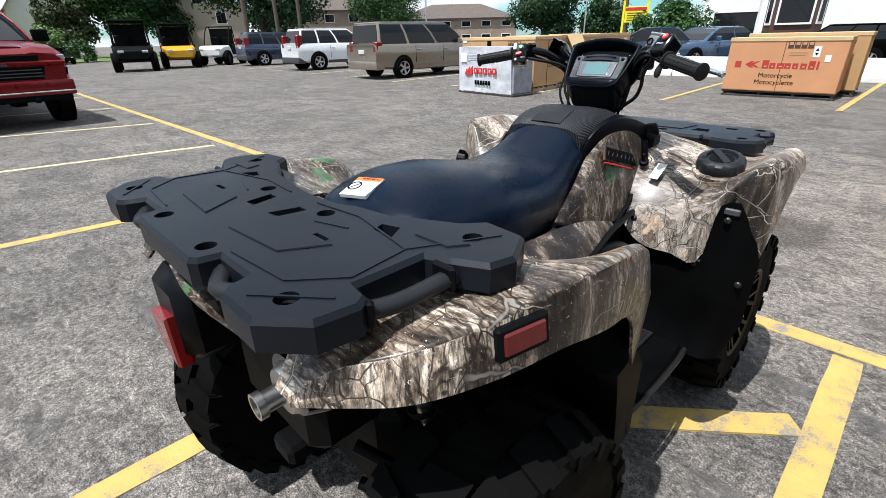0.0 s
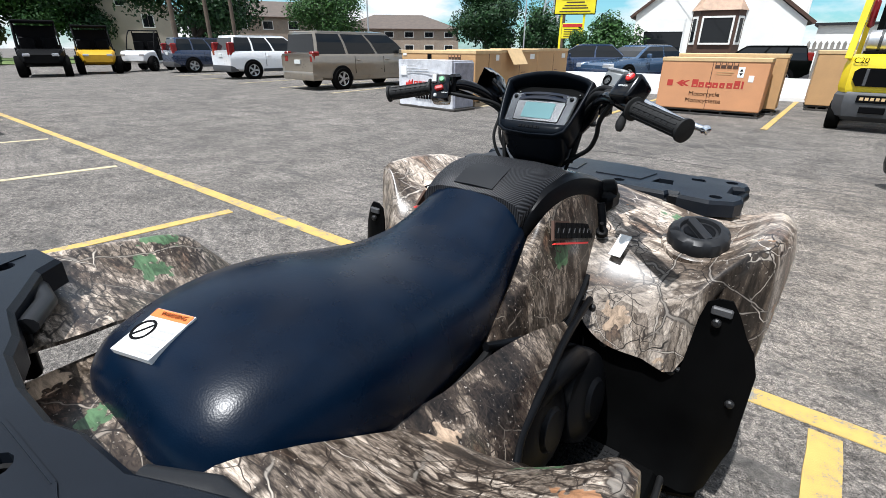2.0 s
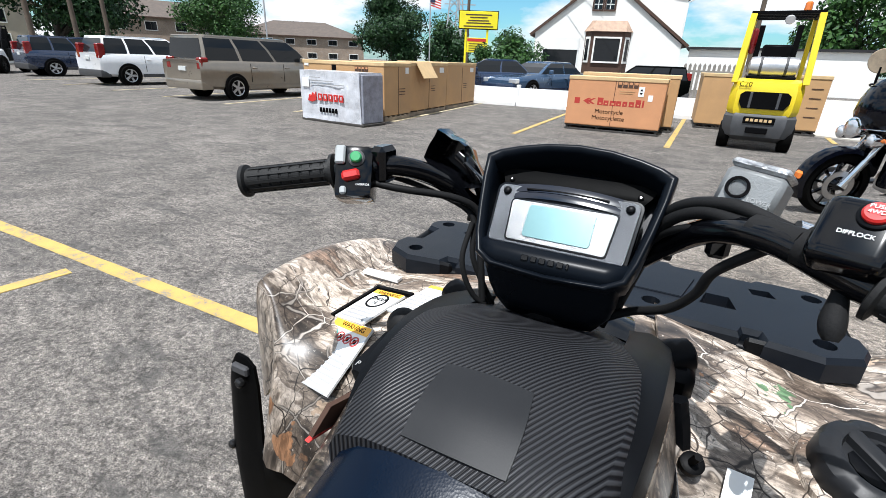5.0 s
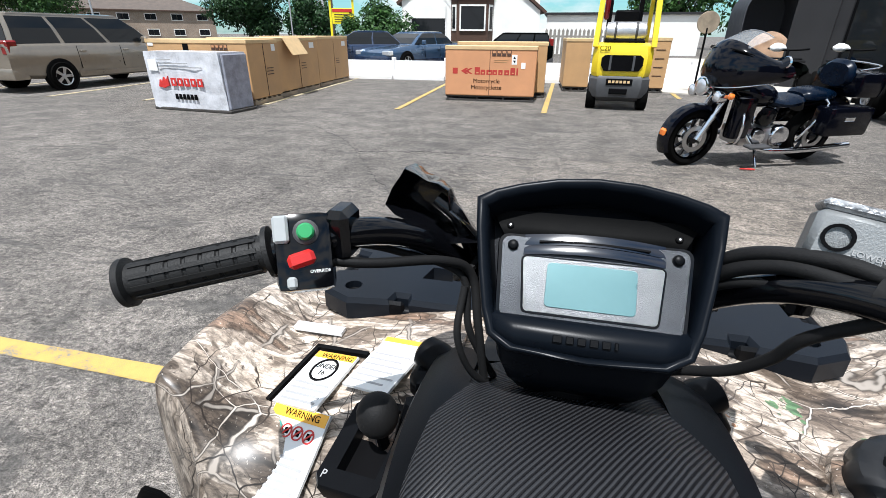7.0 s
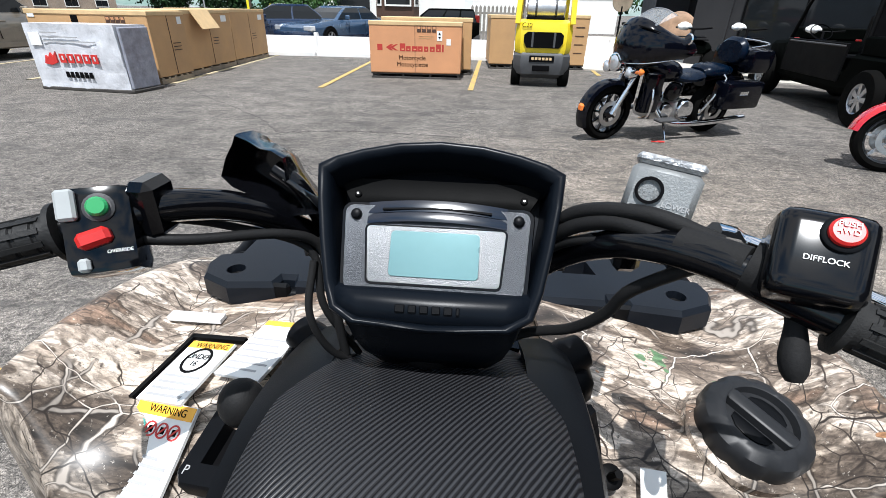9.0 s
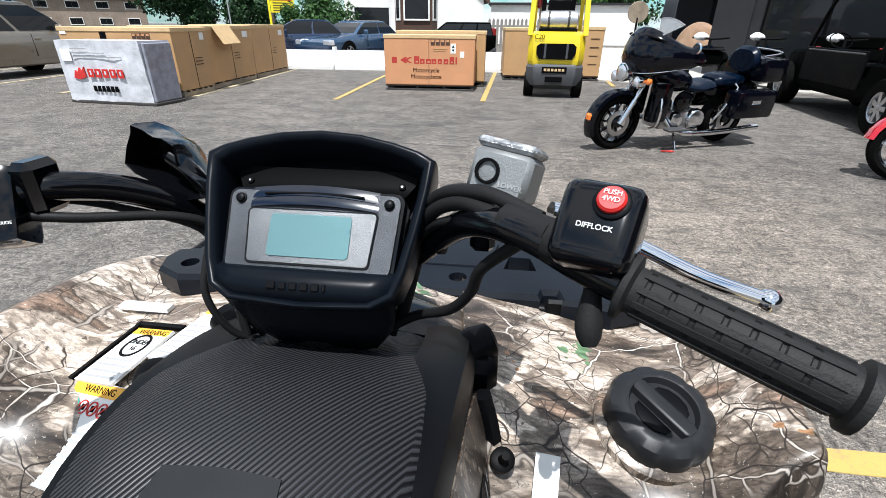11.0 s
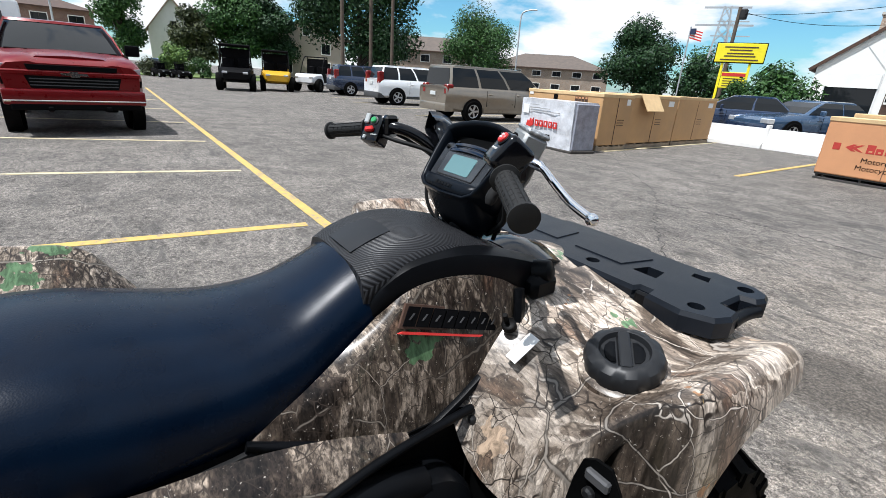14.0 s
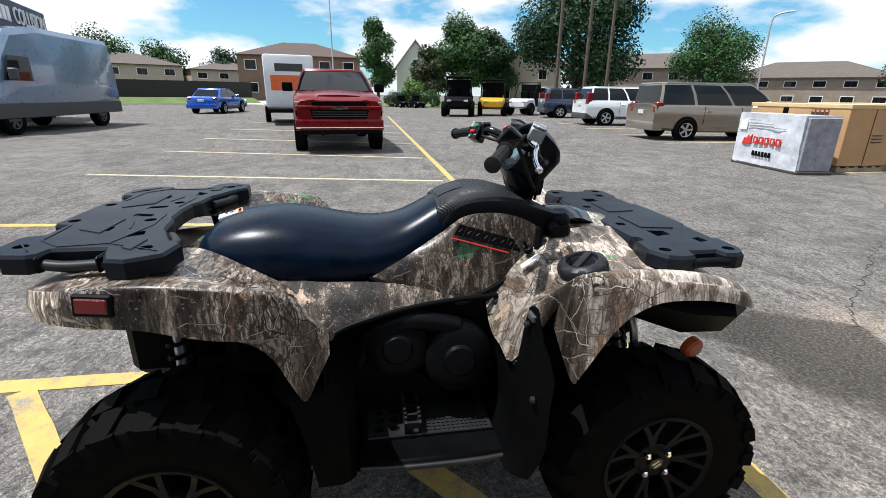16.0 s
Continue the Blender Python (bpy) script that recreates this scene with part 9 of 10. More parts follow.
part("lettering_bar", box(bm_new(), 0.992, 1.008, -0.2, 1.2, 2.1, 2.42), M_TRIM, tr)
part("chassis", box(bm_new(), -0.95, 0.95, -2.0, 2.9, 0.5, 0.66, 0.02), M_DARK, tr)
for s in (-1, 1):
    for y in (-0.4, 0.45):
        road_wheel(tr, (s * 0.98, y, 0.34), s, 0.34, 0.22, 0.2, 6, M_WHITE_PAINT)
    part("mud_guard", box(bm_new(), s * 1.0 - 0.14, s * 1.0 + 0.14, -0.85, 0.9, 0.7, 0.76, 0.02), M_WHITE_PAINT, tr)

pv = thing("panel_van", "silver-blue high-roof panel van with dark lower trim", "van", pose(-16.5, -11.1, 0, 0, 0, -94) @ Matrix.Scale(1.12, 4))
bm = bm_new()
rings = []
for y, zb, zt, k in ((-3.0, 0.5, 2.55, 0.93), (-2.9, 0.42, 2.72, 0.98), (0.4, 0.4, 2.76, 1.0), (1.35, 0.4, 2.6, 0.98), (1.75, 0.4, 2.1, 0.97), (2.15, 0.4, 1.45, 0.97), (2.75, 0.42, 1.15, 0.95), (3.0, 0.5, 0.95, 0.85)):
    ww = 1.03 * k
    pts = [(ww * 0.9, zb), (ww, zb + 0.15), (ww, zb + (zt - zb) * 0.5), (ww * 0.93, zt - 0.15), (ww * 0.8, zt)]
    rings.append([Vector((x, y, z)) for x, z in pts] + [Vector((-x, y, z)) for x, z in reversed(pts)])
loft(bm, rings)
part("body", bm, M_SILVERBLUE, pv, smooth=35)
for s in (-1, 1):
    part("side_window", prism(bm_new(), [(1.0, 1.35), (1.95, 1.35), (1.7, 1.95), (1.0, 1.95)], 0.985, 1.025, Matrix(((0, 0, s, 0), (1, 0, 0, 0), (0, 1, 0, 0), (0, 0, 0, 1)))), M_GLASS, pv)
    part("lower_trim", box(bm_new(), s * 1.03 - 0.02, s * 1.03 + 0.015, -2.9, 2.6, 0.42, 0.78, 0.01), M_TRIM, pv)
    part("side_mirror", box(bm_new(), s * 1.15 - 0.1, s * 1.15 + 0.1, 1.75, 1.9, 1.35, 1.65, 0.03), M_TRIM, pv)
    part("headlamp", box(bm_new(), s * 0.75 - 0.16, s * 0.75 + 0.16, 2.7, 2.96, 0.85, 1.05, 0.03), M_LAMP, pv)
    for y in (2.0, -1.75):
        road_wheel(pv, (s * 0.92, y, 0.37), s, 0.37, 0.24, 0.22, 6, M_TRIM)
bm = bm_new()
loft(bm, [[Vector((-0.86, 2.13, 1.5)), Vector((0.86, 2.13, 1.5))], [Vector((-0.78, 1.52, 2.45)), Vector((0.78, 1.52, 2.45))]], closed=False)
part("windscreen", thicken(bm, 0.02), M_GLASS, pv)
part("front_grille", box(bm_new(), -0.6, 0.6, 2.85, 3.03, 0.62, 0.95, 0.03), M_TRIM, pv)


# ---- buildings ----
def window(parent, m, u, z0, z1, w, frame_mat, panes=2, y=-0.03, name="window"):
    """Window unit on a wall that lies in local x-z, facing -y."""
    fr = bm_new()
    t = 0.09
    for a in ((u - w / 2, u - w / 2 + t, z0, z1), (u + w / 2 - t, u + w / 2, z0, z1), (u - w / 2 + t, u + w / 2 - t, z0, z0 + t), (u - w / 2 + t, u + w / 2 - t, z1 - t, z1)):
        box(fr, a[0], a[1], y - 0.05, y + 0.08, a[2], a[3])
    f = part(name, fr, frame_mat, parent)
    iw = (w - 2 * t) / panes
    for k in range(panes):
        x0 = u - w / 2 + t + k * iw
        part("pane", box(bm_new(), x0 + 0.012, x0 + iw - 0.012, y - 0.01, y + 0.03, z0 + t + 0.01, z1 - t - 0.01), M_GLASS, f)
    return f


def block_house(name, label, p0, p1, depth, eave, ridge, wall, roof, storeys=2, cols=5, hip=True, door=False, group="houses", lean=0.4, chimney=False):
    """House with its front from p0 to p1 (left to right as seen), roof ridge along the front."""
    a, b = Vector((*p0, 0)), Vector((*p1, 0))
    L = (b - a).length
    m = Matrix.Translation(a) @ Matrix.Rotation(math.atan2(b.y - a.y, b.x - a.x), 4, "Z")
    ob = thing(name, label, "house", m, group)
    part("wall", box(bm_new(), 0, L, 0, depth, 0, eave), wall, ob)
    o = lean
    bm = bm_new()
    i = depth * 0.5 if hip else -o
    v = [bm.verts.new(p) for p in ((-o, -o, eave), (L + o, -o, eave), (L + o, depth + o, eave), (-o, depth + o, eave), (i, depth / 2, ridge), (L - i, depth / 2, ridge))]
    for f in ((0, 1, 5, 4), (1, 2, 5), (2, 3, 4, 5), (3, 0, 4), (3, 2, 1, 0)):
        bm.faces.new([v[k] for k in f])
    r = part("roof", bm, roof, ob)
    part("gutter", box(bm_new(), -o - 0.05, L + o + 0.05, -o - 0.1, -o, eave - 0.12, eave + 0.02), M_BROWN_TRIM, r)
    if not hip:
        bm = bm_new()
        for x0, x1 in ((-0.02, 0.15), (L - 0.15, L + 0.02)):
            q = [[Vector((x, y, z)) for y, z in ((0, eave), (depth, eave), (depth / 2, ridge - 0.08))] for x in (x0, x1)]
            loft(bm, q)
        part("gable", bm, wall, ob)
    if chimney:
        part("chimney", box(bm_new(), L * 0.3, L * 0.3 + 0.7, depth * 0.45, depth * 0.55, ridge - 1.2, ridge + 0.9), M_BRICK_RED, r)
    sh = eave / storeys
    for k in range(storeys):
        for c in range(cols):
            u = L * (c + 0.5) / cols
            z0 = k * sh + sh * 0.35
            window(ob, m, u, z0, z0 + sh * 0.45, min(1.7, L / cols * 0.5), M_STUCCO)
    if door:
        part("door", box(bm_new(), L * 0.5 - 0.5, L * 0.5 + 0.5, -0.05, 0.05, 0, 2.1), M_BROWN_TRIM, ob)
    return ob


block_house("apartment_house", "two-storey tan brick apartment house with a hipped shingle roof", (-73.69, 60.58), (-57.52, 76.1), 13, 4.5, 7.2, M_BRICK, M_SHINGLE, 2, 6)
block_house("apartment_house", "two-storey tan brick apartment house behind the utility poles", (-83.08, 40.0), (-71.77, 57.24), 12, 6.0, 8.8, M_BRICK, M_SHINGLE, 2, 5, hip=False)
block_house("apartment_house", "two-storey brown brick apartment house with a dark hipped roof", (-76.45, -18.58), (-78.53, -0.62), 13, 6.5, 8.9, M_BRICK_RED, M_SHINGLE_DARK, 2, 5)
block_house("apartment_house", "long beige two-storey apartment house behind the fence", (-83.2, -50.03), (-92.77, -31.79), 12, 5.4, 7.4, M_BEIGE, M_SHINGLE, 2, 5)
block_house("apartment_house", "long beige apartment house behind the fence", (-93.75, -30.77), (-100.44, -17.61), 12, 5.0, 6.6, M_BEIGE, M_SHINGLE, 2, 4)


def gable_house(name, label, p0, p1, depth, eave, ridge, wall, roof, cols=2):
    """Gable end to the viewer."""
    a, b = Vector((*p0, 0)), Vector((*p1, 0))
    L = (b - a).length
    m = Matrix.Translation(a) @ Matrix.Rotation(math.atan2(b.y - a.y, b.x - a.x), 4, "Z")
    ob = thing(name, label, "house", m, "houses")
    bm = prism(bm_new(), [(0, 0), (L, 0), (L, eave), (L / 2, ridge), (0, eave)], 0, depth, YZ)
    part("wall", bm, wall, ob)
    for s in (0, 1):
        bm = bm_new()
        x0, x1 = (L / 2, -0.5) if s == 0 else (L / 2, L + 0.5)
        zo = eave - 0.5 * (ridge - eave) / (L / 2)
        loft(bm, [[Vector((x0, y, ridge + 0.02)), Vector((x1, y, zo)), Vector((x1, y, zo + 0.16)), Vector((x0, y, ridge + 0.2))] for y in (-0.45, depth + 0.4)])
        part("roof", bm, roof, ob)
    for c in range(cols):
        window(ob, m, L * (c + 0.5) / cols, eave * 0.62, eave * 0.88, 1.2, M_STUCCO)
        window(ob, m, L * (c + 0.5) / cols, eave * 0.15, eave * 0.45, 1.2, M_STUCCO)
    window(ob, m, L / 2, eave + 0.1, eave + 1.0, 0.9, M_STUCCO, 1)
    return ob


gable_house("beige_house", "two-storey beige house with a low gable", (-63.62, 16.73), (-60.41, 25.66), 10, 5.2, 7.2, M_BEIGE, M_SHINGLE)
gable_house("white_gabled_house", "small white house with a brown shingle roof behind trees", (-70.3, 4.69), (-69.98, 10.08), 9, 5.0, 8.4, M_STUCCO, M_COPPER_ROOF, 1)


def office():
    """White stucco office with bay window, asymmetrical roof and stone chimney."""
    a, b = Vector((-9.84, 30.7, 0)), Vector((-1.48, 32.47, 0))
    L = (b - a).length
    m = Matrix.Translation(a) @ Matrix.Rotation(math.atan2(b.y - a.y, b.x - a.x), 4, "Z")
    ob = thing("white_office", "white stucco house with dark brown trim and a bay window", "house", m, "houses")
    ru, rz, el, er = 3.85, 6.3, 3.2, 2.65
    part("wall", prism(bm_new(), [(0, 0), (L, 0), (L, er), (ru, rz - 0.12), (0, el)], 0, 9.0, YZ), M_STUCCO, ob, "white painted stucco")
    for x1, z1, s in ((-0.3, el - 0.25, -1), (L + 0.35, er - 0.15, 1)):
        bm = loft(bm_new(), [[Vector((ru, y, rz - 0.1)), Vector((x1, y, z1)), Vector((x1, y, z1 + 0.14)), Vector((ru, y, rz + 0.06))] for y in (-0.1, 9.3)])
        part("roof", bm, M_SHINGLE_DARK, ob, "dark shingle roof slope")
        bm = bm_new()
        bar(bm, (ru, -0.12, rz - 0.05), (x1, -0.12, z1 + 0.05), 0.06, 0.16, (0, 0, 1))
        part("barge_board", bm, M_BROWN_TRIM, ob)
    part("dormer", prism(bm_new(), [(ru + 0.3, 2.9), (L, 2.3), (L, 5.1), (ru + 0.3, 5.95)], 0.8, 8.4, YZ), M_STUCCO, ob)
    bm = loft(bm_new(), [[Vector((ru + 0.1, y, 6.02)), Vector((L + 0.2, y, 5.1)), Vector((L + 0.2, y, 5.22)), Vector((ru + 0.1, y, 6.13))] for y in (0.7, 8.6)])
    part("dormer_roof", bm, M_SHINGLE_DARK, ob)
    for u in (3.56, 4.24):
        sash = window(ob, m, u, 4.35, 5.5, 0.66, M_BROWN_TRIM, 1, y=-0.05, name="attic_window")
        for z in (4.72, 5.1):
            part("glazing_bar", box(bm_new(), u - 0.24, u + 0.24, -0.075, -0.03, z - 0.02, z + 0.02), M_WHITE, sash)
        part("glazing_bar", box(bm_new(), u - 0.02, u + 0.02, -0.075, -0.03, 4.45, 5.4), M_WHITE, sash)
    # bay
    bm = loft(bm_new(), [[Vector((x, y, z)) for x, y in ((3.05, 0.0), (3.42, -0.5), (5.3, -0.5), (5.67, 0.0))] for z in (0.9, 3.25)])
    bay = part("bay", bm, M_BROWN_TRIM, ob, "dark brown panelled bay")
    bm = loft(bm_new(), [[Vector((x, y, z)) for x, y in q] for q, z in (([(2.95, 0.0), (3.36, -0.62), (5.36, -0.62), (5.77, 0.0)], 3.24), ([(3.35, 0.0), (3.6, -0.12), (5.1, -0.12), (5.35, 0.0)], 3.85))])
    part("bay_roof", bm, M_COPPER_ROOF, bay, "faded copper-coloured bay roof")
    window(ob, m, 4.36, 1.5, 2.95, 1.6, M_STUCCO, 1, y=-0.55)
    for u0, u1, v0, v1 in ((3.12, 3.38, -0.1, -0.45), (5.34, 5.6, -0.45, -0.1)):
        bm = bm_new()
        n = Vector((-0.5 if u0 < 4 else 0.5, -0.37, 0)).normalized() * 0.04
        loft(bm, [[Vector((u, v, z)) for (u, v) in ((u0, v0), (u1, v1))] + [Vector((u, v, z)) + n for (u, v) in ((u1, v1), (u0, v0))] for z in (1.5, 2.95)])
        fr = part("side_window", bm, M_STUCCO, bay)
        bm = bm_new()
        du, dv = (u1 - u0) * 0.18, (v1 - v0) * 0.18
        loft(bm, [[Vector((u, v, z)) + n * k for (u, v), k in (((u0 + du, v0 + dv), 1.0), ((u1 - du, v1 - dv), 1.0), ((u1 - du, v1 - dv), 1.4), ((u0 + du, v0 + dv), 1.4))] for z in (1.62, 2.83)])
        part("pane", bm, M_GLASS, fr)
    # shop window with a blind
    part("window_frame", box(bm_new(), 0.5, 2.75, -0.04, 0.06, 0.9, 2.95), M_WHITE, ob)
    part("pane", box(bm_new(), 0.58, 2.67, -0.06, 0.02, 1.0, 2.2), M_GLASS, ob)
    part("blind", box(bm_new(), 0.55, 2.7, -0.09, 0.0, 2.2, 2.9), M_STUCCO, ob)
    ch = part("chimney", box(bm_new(), 1.75, 2.45, 3.0, 3.7, 3.6, 5.95), M_CHIMNEY, ob, "pale stone chimney")
    part("chimney_cap", box(bm_new(), 1.68, 2.52, 2.93, 3.77, 5.95, 6.08), M_CONCRETE, ch)
    bm = tube(bm_new(), [(L + 0.02, 0.75, 0.0), (L + 0.02, 0.75, 4.9), (L + 0.25, 0.6, 5.05)], 0.05, 8)
    part("downpipe", bm, M_WHITE, ob)
    return ob


office()
car("jeep", "dark off-road car with a roof lamp bar behind the crates", "car", pose(-2.25, 22.0, 0, 0, 0, 95) @ Matrix.Scale(0.8, 4), M_UTV_DARK, dict(SUV, W=1.8, H=1.75), "parked cars")

# yellow sign by the road
sg = thing("road_sign", "yellow business sign on yellow posts with unreadable dark lettering", "sign", Matrix.Translation((-12.1, 26.95, 0)) @ Matrix.Rotation(radians(26), 4, "Z"))
part("upper_panel", box(bm_new(), -1.1, 1.1, -0.12, 0.12, 3.08, 3.98, 0.02), M_SIGN_YELLOW, sg, "yellow sign panel")
part("panel_frame", box(bm_new(), -1.14, 1.14, -0.1, 0.1, 3.04, 4.02, 0.02), M_INK, sg)
part("lower_panel", box(bm_new(), -0.62, 0.5, -0.09, 0.09, 1.8, 2.6, 0.02), M_SIGN_YELLOW, sg)
part("red_band", box(bm_new(), -0.6, 0.48, -0.1, -0.08, 2.4, 2.56), M_RED_PRINT, sg)
for x in (-0.7, 0.55):
    part("post", box(bm_new(), x - 0.06, x + 0.06, -0.05, 0.05, 0, 3.1, 0.01), M_SIGN_YELLOW, sg)
for k, (w, z) in enumerate(((0.75, 3.8), (0.5, 3.66), (0.6, 3.5), (0.7, 3.37), (0.85, 3.2))):
    part("lettering_bar", box(bm_new(), -w, w, -0.13, -0.11, z - 0.03, z + 0.03), M_BROWN_TRIM, sg)
for k in range(4):
    part("lettering_bar", box(bm_new(), -0.5, 0.38, -0.1, -0.08, 1.9 + k * 0.12, 1.94 + k * 0.12), M_BROWN_TRIM, sg)

# collision shop at the far side of the lot
cs = thing("collision_shop", "workshop with a dark blue sign board lettered in white", "building", Matrix.Translation((-15.6, -12.35, 0)) @ Matrix.Rotation(math.atan2(-2.3, -8.8), 4, "Z"))
part("wall", box(bm_new(), 0, 9.0, 0, 9, 0, 3.5), M_BEIGE, cs)
part("sign_board", box(bm_new(), 0.0, 9.0, -0.3, 0.1, 3.42, 4.5, 0.03), M_SIGN_NAVY, cs, "dark blue sign board")
part("yellow_strip", box(bm_new(), 0.0, 9.0, -0.32, 0.1, 3.3, 3.415), M_SIGN_YELLOW, cs)
text_part("sign_word", "COLLISION", 0.86, pose(6.95, -0.33, 3.95, 90, 0, 0) @ Matrix.Diagonal((0.82, 1.0, 1.0, 1.0)), M_WHITE, cs, 0.02)
for k in range(3):
    part("lettering_bar", box(bm_new(), 3.62 + k * 0.42, 3.93 + k * 0.42, -0.34, -0.28, 3.69, 4.2), M_WHITE, cs)
for u in (0.8, 3.4, 6.0):
    part("overhead_door", box(bm_new(), u, u + 2.2, -0.06, 0.06, 0, 2.8), M_GREYWALL, cs)

# shop with dark windows at the end of the row of vehicles
shop = thing("dealership", "grey shop building with tall dark display windows", "building", Matrix.Translation((6.1, 15.7, 0)) @ Matrix.Rotation(math.atan2(-8.0, 9.5), 4, "Z"))
part("wall", box(bm_new(), 0, 22, 0, 12, 0, 4.6), M_GREYWALL, shop)
part("corner_pier", box(bm_new(), -0.06, 0.9, -0.06, 0.4, 0, 4.6), M_GREYWALL, shop)
for k in range(6):
    u = 1.2 + k * 3.2
    f = part("display_window", box(bm_new(), u, u + 2.9, -0.05, 0.06, 0.3, 3.3), M_INK, shop)
    for j in range(2):
        part("pane", box(bm_new(), u + 0.06 + j * 1.42, u + 1.4 + j * 1.42, -0.07, 0.0, 0.4, 3.2), M_GLASS, f)
    part("lettering_bar", box(bm_new(), u + 0.4, u + 2.3, -0.09, -0.06, 2.2, 2.42), M_GREY_PRINT, f)
part("fascia", box(bm_new(), 0, 22, -0.4, 0.0, 3.5, 4.7, 0.03), M_GREYWALL, shop)
part("pale_band", box(bm_new(), 0, 22, -0.43, -0.38, 3.5, 3.72), M_WHITE, shop)

# quads on display before the windows, white bags over their bars
def display_quad(m):
    ob = thing("display_quad", "black quad with a white bag over its handlebar, by the shop", "quad bike", m, "display quads")
    skin(ob, "body", M_UTV_DARK, [(-0.85, 0.3, 0.6, 0.74), (-0.6, 0.42, 0.5, 0.8), (-0.1, 0.2, 0.45, 0.74), (0.25, 0.2, 0.45, 0.82), (0.55, 0.45, 0.5, 0.84), (0.85, 0.35, 0.55, 0.74)])
    skin(ob, "saddle", M_SEAT, [(-0.6, 0.14, 0.76, 0.86), (-0.2, 0.17, 0.72, 0.84), (0.1, 0.12, 0.74, 0.92)])
    part("handlebar", tube(bm_new(), spline([(-0.38, 0.16, 1.08), (-0.15, 0.26, 1.06), (0.15, 0.26, 1.06), (0.38, 0.16, 1.08)], 14), 0.02, 8), M_INK, ob, smooth=60)
    part("steering_stem", tube(bm_new(), [(0, 0.4, 0.75), (0, 0.26, 1.06)], 0.03, 8), M_INK, ob)
    bm = bm_new()
    bmesh.ops.create_icosphere(bm, subdivisions=3, radius=0.12, matrix=Matrix.Translation((0.2, 0.24, 1.1)) @ Matrix.Diagonal((1.3, 0.8, 0.7, 1)))
    for v in bm.verts:
        v.co += Vector((0.6, 0.6, 1)) * noise.noise(v.co * 14) * 0.035
    part("plastic_bag", bm, M_WHITE, ob, smooth=60)
    for y in (0.72, -0.68):
        part("luggage_rack", box(bm_new(), -0.34, 0.34, y - 0.18, y + 0.18, 0.84, 0.865, 0.01), M_INK, ob)
    for s in (-1, 1):
        for y in (0.6, -0.6):
            road_wheel(ob, (s * 0.42, y, 0.31), s, 0.31, 0.22, 0.17, 7, M_ALLOY)
    return ob


for x, y, r in ((4.9, 12.6, 160), (6.3, 12.9, 150), (7.7, 12.4, 150)):
    display_quad(pose(x, y, 0, 0, 0, r))

# unseen plain wall, added to keep sky light off the bike's right side
blocker = thing("sky_block_wall", "tall plain grey wall out of view, added to block sky light", "building", Matrix.Translation((13.6, 9.2, 0)) @ Matrix.Rotation(math.atan2(-26.0, -3.4), 4, "Z"))
part("wall", box(bm_new(), 0, 27, 0, 9, 0, 6.8), M_GREYWALL, blocker)
part("parapet", box(bm_new(), -0.1, 27.1, -0.12, 9.1, 6.8, 7.05, 0.03), M_GREYWALL, blocker)

# hooped shelter, long white shed and picket fence behind
sheltr = thing("hoop_shelter", "charcoal fabric hoop shelter", "shelter", pose(12.7, 35.9, 0, 0, 0, -5) @ Matrix.Diagonal((1.55, 1.81, 1.55, 1.0)))
bm = bm_new()
rows = []
for y in (0.0, 1.2, 2.4):
    rows.append([Vector((-1.05 * math.cos(math.pi * k / 14), y, 1.7 + 1.05 * math.sin(math.pi * k / 14))) for k in range(15)])
rows = [[Vector((-1.05, r[0].y, 0))] + r + [Vector((1.05, r[0].y, 0))] for r in rows]
loft(bm, rows, closed=False)
part("cover", thicken(bm, 0.02), M_CHARCOAL, sheltr, smooth=50)
part("end_panel", prism(bm_new(), [(1.02 * math.cos(math.pi * k / 14), 1.7 + 1.02 * math.sin(math.pi * k / 14)) for k in range(15)] + [(-1.02, 0.0), (1.02, 0.0)], 2.2, 2.3, YZ), M_CHARCOAL, sheltr)
mirror = thing("round_board", "round brown board on a post", "board", pose(3.35, 13.4, 0))
part("post", tube(bm_new(), [(0, 0, 0), (0, 0, 1.5)], 0.025, 8), M_INK, mirror)
part("disc", lathe(bm_new(), [(0.24, -0.015), (0.25, 0), (0.24, 0.015)], axis((0, 0, 1.62), (0, -1, 0)), 24), M_WOOD, mirror)
shed = thing("white_shed", "long low white building with a flat roof", "building", Matrix.Translation((-1.2, 38, 0)))
part("wall", box(bm_new(), 0, 10.4, 0, 6, 0, 2.6), M_STUCCO, shed)
part("roof", box(bm_new(), -0.2, 10.6, -0.2, 6.2, 2.6, 2.75), M_GREYWALL, shed)
fence = thing("picket_fence", "weathered grey picket fence", "fence", pose(-0.85, 25.5, 0, 0, 0, 4))
for k in range(24):
    part("picket", prism(bm_new(), [(0, 0), (0.12, 0), (0.12, 1.5), (0.06, 1.6), (0, 1.5)], 0, 0.025, YZ @ Matrix.Translation((k * 0.2, 0, 0))), M_GREYWOOD, fence)
for z in (0.35, 1.2):
    part("rail", box(bm_new(), 0, 4.8, 0.025, 0.07, z, z + 0.09), M_GREYWOOD, fence)
dirt = bm_new()
bmesh.ops.create_icosphere(dirt, subdivisions=4, radius=1.0, matrix=Matrix.Translation((11.4, 32.0, 0)) @ Matrix.Diagonal((1.25, 1.1, 1.55, 1)))
for v in dirt.verts:
    v.co += v.co.normalized() * noise.noise(v.co * 2) * 0.25
    v.co.z = max(v.co.z, 0.0)
tagged(part("earth_mound", dirt, surf("brown_earth", (0.30, 0.19, 0.12), 0.95, vary=0.25, scale=2, fine=20, bump=0.6, dist=0.03), smooth=60), "heap of brown earth before the hoop shelter", "earth heap")
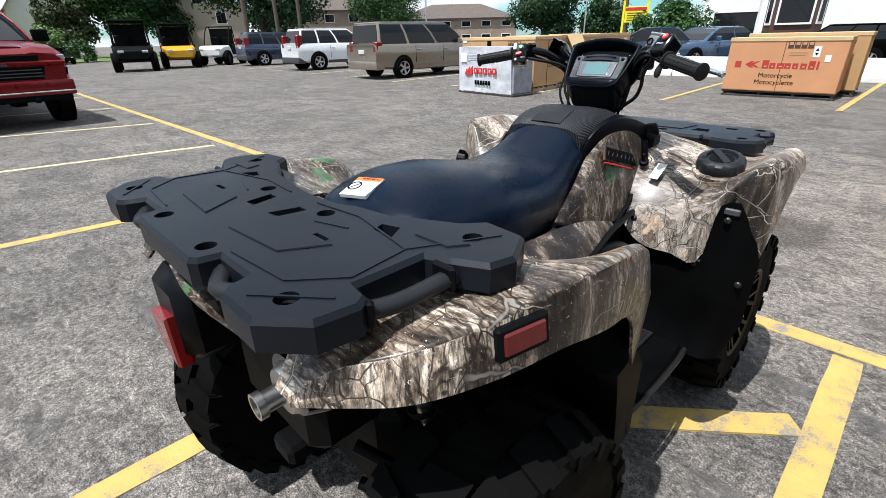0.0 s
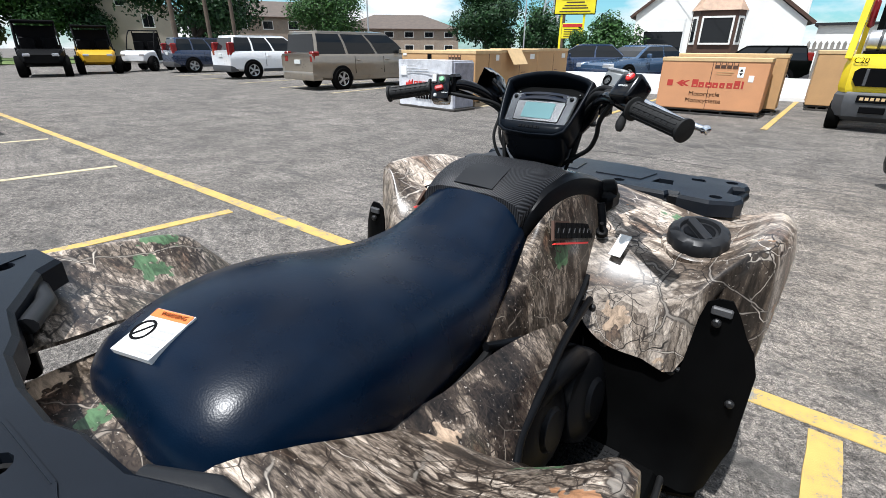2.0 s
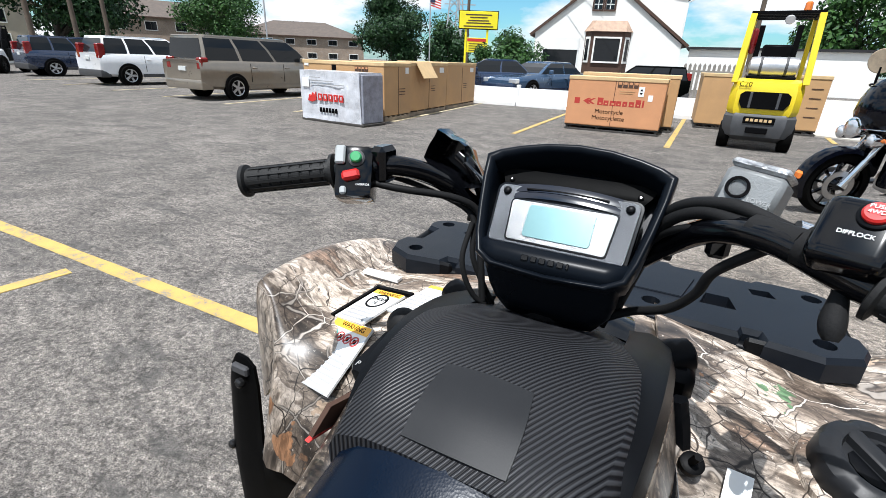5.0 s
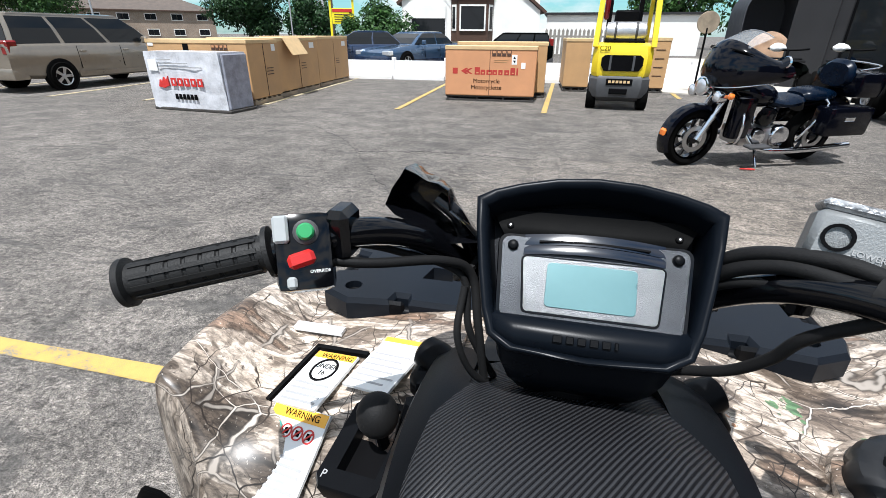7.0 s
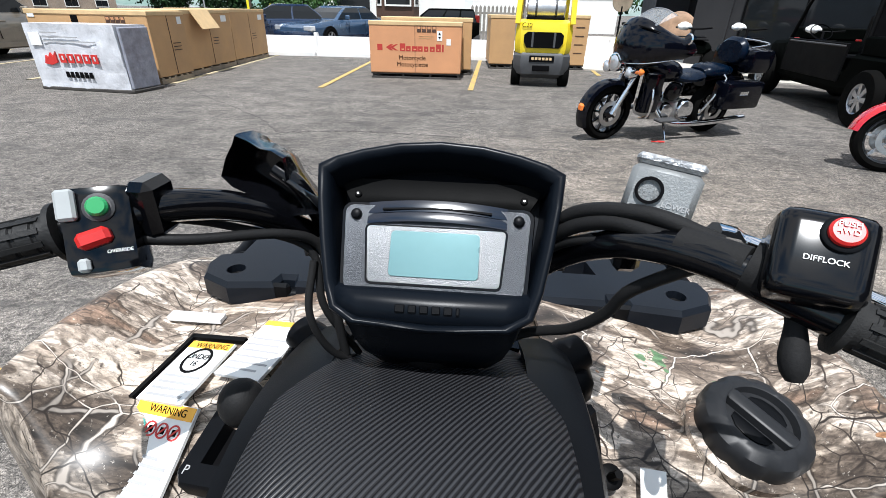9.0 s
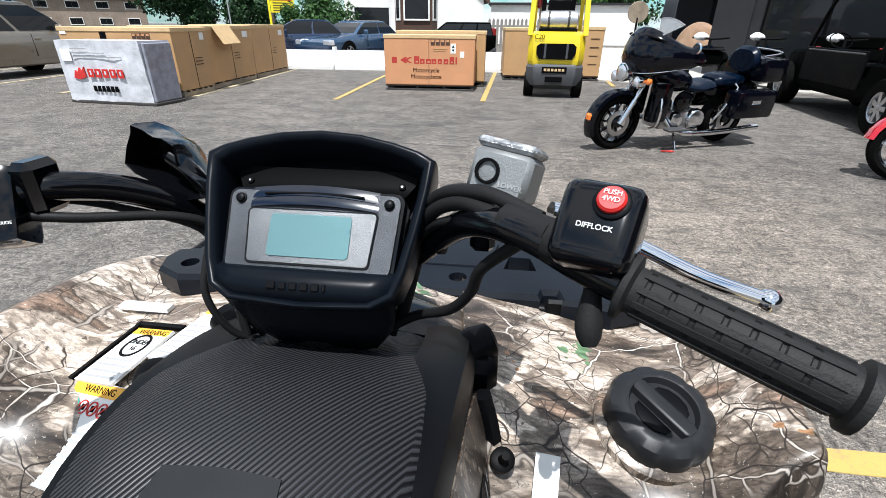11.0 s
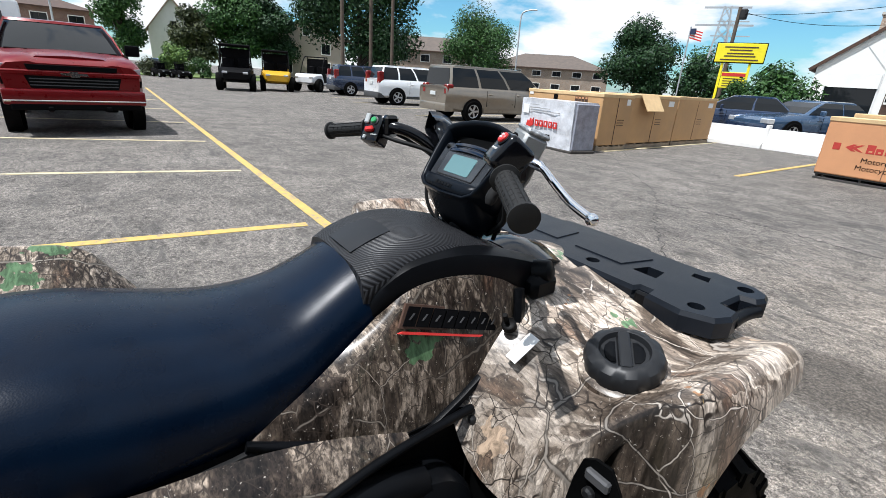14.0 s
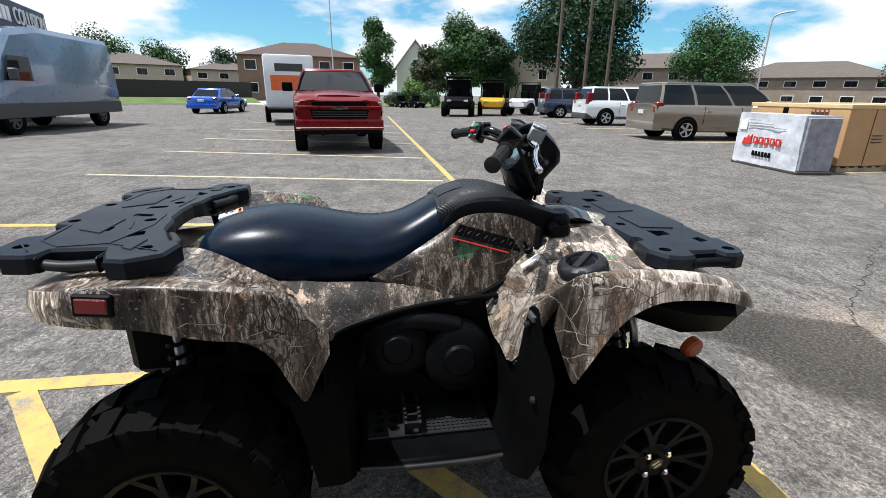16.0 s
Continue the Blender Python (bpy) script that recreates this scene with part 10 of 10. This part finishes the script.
fence2 = thing("screen_fence", "long dark fabric screen fence on a grass bank", "fence", Matrix.Translation((-47.5, -33, 0)) @ Matrix.Rotation(math.atan2(19, -11), 4, "Z"))
part("bank", prism(bm_new(), [(-3.0, 0), (3.5, 0), (1.0, 0.6), (0.0, 0.6)], 0, 23, Matrix(((0, 0, 1, 0), (1, 0, 0, 0), (0, 1, 0, 0), (0, 0, 0, 1)))), M_GRASS, fence2, "grass bank")
part("screen", box(bm_new(), 0, 23, 0.3, 0.34, 0.58, 2.3), M_DARKFENCE, fence2)
for k in range(9):
    part("post", tube(bm_new(), [(k * 2.85, 0.4, 0.4), (k * 2.85, 0.4, 2.4)], 0.035, 6), M_INK, fence2)

# poles, lamps and cables
for k, (x, y, hgt, r) in enumerate(((-35.85, 15.08, 11, 0.16), (-35.0, 17.06, 12, 0.15), (-34.27, 18.54, 11.5, 0.14))):
    up = thing("utility_pole", "dark weathered wooden utility pole", "pole", pose(x, y, 0), "utility poles")
    part("shaft", tube(bm_new(), [(0, 0, 0), (0, 0, hgt)], [r, r * 0.75], 10), M_POLE, up, smooth=60)
    part("cross_arm", box(bm_new(), -1.1, 1.1, -0.06, 0.06, hgt - 0.7, hgt - 0.56), M_POLE, up)
sl2 = thing("street_lamp", "tall galvanised street lamp with a curved arm", "street lamp", pose(-46.5, 42.94, 0, 0, 0, 40))
part("shaft", tube(bm_new(), spline([(0, 0, 0), (0, 0, 6), (0, 0, 9.0), (0.4, 0, 9.7), (1.3, 0, 9.9)], 20), 0.09, 8), M_GALV, sl2, smooth=60)
part("lamp_head", box(bm_new(), 1.2, 1.9, -0.12, 0.12, 9.82, 9.98, 0.04), M_GALV, sl2)
fp = thing("flag_pole", "thin white flag pole", "pole", pose(-58.1, -3.6, 0))
part("shaft", tube(bm_new(), [(0, 0, 0), (0, 0, 16)], [0.1, 0.05], 8), M_GALV, fp)
fg = thing("flag", "striped flag on a tall white pole", "flag", pose(-26.89, 47.27, 0))
part("shaft", tube(bm_new(), [(0, 0, 0), (0, 0, 7.6)], 0.07, 8), M_GALV, fg)
for k in range(7):
    bm = loft(bm_new(), [[Vector((0.05 + u * 1.3, 0.12 * math.sin(u * 5), 7.4 - k * 0.12 - u * 0.35 - dz)) for dz in (0, 0.12)] for u in (0, 0.25, 0.5, 0.75, 1.0)], closed=False)
    part("stripe", thicken(bm, 0.01), M_RED_PRINT if k % 2 == 0 else M_WHITE, fg)
part("canton", box(bm_new(), 0.04, 0.55, -0.06, 0.1, 6.92, 7.42), M_SIGN_NAVY, fg)


def pylon(x, y, hgt):
    ob = thing("power_pylon", "grey steel lattice power pylon far away", "pylon", pose(x, y, 0, 0, 0, 30))
    bm = bm_new()
    for sx in (-1, 1):
        for sy in (-1, 1):
            tube(bm, [(sx * 1.8, sy * 1.8, 0), (sx * 0.45, sy * 0.45, hgt)], 0.1, 5)
    n = 9
    for k in range(n):
        z0, z1 = hgt * k / n, hgt * (k + 1) / n
        w0, w1 = 1.8 - 1.35 * k / n, 1.8 - 1.35 * (k + 1) / n
        for s in (-1, 1):
            tube(bm, [(-w0, s * w0, z0), (w1, s * w1, z1)], 0.06, 4)
            tube(bm, [(w0, s * w0, z0), (-w1, s * w1, z1)], 0.06, 4)
            tube(bm, [(s * w0, -w0, z0), (s * w1, w1, z1)], 0.06, 4)
    part("lattice", bm, M_GALV, ob)
    for z, w in ((hgt * 0.82, 4.0), (hgt * 0.99, 3.2)):
        part("cross_arm", bar(bm_new(), (-w, 0, z), (w, 0, z), 0.2, 0.25), M_GALV, ob)
    return ob


pylon(-40.63, 79.81, 14.5)
pylon(-59.2, 119.46, 18)
sp = thing("service_pole", "wooden pole with a lamp by the office", "pole", pose(1.8, 27.5, 0))
part("shaft", tube(bm_new(), [(0, 0, 0), (0, 0, 7)], 0.1, 8), M_POLE, sp)
part("lamp_head", box(bm_new(), -0.1, 0.5, -0.1, 0.1, 6.4, 6.55, 0.03), M_GALV, sp)
sp = thing("service_pole", "wooden pole with a transformer by the sign", "pole", pose(-15.4, 32.5, 0))
part("shaft", tube(bm_new(), [(0, 0, 0), (0, 0, 6.6)], 0.11, 8), M_POLE, sp)
part("transformer", lathe(bm_new(), [(0.2, 0), (0.22, 0.1), (0.22, 0.5), (0.15, 0.58)], Matrix.Translation((0.28, 0, 5.9)), 12), M_GREYWALL, sp)
for p, q, sag in (((-15.4, 32.5, 6.4), (-6.0, 31.0, 5.2), 0.5), ((-15.4, 32.5, 6.2), (1.8, 27.5, 6.8), 0.7), ((1.8, 27.5, 6.9), (24, 32, 7.5), 0.7), ((1.8, 27.5, 6.6), (24, 33, 7.0), 0.7)):
    a, b = Vector(p), Vector(q)
    pts = [a.lerp(b, k / 20) - Vector((0, 0, sag * 4 * (k / 20) * (1 - k / 20))) for k in range(21)]
    tagged(part("overhead_cable", tube(bm_new(), pts, 0.014, 5), M_INK), "thin black overhead cable", "cable", "cables")

# traffic channeliser
cn = thing("traffic_post", "orange and white traffic post on a black base", "traffic post", pose(-40.5, -13.2, 0))
part("base", lathe(bm_new(), [(0.25, 0), (0.25, 0.08), (0.1, 0.1)], Matrix(), 12), M_RUBBER, cn)
part("post", lathe(bm_new(), [(0.09, 0.08), (0.08, 1.05), (0.04, 1.1)], Matrix(), 12), M_ORANGE_PLASTIC, cn)
part("band", lathe(bm_new(), [(0.092, 0.6), (0.092, 0.75)], Matrix(), 12), M_WHITE, cn)


# ---- trees ----
def tree(x, y, h, r, base, leaf, seed, n=2600, kind="tree", label="", lobes=9, slim=1.0, leaf_size=0.34):
    """Trunk with limbs, and a crown of leaf sprays gathered in lobes."""
    rnd = random.Random(seed)
    ob = thing(kind, label or "leafy green summer tree", "tree" if kind != "shrub" else "shrub", pose(x, y, 0), "trees")
    bm = bm_new()
    top = Vector((rnd.uniform(-0.3, 0.3), rnd.uniform(-0.3, 0.3), h * 0.8))
    tube(bm, spline([(0, 0, 0), (0.08, 0.05, h * 0.3), top * 0.75, top], 10), [max(0.05, h * 0.022) * (1 - 0.08 * k) for k in range(10)], 8)
    cents = []
    for k in range(lobes):
        a = 2 * math.pi * k / lobes * 1.9 + rnd.uniform(-0.4, 0.4)
        u = (k + 0.5) / lobes
        zc = base + (h - base) * (0.06 + 0.84 * u)
        rr = r * slim * (0.55 * math.sin(math.pi * min(0.95, 0.22 + u * 0.75)) + 0.1)
        c = Vector((rr * math.cos(a), rr * math.sin(a), zc))
        cents.append((c, r * rnd.uniform(0.42, 0.62)))
        st = Vector((0, 0, max(base * 0.6, zc - (h - base) * 0.3)))
        tube(bm, spline([st, st.lerp(c, 0.55) + Vector((0, 0, 0.1)), c], 6), [h * 0.009, h * 0.008, h * 0.007, h * 0.006, h * 0.004, h * 0.003], 5)
    part("trunk", bm, M_BARK, ob, smooth=60)
    verts, faces = [], []
    many = 3.2 if n >= 4000 else 2.0
    for i in range(int(n * many)):
        c, cr = cents[rnd.randrange(len(cents))]
        d = Vector((rnd.gauss(0, 1), rnd.gauss(0, 1), rnd.gauss(0, 0.8))).normalized()
        p = c + d * cr * (rnd.random() ** 0.45) * (1 + 0.25 * noise.noise(d * 3 + c))
        if p.z < base * 0.9:
            continue
        s = leaf_size * (0.72 if n >= 4000 else 0.9) * rnd.uniform(0.5, 1.2)
        n1 = (d + Vector((rnd.uniform(-1, 1), rnd.uniform(-1, 1), rnd.uniform(-0.2, 1.2)))).normalized()
        t = n1.orthogonal().normalized()
        t = (Matrix.Rotation(rnd.uniform(0, 6.28), 3, n1) @ t)
        b = n1.cross(t)
        k = len(verts)
        verts += [p - t * s * 0.5, p + b * s * 0.3 + n1 * s * 0.06, p + t * s * 0.55, p - b * s * 0.3 + n1 * s * 0.06]
        faces += [(k, k + 1, k + 2), (k, k + 2, k + 3)]
    me = bpy.data.meshes.new("crown")
    me.from_pydata([tuple(v) for v in verts], [], faces)
    me.materials.append(leaf)
    cr = new("crown", me)
    cr.parent = ob
    return ob


tree(-45.12, 20.7, 12.8, 6.0, 3.0, M_LEAF_DARK, 1, 9000, label="large dark green tree behind the utility poles", lobes=14, leaf_size=0.5)
tree(-60.88, 47.98, 10.8, 5.4, 3.2, M_LEAF, 2, 6000, label="broad green tree between the apartment houses", lobes=12, leaf_size=0.5)
tree(-32.08, 47.6, 8.2, 3.7, 1.2, M_LEAF_DARK, 3, 8000, label="dense dark green tree beside the flag", lobes=13, leaf_size=0.42)
tree(-26.31, 50.66, 4.6, 2.8, 0.4, M_LEAF_DARK, 31, 3000, label="low dark tree beside the flag", lobes=8, leaf_size=0.4)
tree(-62.71, 13.01, 10.4, 3.9, 2.5, M_LEAF, 4, 7000, label="tall green tree behind the side-by-sides", lobes=13, leaf_size=0.5)
tree(-61.12, 16.47, 9.0, 3.0, 2.0, M_LEAF_DARK, 5, 4000, label="green tree behind the side-by-sides", lobes=10, leaf_size=0.5)
tree(-61.81, 8.49, 7.0, 2.4, 1.5, M_LEAF_RUST, 6, 3500, label="bronze-green tree by the white house", lobes=9, leaf_size=0.45)
tree(-66.47, 1.79, 10.9, 3.0, 2.0, M_LEAF, 7, 4500, label="tall narrow green tree", lobes=12, slim=0.6, leaf_size=0.45)
for k, (x, y, h) in enumerate(((-89.29, -53.88, 10), (-96.1, -45.72, 11), (-99.91, -37.63, 9.5), (-104.67, -27.51, 9), (-110.48, -19.37, 9), (-112.25, -9.33, 10), (-69.22, 33.67, 9), (-93.32, 72.25, 12), (-47.86, 91.18, 9), (-17.75, 95.47, 9), (9.42, 59.82, 6.2), (11.37, 57.78, 9), (19.23, 51.59, 10), (25.08, 45.45, 9))):
    tree(x, y, h, h * 0.5, 1.5, M_LEAF if k % 3 else M_LEAF_DARK, 20 + k, 2200, label="green tree in the distance", lobes=9, leaf_size=0.6)
tree(-8.6, 23.8, 2.7, 1.5, 0.2, M_LEAF, 40, 3000, "shrub", "rounded green shrub by the white house", 9, leaf_size=0.2)
tree(-10.4, 24.6, 2.1, 1.1, 0.2, M_LEAF, 41, 1800, "shrub", "rounded green shrub by the sign", 7, leaf_size=0.2)
tree(-47.1, 4.74, 2.6, 1.3, 0.2, M_LEAF_BRIGHT, 42, 1800, "shrub", "bright green shrub at the edge of the lot", 7, leaf_size=0.25)
tree(-48.14, 2.76, 1.3, 0.9, 0.1, M_LEAF_RUST, 43, 900, "shrub", "low bronze shrub at the edge of the lot", 5, leaf_size=0.2)
tree(-47.65, 6.75, 1.6, 1.0, 0.1, M_LEAF, 44, 900, "shrub", "low green shrub at the edge of the lot", 5, leaf_size=0.2)
# small dark vehicles by the shrubs
for x, y in ((-44.8, 4.79), (-45.93, 3.51)):
    side_by_side(pose(x, y, 0, 0, 0, -70) @ Matrix.Scale(0.62, 4), "small_quad", "small dark quad at the edge of the lot", M_DARK, roof=False, windshield=False)
